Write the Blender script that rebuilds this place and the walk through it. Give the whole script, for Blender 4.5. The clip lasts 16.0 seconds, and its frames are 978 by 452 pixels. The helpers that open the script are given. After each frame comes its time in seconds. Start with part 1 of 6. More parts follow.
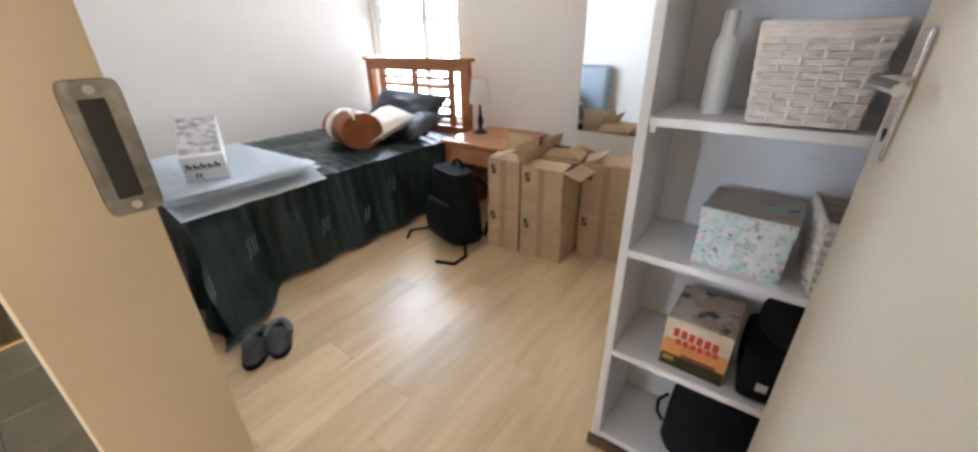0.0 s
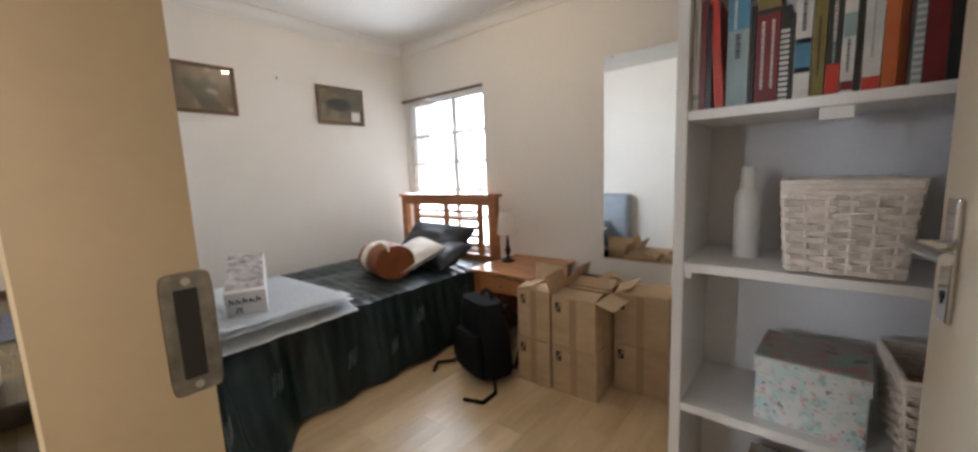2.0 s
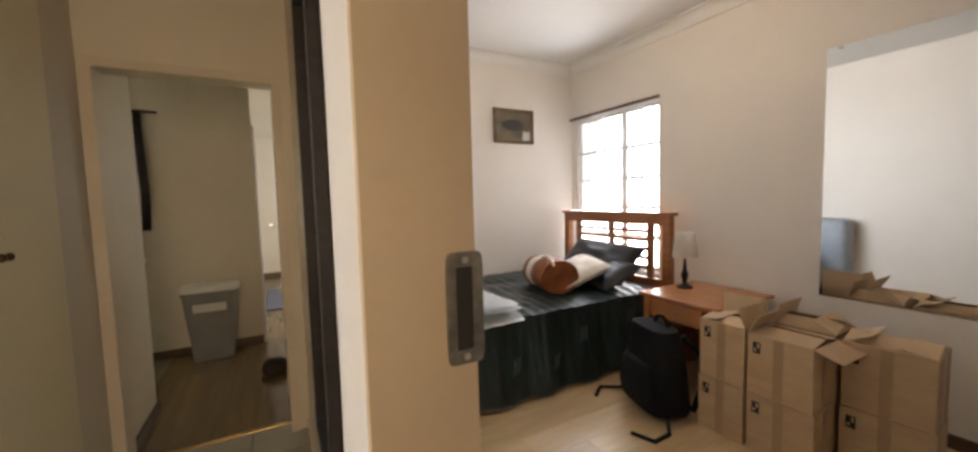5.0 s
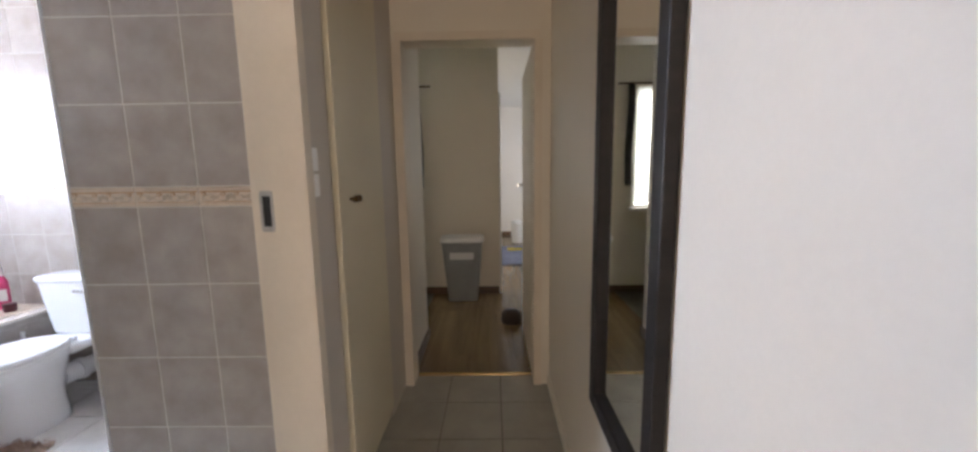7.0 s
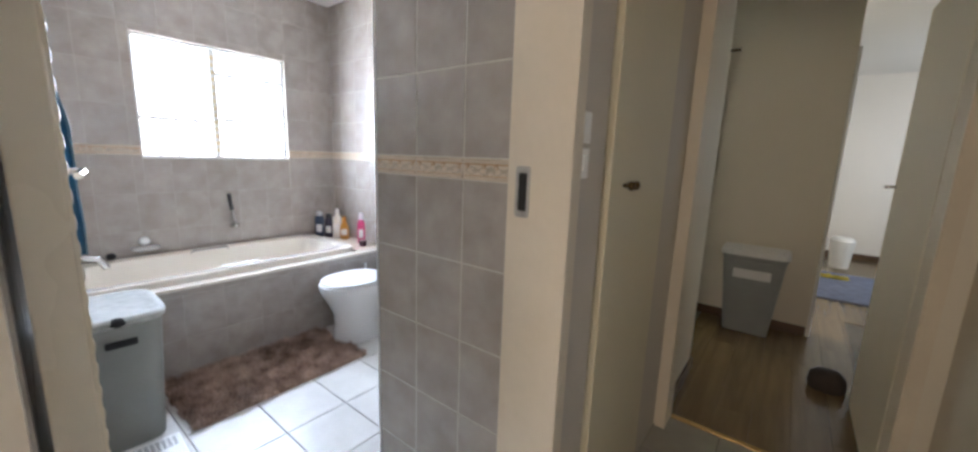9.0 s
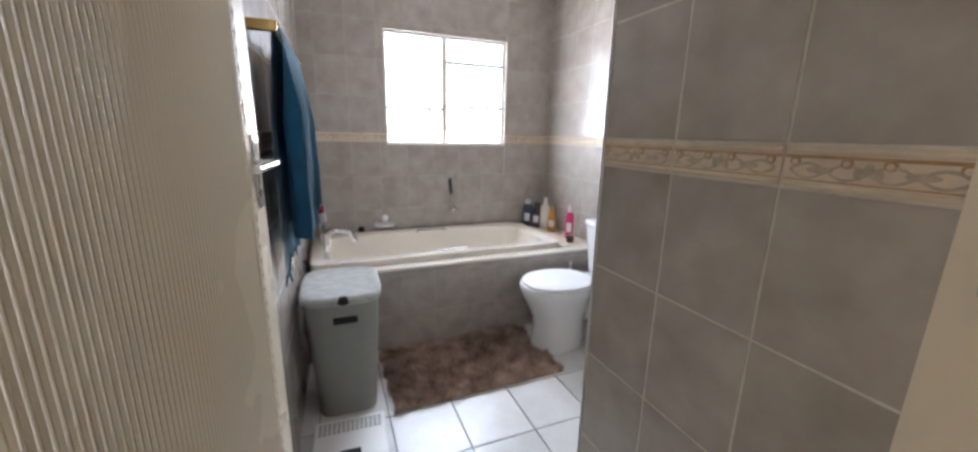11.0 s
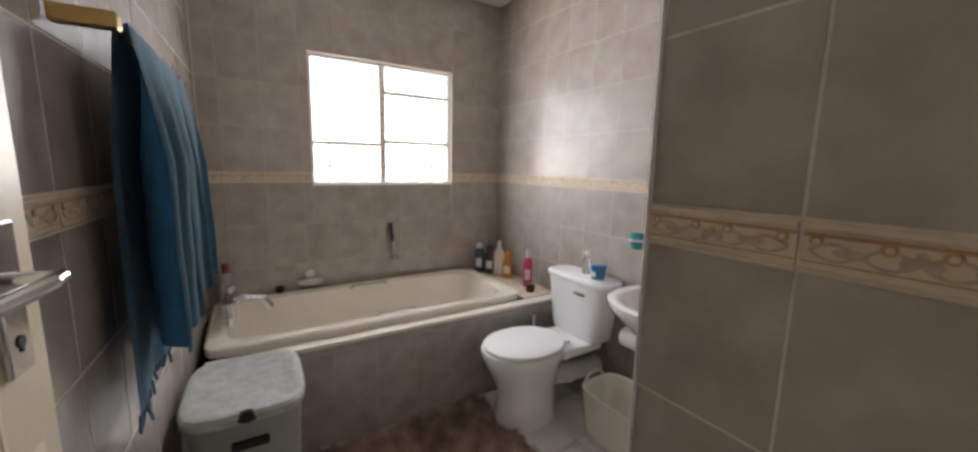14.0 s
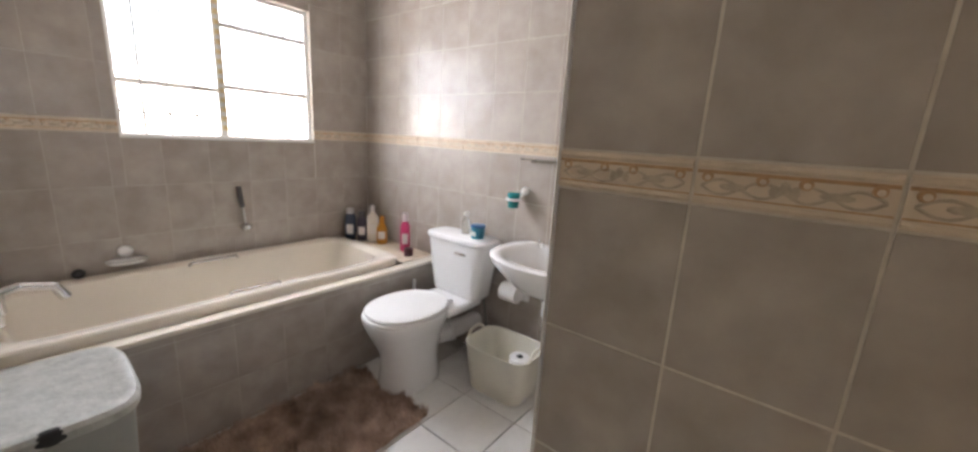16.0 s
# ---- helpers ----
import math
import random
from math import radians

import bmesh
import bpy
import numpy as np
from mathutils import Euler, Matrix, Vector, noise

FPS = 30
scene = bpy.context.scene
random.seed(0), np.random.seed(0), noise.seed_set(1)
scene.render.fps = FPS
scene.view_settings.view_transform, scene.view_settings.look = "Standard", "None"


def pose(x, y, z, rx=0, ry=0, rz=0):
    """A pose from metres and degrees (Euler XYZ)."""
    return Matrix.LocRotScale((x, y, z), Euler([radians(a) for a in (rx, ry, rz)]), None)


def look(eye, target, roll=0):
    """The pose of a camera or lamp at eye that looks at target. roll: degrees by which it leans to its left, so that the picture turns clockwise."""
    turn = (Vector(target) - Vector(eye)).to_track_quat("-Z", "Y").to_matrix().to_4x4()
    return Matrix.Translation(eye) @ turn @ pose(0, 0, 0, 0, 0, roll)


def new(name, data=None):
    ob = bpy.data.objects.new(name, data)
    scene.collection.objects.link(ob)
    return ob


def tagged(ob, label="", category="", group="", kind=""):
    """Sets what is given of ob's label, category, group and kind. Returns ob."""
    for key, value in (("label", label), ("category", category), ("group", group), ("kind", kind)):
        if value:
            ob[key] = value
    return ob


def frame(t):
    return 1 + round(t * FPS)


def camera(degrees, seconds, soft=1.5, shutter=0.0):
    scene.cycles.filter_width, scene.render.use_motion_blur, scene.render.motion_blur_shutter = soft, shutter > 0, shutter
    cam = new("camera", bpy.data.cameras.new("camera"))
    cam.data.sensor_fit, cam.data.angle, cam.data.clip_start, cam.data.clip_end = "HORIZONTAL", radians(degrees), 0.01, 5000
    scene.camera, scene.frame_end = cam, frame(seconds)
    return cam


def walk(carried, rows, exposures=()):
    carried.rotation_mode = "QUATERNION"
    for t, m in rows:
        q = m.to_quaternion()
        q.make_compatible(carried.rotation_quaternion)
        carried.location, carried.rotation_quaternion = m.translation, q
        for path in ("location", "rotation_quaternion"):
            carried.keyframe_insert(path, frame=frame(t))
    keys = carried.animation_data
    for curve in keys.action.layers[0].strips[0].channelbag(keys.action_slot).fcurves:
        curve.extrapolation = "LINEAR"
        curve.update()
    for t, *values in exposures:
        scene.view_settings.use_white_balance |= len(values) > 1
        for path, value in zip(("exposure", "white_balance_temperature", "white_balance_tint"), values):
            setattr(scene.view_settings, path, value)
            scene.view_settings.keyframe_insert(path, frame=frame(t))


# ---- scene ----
cam = camera(102.8, 16.0, soft=2.7)
PATH = [
    (0, (0.205, 0.077, 1.318), (-0.869, 1.533, 0.466), -0.7),
    (0.5, (0.194, 0.073, 1.335), (-0.941, 1.555, 0.617), -1.0),
    (1, (0.189, 0.074, 1.351), (-1.013, 1.574, 0.795), -2.1),
    (1.5, (0.183, 0.072, 1.369), (-1.053, 1.59, 0.961), -2.2),
    (2, (0.181, 0.062, 1.386), (-1.084, 1.588, 1.119), -2.3),
    (2.5, (0.181, 0.053, 1.398), (-1.128, 1.558, 1.252), -2.9),
    (3, (0.18, 0.046, 1.401), (-1.161, 1.526, 1.292), -3.0),
    (3.5, (0.168, 0.033, 1.394), (-1.227, 1.453, 1.194), -1.6),
    (3.7, (0.162, 0.022, 1.393), (-1.277, 1.397, 1.197), -1.5),
    (5.8, (0.009, -0.064, 1.328), (-1.876, 0.572, 1.122), -0.7),
    (6, (-0.008, -0.077, 1.324), (-1.918, 0.468, 1.089), -0.5),
    (6.5, (-0.076, -0.138, 1.313), (-2.04, 0.114, 1.031), -0.4),
    (7, (-0.197, -0.242, 1.305), (-2.178, -0.268, 1.029), -0.8),
    (7.5, (-0.286, -0.314, 1.299), (-2.246, -0.591, 1.017), -1.1),
    (8, (-0.36, -0.341, 1.288), (-2.255, -0.913, 1.004), -1.2),
    (8.5, (-0.473, -0.36, 1.285), (-2.237, -1.253, 0.982), 1.3),
    (9, (-0.556, -0.404, 1.277), (-2.114, -1.608, 0.928), 2.0),
    (9.5, (-0.628, -0.509, 1.267), (-1.925, -1.984, 0.892), 1.5),
    (10, (-0.696, -0.636, 1.277), (-1.763, -2.28, 0.878), 1.5),
    (10.2, (-0.716, -0.674, 1.275), (-1.69, -2.363, 0.831), 1.7),
    (12.3, (-0.878, -0.957, 1.293), (-1.534, -2.805, 0.903), 0.5),
    (12.5, (-0.883, -0.988, 1.31), (-1.577, -2.836, 0.989), 0.2),
    (13, (-0.88, -1.057, 1.338), (-1.652, -2.891, 1.138), -1.1),
    (13.5, (-0.86, -1.122, 1.338), (-1.744, -2.903, 1.128), 0.1),
    (14, (-0.851, -1.168, 1.325), (-1.896, -2.847, 1.026), 1.1),
    (14.5, (-0.821, -1.2, 1.314), (-1.99, -2.778, 0.938), 2.1),
    (15, (-0.806, -1.231, 1.295), (-2.118, -2.671, 0.842), 3.9),
    (15.5, (-0.794, -1.249, 1.288), (-2.224, -2.569, 0.828), 4.2),
    (16, (-0.815, -1.247, 1.281), (-2.353, -2.449, 0.846), 3.3),
]
EXPOSURE = [(0, 0.20, 6000, 16), (1, 0.05, 6100, 17), (2, -0.52, 6450, 17), (2.5, -0.67, 6550, 17), (3, -0.55, 6700, 16), (3.5, -0.5, 8100, 20), (3.7, -0.5, 8100, 20), (5.8, -0.52, 6250, 22), (6.5, -0.55, 5850, 21), (7, -0.47, 5850, 24),
            (8, -0.26, 5950, 23), (9, -0.5, 5750, 18), (9.5, -0.7, 5850, 18), (10.2, -0.93, 6000, 20), (12.3, -1.0, 6500, 20), (13, -1.55, 6800, 22), (13.5, -1.78, 6850, 22), (14, -1.71, 6950, 22), (15, -1.36, 6900, 21), (16, -1.19, 6900, 23)]
walk(cam, [(t, look(eye, target, roll)) for t, eye, target, roll in PATH], EXPOSURE)


# ---- light ----
world = bpy.data.worlds.new("sky_world")
scene.world = world
world.use_nodes = True
wn = world.node_tree.nodes
sky = wn.new("ShaderNodeTexSky")
sky.sky_type = "NISHITA"
sky.sun_disc = False
sky.sun_elevation = radians(50)
sky.sun_rotation = radians(200)
wn["Background"].inputs["Strength"].default_value = 0.12
world.node_tree.links.new(sky.outputs["Color"], wn["Background"].inputs["Color"])

sun_data = bpy.data.lights.new("sun", "SUN")
sun_data.energy, sun_data.angle, sun_data.color = 1.0, radians(12), (1.0, 0.96, 0.9)
sun = new("sun", sun_data)
sun.matrix_world = look((0, 0, 8), (-1.0, 3.0, 1.0))


def area_lamp(name, eye, target, width, height, watts, colour, spread=180):
    data = bpy.data.lights.new(name, "AREA")
    data.shape, data.size, data.size_y, data.energy, data.color = "RECTANGLE", width, height, watts, colour
    data.spread = radians(spread)
    ob = new(name, data)
    ob.matrix_world = look(eye, target)
    return ob


# each window: cool skylight falling in, and warm light thrown up by the sunlit ground outside
area_lamp("daylight_bedroom", (-2.82, 3.34, 1.50), (-0.3, 0.3, 0.75), 1.7, 2.1, 118, (0.76, 0.89, 1.0), 124)
area_lamp("ground_light_bedroom", (-2.82, 3.45, 0.95), (-1.2, 0, 2.3), 1.5, 1.0, 14, (1.0, 0.88, 0.70), 130)
area_lamp("daylight_bathroom", (-1.67, -4.10, 1.70), (-1.67, 0, 0.9), 1.3, 1.0, 330, (0.77, 0.895, 1.0))
area_lamp("ground_light_bathroom", (-1.67, -4.22, 1.20), (-1.67, -1.0, 2.4), 1.3, 0.8, 85, (1.0, 0.84, 0.64))
# lamp added out of view to brighten the far room
area_lamp("fill_far_room", (-6.6, 1.93, 1.6), (-6.6, 0, 1.2), 1.2, 1.2, 32, (0.94, 1.0, 0.90))
area_lamp("daylight_end_room", (-4.62, -1.52, 1.52), (-3.0, -1.3, 1.2), 1.1, 1.4, 100, (1.0, 0.93, 0.72))
# fill lamp added at the passage's unseen east end; no known window there
area_lamp("fill_passage", (1.69, -0.35, 1.5), (0, -0.35, 1.3), 0.7, 1.2, 27, (1.0, 0.80, 0.53))


# ---- materials ----
def mat(name, colour, rough=0.6, metal=0.0, vary=0.12, scale=6.0, bump=0.1, fine=120.0, stretch=(1, 1, 1), per_object=0.0, coat=0.0, sheen=0.0, second=None, spec=0.5):
    m = bpy.data.materials.new(name)
    m.use_nodes = True
    n, l = m.node_tree.nodes, m.node_tree.links
    b = n["Principled BSDF"]
    b.inputs["Roughness"].default_value, b.inputs["Metallic"].default_value = rough, metal
    b.inputs["Specular IOR Level"].default_value = spec
    b.inputs["Coat Weight"].default_value, b.inputs["Sheen Weight"].default_value = coat, sheen
    tc, mp = n.new("ShaderNodeTexCoord"), n.new("ShaderNodeMapping")
    mp.inputs["Scale"].default_value = stretch
    l.new(tc.outputs["Object"], mp.inputs["Vector"])
    vec = mp.outputs["Vector"]
    if per_object:
        info = n.new("ShaderNodeObjectInfo")
        add = n.new("ShaderNodeVectorMath")
        mul = n.new("ShaderNodeMath")
        mul.operation, mul.inputs[1].default_value = "MULTIPLY", 37.0
        l.new(info.outputs["Random"], mul.inputs[0])
        l.new(vec, add.inputs[0])
        l.new(mul.outputs[0], add.inputs[1])
        vec = add.outputs[0]
    big, small = n.new("ShaderNodeTexNoise"), n.new("ShaderNodeTexNoise")
    for tex, s, d in ((big, scale, 4), (small, fine, 3)):
        tex.inputs["Scale"].default_value, tex.inputs["Detail"].default_value = s, d
        l.new(vec, tex.inputs["Vector"])
    ramp = n.new("ShaderNodeValToRGB")
    lo = [c * (1 - vary) for c in colour]
    hi = [min(1, c * (1 + vary)) for c in colour]
    if second:
        hi = list(second)
        lo = list(colour)
    ramp.color_ramp.elements[0].position, ramp.color_ramp.elements[1].position = 0.32, 0.68
    ramp.color_ramp.elements[0].color, ramp.color_ramp.elements[1].color = (*lo, 1), (*hi, 1)
    l.new(big.outputs["Fac"], ramp.inputs["Fac"])
    mix = n.new("ShaderNodeMix")
    mix.data_type, mix.blend_type = "RGBA", "MULTIPLY"
    mix.inputs["Factor"].default_value = min(1.0, vary * 1.2 + 0.05)
    l.new(ramp.outputs["Color"], mix.inputs["A"])
    soft = n.new("ShaderNodeValToRGB")
    soft.color_ramp.elements[0].color, soft.color_ramp.elements[1].color = (0.62, 0.62, 0.62, 1), (1.25, 1.25, 1.25, 1)
    l.new(small.outputs["Fac"], soft.inputs["Fac"])
    l.new(soft.outputs["Color"], mix.inputs["B"])
    out = mix.outputs["Result"]
    if per_object:
        hsv = n.new("ShaderNodeHueSaturation")
        mr = n.new("ShaderNodeMapRange")
        mr.inputs["To Min"].default_value, mr.inputs["To Max"].default_value = 1 - per_object, 1 + per_object
        l.new(info.outputs["Random"], mr.inputs["Value"])
        l.new(mr.outputs["Result"], hsv.inputs["Value"])
        l.new(out, hsv.inputs["Color"])
        out = hsv.outputs["Color"]
    l.new(out, b.inputs["Base Color"])
    rr = n.new("ShaderNodeMapRange")
    rr.inputs["To Min"].default_value, rr.inputs["To Max"].default_value = max(0.02, rough * 0.85), min(1, rough * 1.15)
    l.new(big.outputs["Fac"], rr.inputs["Value"])
    l.new(rr.outputs["Result"], b.inputs["Roughness"])
    if bump:
        bp = n.new("ShaderNodeBump")
        bp.inputs["Strength"].default_value, bp.inputs["Distance"].default_value = bump, 0.004
        l.new(small.outputs["Fac"], bp.inputs["Height"])
        l.new(bp.outputs["Normal"], b.inputs["Normal"])
    return m


def glass(name, rough=0.0):
    m = bpy.data.materials.new(name)
    m.use_nodes = True
    b = m.node_tree.nodes["Principled BSDF"]
    b.inputs["Base Color"].default_value = (0.95, 0.98, 0.97, 1)
    b.inputs["Transmission Weight"].default_value, b.inputs["Roughness"].default_value, b.inputs["IOR"].default_value = 1.0, rough, 1.45
    return m


def mirror(name):
    m = bpy.data.materials.new(name)
    m.use_nodes = True
    b = m.node_tree.nodes["Principled BSDF"]
    b.inputs["Base Color"].default_value, b.inputs["Metallic"].default_value, b.inputs["Roughness"].default_value = (0.9, 0.92, 0.91, 1), 1.0, 0.01
    return m


def glow(name, colour, strength):
    m = bpy.data.materials.new(name)
    m.use_nodes = True
    b = m.node_tree.nodes["Principled BSDF"]
    b.inputs["Emission Color"].default_value, b.inputs["Emission Strength"].default_value = (*colour, 1), strength
    return m


def line_bump(m, axis, spacing, strength, sharp=0.5):
    """Adds raised stripes across one axis of the object's own space."""
    n, l = m.node_tree.nodes, m.node_tree.links
    tc, wave = n.new("ShaderNodeTexCoord"), n.new("ShaderNodeTexWave")
    wave.bands_direction, wave.inputs["Scale"].default_value = axis, 0.3142 / spacing
    wave.inputs["Distortion"].default_value = sharp
    l.new(tc.outputs["Object"], wave.inputs["Vector"])
    bp = n.new("ShaderNodeBump")
    bp.inputs["Strength"].default_value, bp.inputs["Distance"].default_value = strength, 0.004
    b = n["Principled BSDF"]
    if b.inputs["Normal"].links:
        l.new(b.inputs["Normal"].links[0].from_socket, bp.inputs["Normal"])
    l.new(wave.outputs["Fac"], bp.inputs["Height"])
    l.new(bp.outputs["Normal"], b.inputs["Normal"])
    return m


def translucent(m, share):
    """Lets part of the light through a thin cloth."""
    n, l = m.node_tree.nodes, m.node_tree.links
    b, tr, mix = n["Principled BSDF"], n.new("ShaderNodeBsdfTranslucent"), n.new("ShaderNodeMixShader")
    mix.inputs[0].default_value = share
    l.new(b.inputs["Base Color"].links[0].from_socket, tr.inputs["Color"])
    l.new(b.outputs[0], mix.inputs[1])
    l.new(tr.outputs[0], mix.inputs[2])
    l.new(mix.outputs[0], n["Material Output"].inputs["Surface"])
    return m


PAINT = mat("wall_paint", (0.80, 0.765, 0.71), 0.55, vary=0.03, scale=1.3, bump=0.12, fine=90)
PAINT_PASSAGE = mat("passage_paint", (0.73, 0.67, 0.56), 0.5, vary=0.03, scale=1.3, bump=0.12, fine=90)
CEILING = mat("ceiling_paint", (0.78, 0.77, 0.74), 0.7, vary=0.02, scale=1.0, bump=0.08, fine=70)
# cream frame enamel with the bedroom jambs' dimmer light put into its colour
FRAME_DIM = mat("dimmed_cream_enamel", (0.41, 0.34, 0.25), 0.38, vary=0.06, scale=2.5, bump=0.05, fine=60)
# passage paint made darker: the south wall's shade is put into its colour
PAINT_SOUTH = mat("shaded_passage_paint", (0.57, 0.52, 0.45), 0.5, vary=0.03, scale=1.3, bump=0.12, fine=90)
SHEER = translucent(mat("sheer_cloth", (0.80, 0.84, 0.86), 0.9, vary=0.05, scale=8, bump=0.2), 0.85)
FRAME = mat("cream_enamel", (0.70, 0.62, 0.50), 0.35, vary=0.05, scale=3, bump=0.05, fine=60)
DOORPAINT = mat("door_enamel", (0.70, 0.62, 0.49), 0.38, vary=0.04, scale=2, bump=0.06, fine=60)
GLOSSDOOR = mat("gloss_door_enamel", (0.76, 0.67, 0.51), 0.27, vary=0.04, scale=2, bump=0.06, fine=60)
CUPBOARD = mat("cupboard_enamel", (0.67, 0.61, 0.45), 0.4, vary=0.04, scale=2, bump=0.06, fine=60)
LAMINATE = mat("laminate", (0.54, 0.375, 0.20), 0.33, vary=0.13, scale=3.2, bump=0.03, fine=26, stretch=(4.5, 0.7, 1), per_object=0.08, second=(0.66, 0.49, 0.29))
DARKLAM = mat("hall_laminate", (0.17, 0.115, 0.055), 0.22, vary=0.18, scale=2.2, bump=0.03, fine=40, stretch=(0.8, 9, 1), per_object=0.08)
SUBFLOOR = mat("joint", (0.16, 0.14, 0.12), 0.85, vary=0.15, bump=0.2)
FLOORTILE = mat("floor_tile", (0.66, 0.65, 0.62), 0.22, vary=0.06, scale=7, bump=0.04, fine=50, per_object=0.03)
PASSTILE = mat("passage_tile", (0.33, 0.315, 0.265), 0.3, vary=0.08, scale=7, bump=0.04, fine=50, per_object=0.04)
WALLTILE = mat("wall_tile", (0.335, 0.292, 0.252), 0.25, vary=0.10, scale=9, bump=0.03, fine=34, per_object=0.03, coat=0.35, second=(0.425, 0.378, 0.332))
GROUT = mat("grout", (0.57, 0.52, 0.45), 0.85, vary=0.1, scale=30, bump=0.3)
FLOORGROUT = mat("floor_grout", (0.24, 0.215, 0.19), 0.85, vary=0.15, scale=30, bump=0.3)
BORDER = mat("border_tile", (0.64, 0.54, 0.42), 0.25, vary=0.1, scale=20, bump=0.1, fine=60, per_object=0.04)
BORDERTAN = mat("border_relief", (0.42, 0.25, 0.12), 0.3, vary=0.15, scale=60, bump=0.1)
BORDERGREY = mat("border_leaf", (0.43, 0.36, 0.27), 0.3, vary=0.15, scale=60, bump=0.1)
SKIRTWOOD = mat("skirting_wood", (0.10, 0.055, 0.03), 0.4, vary=0.2, scale=4, bump=0.08, stretch=(1, 1, 8))
WHITEPAINT = mat("white_enamel", (0.80, 0.80, 0.78), 0.35, vary=0.03, bump=0.04)
STEEL = mat("brushed_steel", (0.45, 0.43, 0.40), 0.32, 1.0, vary=0.15, scale=25, bump=0.05)
CHROME = mat("chrome", (0.72, 0.72, 0.72), 0.12, 1.0, vary=0.05, bump=0.02)
WORNSTEEL = mat("worn_steel", (0.21, 0.20, 0.18), 0.42, 1.0, vary=0.3, scale=40, bump=0.12)
BRASS = mat("brass", (0.55, 0.38, 0.16), 0.25, 1.0, vary=0.12, bump=0.04)
# for black parts, and fills slots and gaps in place of their inner shade
BLACK = mat("black_void", (0.012, 0.012, 0.012), 0.7, vary=0.2, bump=0.05)
BLACKWOOD = mat("black_wood", (0.018, 0.015, 0.013), 0.5, vary=0.25, scale=8, bump=0.08, stretch=(1, 1, 6), spec=0.25)
SHELFWHITE = mat("white_melamine", (0.87, 0.865, 0.86), 0.38, vary=0.03, bump=0.05)
MELAGREY = mat("shelf_back", (0.83, 0.845, 0.87), 0.45, vary=0.04, scale=2, bump=0.04)
PINE = mat("stained_pine", (0.30, 0.10, 0.035), 0.3, vary=0.3, scale=3.0, bump=0.08, fine=70, stretch=(1, 1, 7), second=(0.42, 0.17, 0.06))
PINETOP = mat("stained_pine_top", (0.42, 0.17, 0.06), 0.25, vary=0.25, scale=3.0, bump=0.06, fine=70, stretch=(1, 7, 1), second=(0.52, 0.24, 0.10))
DUVET = mat("dark_satin", (0.012, 0.025, 0.026), 0.33, vary=0.4, scale=2.5, bump=1.0, fine=12, stretch=(3.2, 3.2, 0.25), spec=0.4)
PILLOWDARK = mat("charcoal_pillowcase", (0.010, 0.014, 0.022), 0.42, vary=0.25, scale=8, bump=0.4, fine=24, sheen=0.1)
CREAMCLOTH = mat("cream_cloth", (0.77, 0.72, 0.64), 0.85, vary=0.08, scale=14, bump=0.4, fine=160, sheen=0.2)
BLANKET = mat("pale_blue_quilt", (0.78, 0.81, 0.83), 0.85, vary=0.06, scale=30, bump=0.35, fine=60, sheen=0.3)
RUST = mat("rust_leather", (0.26, 0.075, 0.022), 0.5, vary=0.25, scale=10, bump=0.25, fine=80)
CARD = mat("cardboard", (0.50, 0.345, 0.20), 0.8, vary=0.1, scale=5, bump=0.15, fine=90, stretch=(1, 1, 3), per_object=0.05)
CARDIN = mat("cardboard_inside", (0.56, 0.40, 0.245), 0.85, vary=0.08, scale=5, bump=0.15, fine=90)
TAPE = mat("packing_tape", (0.38, 0.25, 0.135), 0.3, vary=0.08, bump=0.05)
BLACKCLOTH = mat("black_nylon", (0.008, 0.009, 0.011), 0.8, vary=0.3, scale=14, bump=0.4, fine=220, spec=0.15)
SHADE = translucent(mat("lamp_shade", (0.90, 0.87, 0.81), 0.8, vary=0.05, scale=8, bump=0.15, fine=160), 0.25)
WICKER = mat("white_wicker", (0.86, 0.79, 0.73), 0.55, vary=0.12, scale=20, bump=0.2, per_object=0.03)
CERAMIC = mat("white_ceramic", (0.82, 0.82, 0.81), 0.08, vary=0.02, scale=3, bump=0.0, coat=0.3)
TUB = mat("ivory_acrylic", (0.76, 0.70, 0.60), 0.14, vary=0.03, scale=3, bump=0.02, coat=0.3)
PLASTICWHITE = mat("white_plastic", (0.76, 0.76, 0.74), 0.35, vary=0.03, bump=0.05)
PLASTICGREY = mat("grey_plastic", (0.30, 0.31, 0.30), 0.42, vary=0.06, bump=0.1)
TEAL = mat("teal_towel", (0.042, 0.135, 0.195), 0.95, vary=0.16, scale=14, bump=0.3, fine=260, sheen=0.12)
RUG = mat("brown_shag", (0.20, 0.12, 0.08), 0.95, vary=0.4, scale=9, bump=1.0, fine=60, second=(0.30, 0.20, 0.14), sheen=0.3)
GLASS = glass("window_glass")
MIRROR = mirror("mirror_silver")
OUTSIDE = glow("bright_outdoors", (0.93, 0.97, 1.0), 2.2)
STITCH = mat("pale_stitching", (0.16, 0.20, 0.20), 0.5, vary=0.3, scale=30, bump=0.1)
DARKBRASS = mat("dark_brass", (0.10, 0.065, 0.03), 0.35, 1.0, vary=0.3, scale=30, bump=0.05)


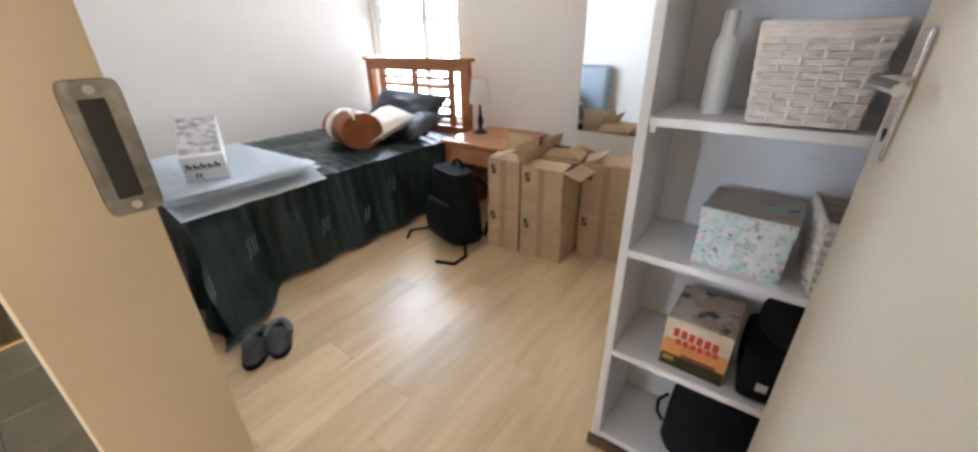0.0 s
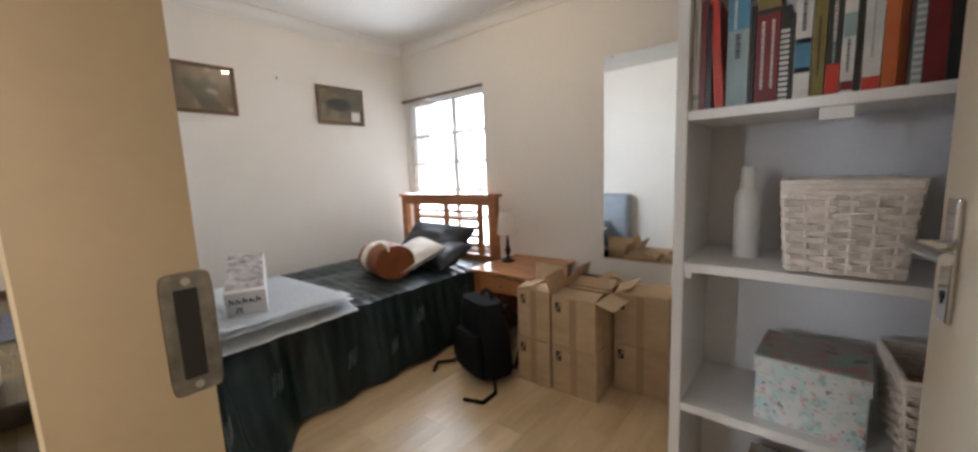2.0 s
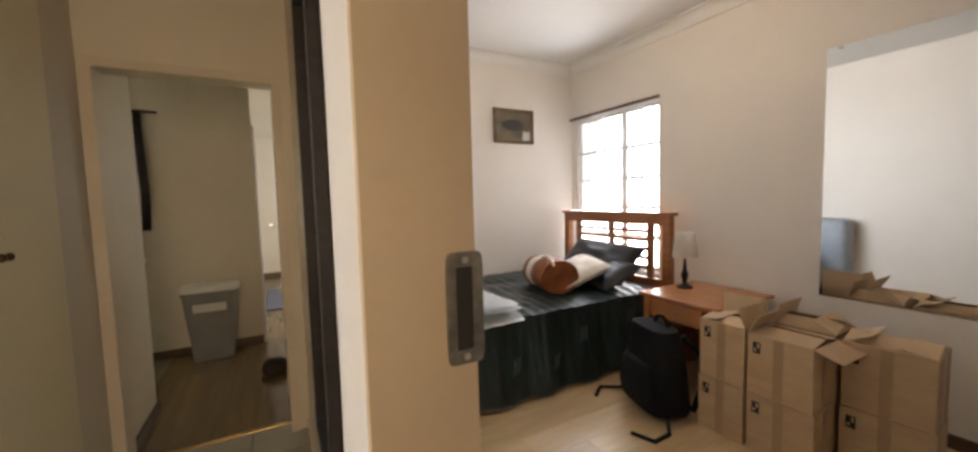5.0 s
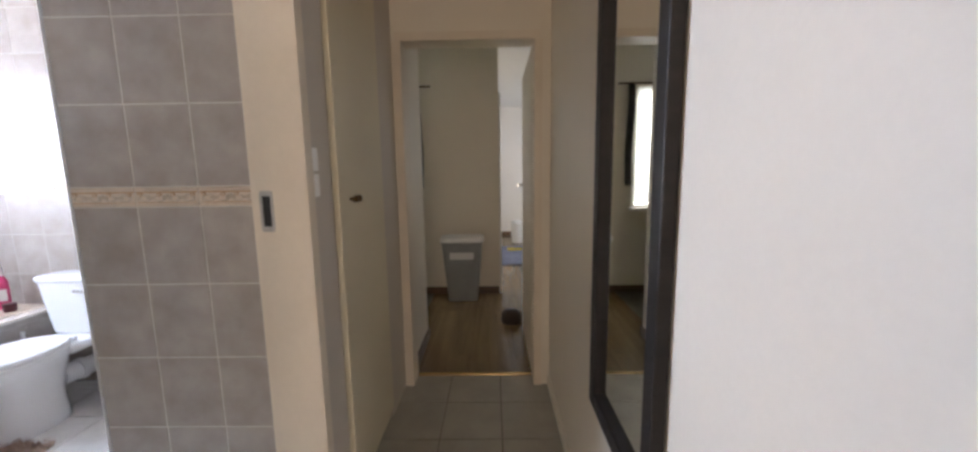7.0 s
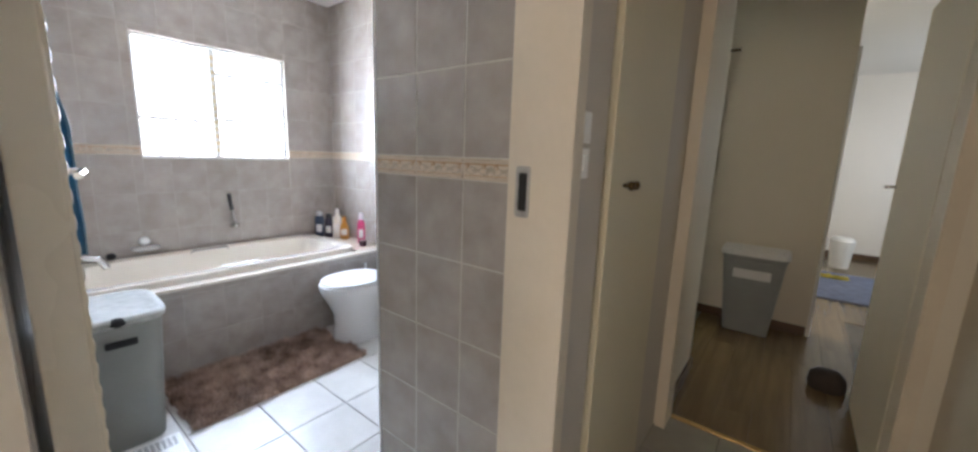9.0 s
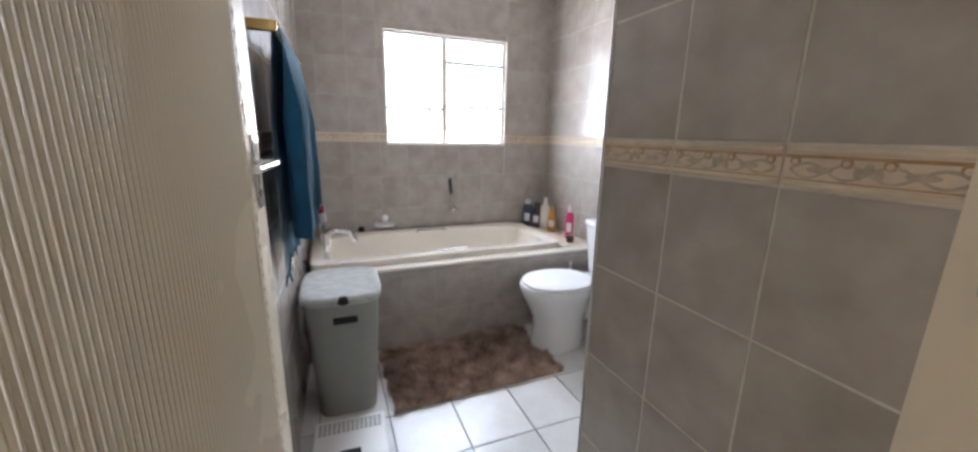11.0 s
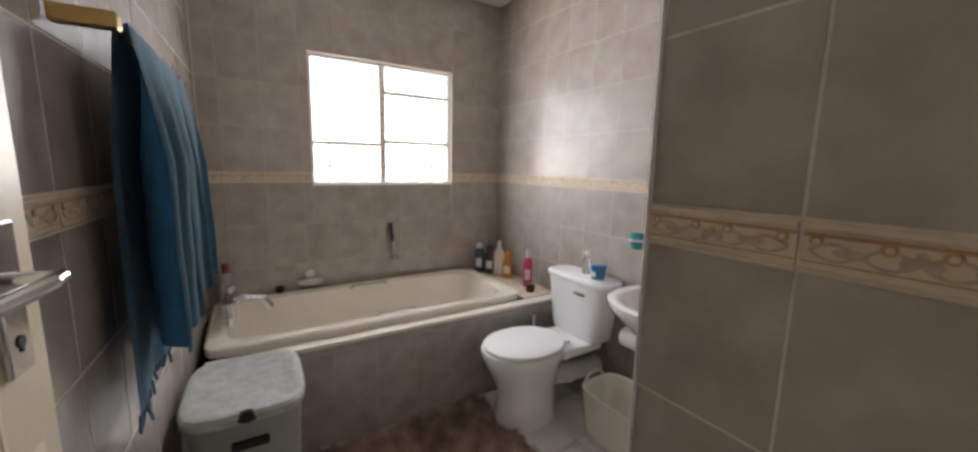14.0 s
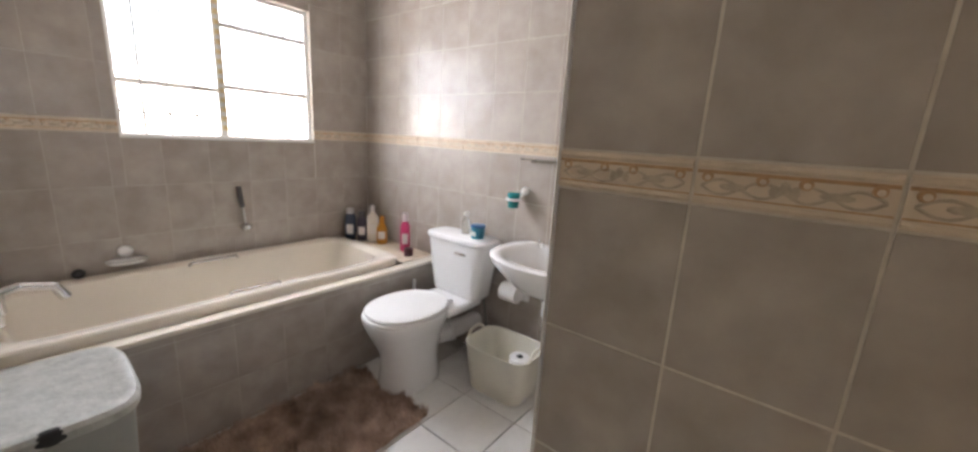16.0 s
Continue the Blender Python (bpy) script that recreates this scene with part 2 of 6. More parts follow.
# ---- building helpers ----
def box(bm, x0, x1, y0, y1, z0, z1, bevel=0.0, seg=2):
    m = Matrix.Translation(((x0 + x1) / 2, (y0 + y1) / 2, (z0 + z1) / 2)) @ Matrix.Diagonal((abs(x1 - x0), abs(y1 - y0), abs(z1 - z0), 1))
    geo = bmesh.ops.create_cube(bm, size=1, matrix=m)
    if bevel:
        edges = list({e for v in geo["verts"] for e in v.link_edges})
        bmesh.ops.bevel(bm, geom=edges, offset=bevel, segments=seg, affect="EDGES", profile=0.5)
    return bm


def boxed(*args, **kw):
    return box(bmesh.new(), *args, **kw)


def cyl(bm, x, y, z0, z1, r, r2=None, n=24, bevel=0.0):
    r2 = r if r2 is None else r2
    geo = bmesh.ops.create_cone(bm, cap_ends=True, segments=n, radius1=r, radius2=r2, depth=z1 - z0, matrix=Matrix.Translation((x, y, (z0 + z1) / 2)))
    if bevel:
        edges = [e for e in {e for v in geo["verts"] for e in v.link_edges} if abs(e.verts[0].co.z - e.verts[1].co.z) < 1e-6]
        bmesh.ops.bevel(bm, geom=edges, offset=bevel, segments=2, affect="EDGES", profile=0.5)
    return bm


def rod(bm, a, b, r, n=10):
    a, b = Vector(a), Vector(b)
    d = b - a
    m = Matrix.Translation((a + b) / 2) @ d.to_track_quat("Z", "Y").to_matrix().to_4x4()
    bmesh.ops.create_cone(bm, cap_ends=True, segments=n, radius1=r, radius2=r, depth=d.length, matrix=m)
    return bm


def tube(bm, points, r, n=8):
    """A bent rod through the points, with round joints."""
    for a, b in zip(points, points[1:]):
        rod(bm, a, b, r, n)
    for p in points[1:-1]:
        bmesh.ops.create_uvsphere(bm, u_segments=n, v_segments=max(4, n // 2), radius=r, matrix=Matrix.Translation(p))
    return bm


def ball(bm, x, y, z, rx, ry=None, rz=None, u=20, v=12):
    ry, rz = ry or rx, rz or rx
    bmesh.ops.create_uvsphere(bm, u_segments=u, v_segments=v, radius=1, matrix=Matrix.Translation((x, y, z)) @ Matrix.Diagonal((rx, ry, rz, 1)))
    return bm


def loft(bm, rings, close_top=True, close_bottom=True):
    """Skins closed rings of equal counts."""
    rows = [[bm.verts.new(p) for p in ring] for ring in rings]
    n = len(rows[0])
    for a, b in zip(rows, rows[1:]):
        for i in range(n):
            bm.faces.new((a[i], a[(i + 1) % n], b[(i + 1) % n], b[i]))
    if close_bottom:
        bm.faces.new(list(reversed(rows[0])))
    if close_top:
        bm.faces.new(rows[-1])
    return bm


def oval(cx, cy, z, rx, ry, n=32, power=2.0, tilt=0.0):
    pts = []
    for i in range(n):
        a = 2 * math.pi * i / n
        c, s = math.cos(a), math.sin(a)
        px = rx * math.copysign(abs(c) ** (2 / power), c)
        py = ry * math.copysign(abs(s) ** (2 / power), s)
        pts.append((cx + px, cy + py, z + tilt * px))
    return pts


def grid(bm, nu, nv, f):
    rows = [[bm.verts.new(f(i / nu, j / nv)) for j in range(nv + 1)] for i in range(nu + 1)]
    for i in range(nu):
        for j in range(nv):
            bm.faces.new((rows[i][j], rows[i + 1][j], rows[i + 1][j + 1], rows[i][j + 1]))
    return bm


def thicken(bm, t):
    bmesh.ops.solidify(bm, geom=bm.faces[:], thickness=t)
    return bm


def turned(bm, m):
    bmesh.ops.transform(bm, matrix=m, verts=bm.verts[:])
    return bm


def part(name, bm, material, parent=None, label="", smooth=False, m=None):
    bmesh.ops.recalc_face_normals(bm, faces=bm.faces[:])
    me = bpy.data.meshes.new(name)
    if smooth:
        for f in bm.faces:
            f.smooth = True
        for e in bm.edges:
            if len(e.link_faces) == 2 and e.calc_face_angle(0) > 0.7:
                e.smooth = False
    bm.to_mesh(me)
    bm.free()
    me.materials.append(material)
    ob = new(name, me)
    if parent:
        ob.parent = parent
    if m is not None:
        ob.matrix_basis = m
    if label:
        tagged(ob, label)
    return ob


def thing(name, label, category, at=(0, 0, 0), turn=0.0, group="", kind=""):
    ob = new(name)
    ob.empty_display_size = 0.1
    ob.matrix_basis = pose(*at, 0, 0, turn)
    return tagged(ob, label, category, group, kind)


def structure(name, bm, material, label="", category=""):
    return tagged(part(name, bm, material), label, category, kind="structure")


def boxes(*rows, bevel=0.0):
    bm = bmesh.new()
    for r in rows:
        box(bm, *r, bevel=bevel)
    return bm


# ---- the shell ----
BED_C, HALL_C, BATH_C = 2.78, 2.56, 2.50
FLOOR_BEDROOM = structure("floor_bedroom", boxes((-3.40, 1.0, 0.13, 2.98, -0.12, -0.008)), SUBFLOOR, "light honey laminate plank bedroom floor", "floor")
FLOOR_PASSAGE = structure("floor_passage", boxes((-2.58, 1.7, -0.87, 0.13, -0.12, -0.008)), SUBFLOOR, "beige square ceramic tile passage floor", "floor")
FLOOR_BATHROOM = structure("floor_bathroom", boxes((-2.54, -0.60, -3.78, -0.87, -0.12, -0.008)), FLOORGROUT, "pale grey square ceramic tile bathroom floor", "floor")
FLOOR_END_ROOM = structure("floor_end_room", boxes((-2.69, -2.58, -0.945, 0.085, -0.12, -0.008), (-3.56, -2.69, -3.0, 0.085, -0.12, -0.008), (-4.9, -3.56, -3.0, 0.9, -0.12, -0.008), (-8.2, -4.9, -1.6, 2.0, -0.12, -0.008)), SUBFLOOR, "brown wood-look laminate floor of the end room", "floor")

structure("ceiling_bedroom", boxes((-3.55, 1.15, 0.13, 3.13, BED_C, BED_C + 0.1)), CEILING, "white painted bedroom ceiling", "ceiling")
structure("ceiling_passage", boxes((-2.52, 1.85, -0.945, 0.13, HALL_C, HALL_C + 0.1)), CEILING, "white painted passage ceiling", "ceiling")
structure("ceiling_bathroom", boxes((-2.69, -0.45, -3.93, -0.945, BATH_C, BATH_C + 0.1)), CEILING, "white painted bathroom ceiling", "ceiling")
structure("ceiling_end_room", boxes((-4.42, -2.69, -3.1, 0.085, HALL_C, HALL_C + 0.1), (-2.69, -2.52, -0.945, 0.085, HALL_C, HALL_C + 0.1), (-4.42, -3.56, 0.085, 1.0, HALL_C, HALL_C + 0.1), (-8.35, -4.42, -1.7, 2.1, HALL_C, HALL_C + 0.1)), CEILING, "white painted ceiling", "ceiling")

# bedroom walls; the window opening goes through the north wall
WX0, WX1, WZ0, WZ1 = -3.385, -2.255, 0.64, 2.185
structure("wall_bedroom_west", boxes((-3.55, -3.40, 0.175, 3.13, 0, BED_C)), PAINT, "off-white painted plaster wall beside the bed", "wall")
structure("wall_bedroom_north", boxes((-3.40, WX0, 2.98, 3.13, 0, BED_C), (WX1, 1.15, 2.98, 3.13, 0, BED_C), (WX0, WX1, 2.98, 3.13, 0, WZ0), (WX0, WX1, 2.98, 3.13, WZ1, BED_C)), PAINT, "off-white painted plaster wall with a window", "wall")
structure("wall_bedroom_east", boxes((1.0, 1.15, 0.175, 2.98, 0, BED_C)), PAINT, "off-white painted plaster wall", "wall")
structure("wall_bedroom_nib", boxes((-0.05, 1.0, 1.35, 1.45, 0, BED_C)), PAINT, "off-white painted plaster wall behind the bookshelf", "wall")
# wall between bedroom and passage, with the bedroom door's opening
BX0, BX1, DH = -0.390, 0.425, 2.06
structure("wall_passage_north", boxes((-3.55, BX0, 0.085, 0.129, 0, BED_C), (BX1, 1.85, 0.085, 0.129, 0, BED_C), (BX0, BX1, 0.085, 0.129, DH, BED_C)), PAINT_PASSAGE, "cream painted plaster wall with the bedroom doorway", "wall")
structure("wall_bedroom_south", boxes((-3.55, BX0, 0.129, 0.175, 0, BED_C), (BX1, 1.15, 0.129, 0.175, 0, BED_C), (BX0, BX1, 0.129, 0.175, DH, BED_C)), PAINT, "off-white painted plaster wall with the bedroom doorway", "wall")
# unseen closing wall, with an opening added for the passage fill lamp
structure("wall_passage_east", boxes((1.7, 1.85, -0.945, 0.085, 0, 0.75), (1.7, 1.85, -0.945, 0.085, 2.15, HALL_C), (1.7, 1.85, -0.945, -0.75, 0.75, 2.15), (1.7, 1.85, 0.05, 0.085, 0.75, 2.15)), PAINT_PASSAGE, "cream painted plaster wall", "wall")
# passage south wall with the bathroom doorway
TX0, TX1 = -1.375, -0.519
structure("wall_passage_south", boxes((TX1, 1.7, -0.945, -0.80, 0, HALL_C), (TX0, TX1, -0.945, -0.80, DH, HALL_C), (-1.545, TX0, -0.945, -0.80, 0, HALL_C), (-2.46, -2.14, -0.945, -0.80, 0, HALL_C), (-2.14, -1.545, -0.945, -0.80, 2.42, HALL_C)), PAINT_SOUTH, "cream painted plaster wall with the bathroom doorway, shade in its colour", "wall")
# wall across the passage's end
EY0, EY1 = -0.78, 0.025
structure("wall_passage_west", boxes((-2.58, -2.46, -0.945, EY0, 0, HALL_C), (-2.58, -2.46, EY1, 0.085, 0, HALL_C), (-2.58, -2.46, EY0, EY1, DH - 0.005, HALL_C)), PAINT_PASSAGE, "cream painted plaster wall with the end doorway", "wall")
# bathroom walls
VX0, VX1, VZ0, VZ1 = -2.145, -1.20, 1.195, 1.98
SOUTH = structure("wall_bathroom_south", boxes((-2.69, VX0, -3.93, -3.7855, 0, BATH_C), (VX1, -0.45, -3.93, -3.7855, 0, BATH_C), (VX0, VX1, -3.93, -3.7855, 0, VZ0), (VX0, VX1, -3.93, -3.7855, VZ1, BATH_C)), GROUT, "grey-beige tiled bathroom wall with a window", "wall")
WEST = structure("wall_bathroom_west", boxes((-2.69, -2.5455, -3.785, -1.56, 0, BATH_C)), GROUT, "grey-beige tiled bathroom wall", "wall")
EAST = structure("wall_bathroom_east", boxes((0.0, 0.12, -2.84, 0.0, 0, BATH_C)), GROUT, "grey-beige tiled bathroom wall with a towel rail", "wall")
CLOSET = structure("wall_bathroom_closet", boxes((-1.50, -1.4055, -1.5615, -0.946, 0, BATH_C), (-2.5445, -1.50, -1.5615, -1.467, 0, BATH_C)), GROUT, "grey-beige tiled wall with a patterned border", "wall")
EAST.matrix_basis = pose(-0.556, -0.9585, 0, 0, 0, -1.85)
# end room and the room beyond it
structure("wall_end_room", boxes((-3.17, -2.58, -0.90, -0.78, 0, HALL_C), (-4.42, -4.30, -3.0, -1.98, 0, HALL_C), (-4.42, -4.30, -1.06, -0.185, 0, HALL_C), (-4.42, -4.30, -1.98, -1.06, 0, 0.9), (-4.42, -4.30, -1.98, -1.06, 2.12, HALL_C), (-4.42, -2.69, -3.1, -3.0, 0, HALL_C), (-4.42, -3.56, 0.9, 1.0, 0, HALL_C), (-3.66, -3.56, 0.085, 0.9, 0, HALL_C), (-4.42, -4.30, 0.55, 0.9, 0, HALL_C)), PAINT_PASSAGE, "cream painted plaster walls of the end room", "wall")
# the opening in the north side is unseen, added for the fill lamp
structure("wall_far_room", boxes((-8.3, -8.2, -1.6, 2.0, 0, HALL_C), (-8.2, -4.42, -1.7, -1.6, 0, HALL_C), (-8.2, -7.3, 2.0, 2.1, 0, HALL_C), (-5.9, -4.42, 2.0, 2.1, 0, HALL_C), (-7.3, -5.9, 2.0, 2.1, 0, 0.9), (-7.3, -5.9, 2.0, 2.1, 2.2, HALL_C), (-4.42, -4.30, 1.0, 2.0, 0, HALL_C)), PAINT, "pale painted walls of the far room", "wall")


# ---- door frames and doors ----
def door_frame(name, label, axis, a0, a1, f0, f1, height, lip=0.045, proud=0.012, material=FRAME):
    """A pressed steel frame round an opening from a0 to a1 along one axis, whose wall has the faces f0 and f1 on the other."""
    top = thing(name, label, "door frame", kind="structure")

    def piece(nm, p0, p1, z0, z1):
        bm = bmesh.new()
        for q0, q1, l in ((f0 - proud, f0 + 0.02, lip), (f0 + 0.02, f1 - 0.02, 0.032), (f1 - 0.02, f1 + proud, lip)):
            a, b = (p0, p1)
            if nm == "jamb":
                a, b = (p0 - (l - 0.032), p1) if p0 < (a0 + a1) / 2 else (p0, p1 + (l - 0.032))
            zz = z1 + (l - 0.032 if nm == "head" else 0)
            if axis == "x":
                box(bm, a, b, q0, q1, z0, zz)
            else:
                box(bm, q0, q1, a, b, z0, zz)
        bmesh.ops.remove_doubles(bm, verts=bm.verts[:], dist=1e-5)
        part(nm, bm, material, top)

    piece("jamb", a0 + 0.002, a0 + 0.034, 0, height - 0.034)
    piece("jamb", a1 - 0.034, a1 - 0.002, 0, height - 0.034)
    piece("head", a0 + 0.002, a1 - 0.002, height - 0.034, height - 0.002)
    return top


frame_bed = door_frame("door_frame_1", "cream enamelled steel door frame of the bedroom", "x", BX0, BX1, 0.085, 0.175, DH, material=FRAME_DIM)
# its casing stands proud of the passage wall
# the daylight on its front is put in as a thin paler face
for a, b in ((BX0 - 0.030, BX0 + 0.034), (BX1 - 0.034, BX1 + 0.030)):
    casing = part("casing", boxed(a, b, 0.051, 0.073, 0, DH + 0.03), FRAME_DIM, frame_bed, "casing proud of the wall")
    part("casing_lit_face", boxed(a, b, 0.048, 0.051, 0, DH + 0.03), PAINT_PASSAGE, casing, "casing face, paler for the daylight on it")
casing = part("casing", boxed(BX0 + 0.034, BX1 - 0.034, 0.051, 0.073, DH - 0.034, DH + 0.03), FRAME_DIM, frame_bed, "casing proud of the wall")
part("casing_lit_face", boxed(BX0 + 0.034, BX1 - 0.034, 0.048, 0.051, DH - 0.034, DH + 0.03), PAINT_PASSAGE, casing, "casing face, paler for the daylight on it")
frame_bath = door_frame("door_frame_2", "cream enamelled steel door frame of the bathroom", "x", TX0, TX1, -0.945, -0.80, DH)
frame_end = door_frame("door_frame_3", "cream enamelled steel door frame at the passage end", "y", EY0, EY1, -2.58, -2.46, DH - 0.005)


def strike_plate(parent, label, x, y, z, w, h, sign, material, slot=(0.25, 0.70)):
    """A lock keep on a jamb that faces sign * x: a plate with a dark slot and two screws."""
    t = 0.003 * sign
    s0, s1, sh = w * slot[0], w * slot[1], h * 0.37
    y0 = y - w / 2
    cy = y0 + (s0 + s1) / 2

    def outline(px, middle, half_w, half_h, power):
        pts = []
        for k in range(40):
            a = 2 * math.pi * (k + 0.5) / 40
            c, s = math.cos(a), math.sin(a)
            pts.append((px, middle + half_w * math.copysign(abs(c) ** power, c), z + half_h * math.copysign(abs(s) ** power, s)))
        return pts
    bm = loft(bmesh.new(), [outline(x, y, w / 2, h / 2, 0.22), outline(x + t * 0.7, y, w / 2, h / 2, 0.22), outline(x + t, y, w / 2 - 0.001, h / 2 - 0.001, 0.22), outline(x + t, cy, (s1 - s0) / 2, sh, 0.06), outline(x + 0.0008 * sign, cy, (s1 - s0) / 2, sh, 0.06)])
    plate = part("strike_plate", bm, material, parent, label)
    part("lock_slot", boxed(x - 0.0005 * sign, x + 0.0012 * sign, y0 + s0, y0 + s1, z - sh, z + sh), BLACK, plate, "dark lock slot")
    for dz in (-1, 1):
        bm = bmesh.new()
        rod(bm, (x + t, y, z + dz * h * 0.43), (x + t + 0.0015 * sign, y, z + dz * h * 0.43), 0.0045, 12)
        part("screw", bm, STEEL, plate)


strike_plate(frame_bed, "worn steel strike plate", BX0 + 0.034, 0.1715, 1.2195, 0.050, 0.141, 1, WORNSTEEL)
strike_plate(frame_bath, "bright steel strike plate", TX0 + 0.034, -0.913, 1.197, 0.040, 0.122, 1, STEEL, (0.22, 0.82))


def lever(parent, x, y, z, side, along, plate_h=0.17, reach=0.085):
    """A lever handle with its back plate on a leaf's face at x in the leaf's own space. side: the way out; along: the way of the lever."""
    bm = boxed(x, x + 0.007 * side, y - 0.02, y + 0.02, z - plate_h * 0.62, z + plate_h * 0.38, bevel=0.003)
    plate = part("handle_plate", bm, CHROME, parent, "chrome back plate")
    bm = bmesh.new()
    tube(bm, [(x, y, z), (x + 0.040 * side, y, z), (x + 0.042 * side, y + 0.022 * along, z), (x + 0.030 * side, y + reach * along, z - 0.004)], 0.0078, 12)
    part("lever", bm, CHROME, plate, smooth=True)
    bm = bmesh.new()
    rod(bm, (x, y, z - plate_h * 0.4), (x + 0.0085 * side, y, z - plate_h * 0.4), 0.006, 12)
    box(bm, x, x + 0.0082 * side, y - 0.002, y + 0.002, z - plate_h * 0.47, z - plate_h * 0.42)
    part("keyhole", bm, BLACK, plate)


# bedroom door, standing open into the room
door1 = thing("door_1", "cream painted flush bedroom door standing open", "door", (0.388, 0.168, 0), 4.5, kind="structure")
part("door_leaf", boxed(0.0, 0.04, 0.0, 0.745, 0.012, 2.018, bevel=0.002), DOORPAINT, door1)
lever(door1, 0.0, 0.685, 1.265, -1, -1)
for z in (0.3, 1.75):
    bm = bmesh.new()
    cyl(bm, 0.004, -0.004, z, z + 0.09, 0.007, n=10)
    part("hinge", bm, STEEL, door1)

# bathroom door, standing open along the bathroom's side wall
door2 = thing("door_2", "cream painted bathroom door with a fluted panel, open", "door", (-0.602, -0.959, 0), -3.9, kind="structure")
part("door_leaf", boxed(0.0, 0.036, -0.80, 0.0, 0.012, 2.018, bevel=0.002), GLOSSDOOR, door2)
bm = bmesh.new()
for i in range(53):
    y = -0.112 - i * 0.0107
    rod(bm, (0.0028, y, 0.17), (0.0028, y, 1.9), 0.0050, 8)
part("fluted_panel", bm, GLOSSDOOR, door2, "narrow vertical flutes", smooth=True)
bm = bmesh.new()
for y in (-0.086, -0.690):
    for i in range(58):
        z = 0.16 + i * 0.0302
        ball(bm, -0.0015, y, z, 0.005, 0.0085, 0.014, 8, 6)
    rod(bm, (-0.001, y - 0.012, 0.15), (-0.001, y - 0.012, 1.92), 0.004, 6)
    rod(bm, (-0.001, y + 0.012, 0.15), (-0.001, y + 0.012, 1.92), 0.004, 6)
for z in (0.155, 1.915):
    for i in range(18):
        ball(bm, -0.0015, -0.105 - i * 0.0334, z, 0.005, 0.014, 0.0085, 8, 6)
part("carved_border", bm, GLOSSDOOR, door2, "rope-carved border strip", smooth=True)
lever(door2, 0.0, -0.742, 1.212, -1, 1, 0.148, 0.118)

# end door, standing open into the end room
door3 = thing("door_3", "cream painted flush door at the passage end, open", "door", (-2.585, -0.012, 0), 0.0, kind="structure")
part("door_leaf", boxed(-0.74, 0.0, 0.0, 0.04, 0.012, 2.012, bevel=0.002), DOORPAINT, door3)
bm = bmesh.new()
tube(bm, [(-0.69, 0.0, 1.2), (-0.69, -0.045, 1.2), (-0.6, -0.048, 1.2)], 0.008, 10)
part("lever", bm, CHROME, door3, smooth=True)

# built-in cupboard in the passage
cup = thing("door_4", "cream painted full-height cupboard door, closed", "cupboard door", (-1.545, -0.80, 0), kind="structure")
part("door_leaf", boxed(-0.575, -0.022, -0.030, 0.014, 0.07, 2.41, bevel=0.003), CUPBOARD, cup)
part("plinth", boxed(-0.59, -0.004, -0.06, -0.012, 0.0, 0.066), CUPBOARD, cup)
# black sheet behind the leaf stands in for the shade in its gaps
part("gap_shade", boxed(-0.593, -0.002, -0.07, -0.05, 0.066, 2.418), BLACK, cup)
for dx in (-0.125, -0.165):
    bm = bmesh.new()
    rod(bm, (dx, 0.012, 1.21), (dx, 0.03, 1.21), 0.006, 10)
    ball(bm, dx, 0.036, 1.21, 0.0135, 0.011, 0.0135, 14, 10)
    part("knob", bm, DARKBRASS, cup, "dark brass knob", smooth=True)

# light switch
SWITCHWHITE = mat("switch_plastic", (0.88, 0.87, 0.84), 0.3, vary=0.02, bump=0.02)
switch = thing("light_switch", "white plastic light switch plates on the wall", "light switch", (-1.405, -0.80, 1.31))
part("plate", boxed(-0.028, 0.028, 0.0, 0.009, 0.005, 0.075, bevel=0.003), SWITCHWHITE, switch)
part("plate", boxed(-0.028, 0.028, 0.0, 0.009, -0.075, -0.005, bevel=0.003), SWITCHWHITE, switch)
part("rocker", boxed(-0.010, 0.010, 0.008, 0.014, -0.058, -0.022, bevel=0.002), SWITCHWHITE, switch)

# skirting
structure("baseboard_passage", boxes((-2.445, BX0 - 0.02, 0.073, 0.084, 0, 0.07), (BX1 + 0.02, 1.7, 0.073, 0.084, 0, 0.07), bevel=0.003), PAINT_PASSAGE, "painted skirting", "skirting")
structure("baseboard_bedroom", boxes((-3.388, -0.07, 2.966, 2.979, 0, 0.075), (-3.399, -3.387, 0.19, 2.966, 0, 0.075), (-3.387, BX0 - 0.02, 0.176, 0.189, 0, 0.075), (-0.075, -0.0501, 1.345, 2.965, 0, 0.075), bevel=0.003), SKIRTWOOD, "dark stained timber skirting", "skirting")
structure("baseboard_end_room", boxes((-3.171, -2.595, -0.779, -0.766, 0, 0.075), (-4.299, -4.286, -2.99, -0.19, 0, 0.075), (-3.185, -3.171, -0.9, -0.766, 0, 0.075), (-8.199, -8.185, -1.5, 1.9, 0, 0.075), bevel=0.003), SKIRTWOOD, "dark stained timber skirting", "skirting")

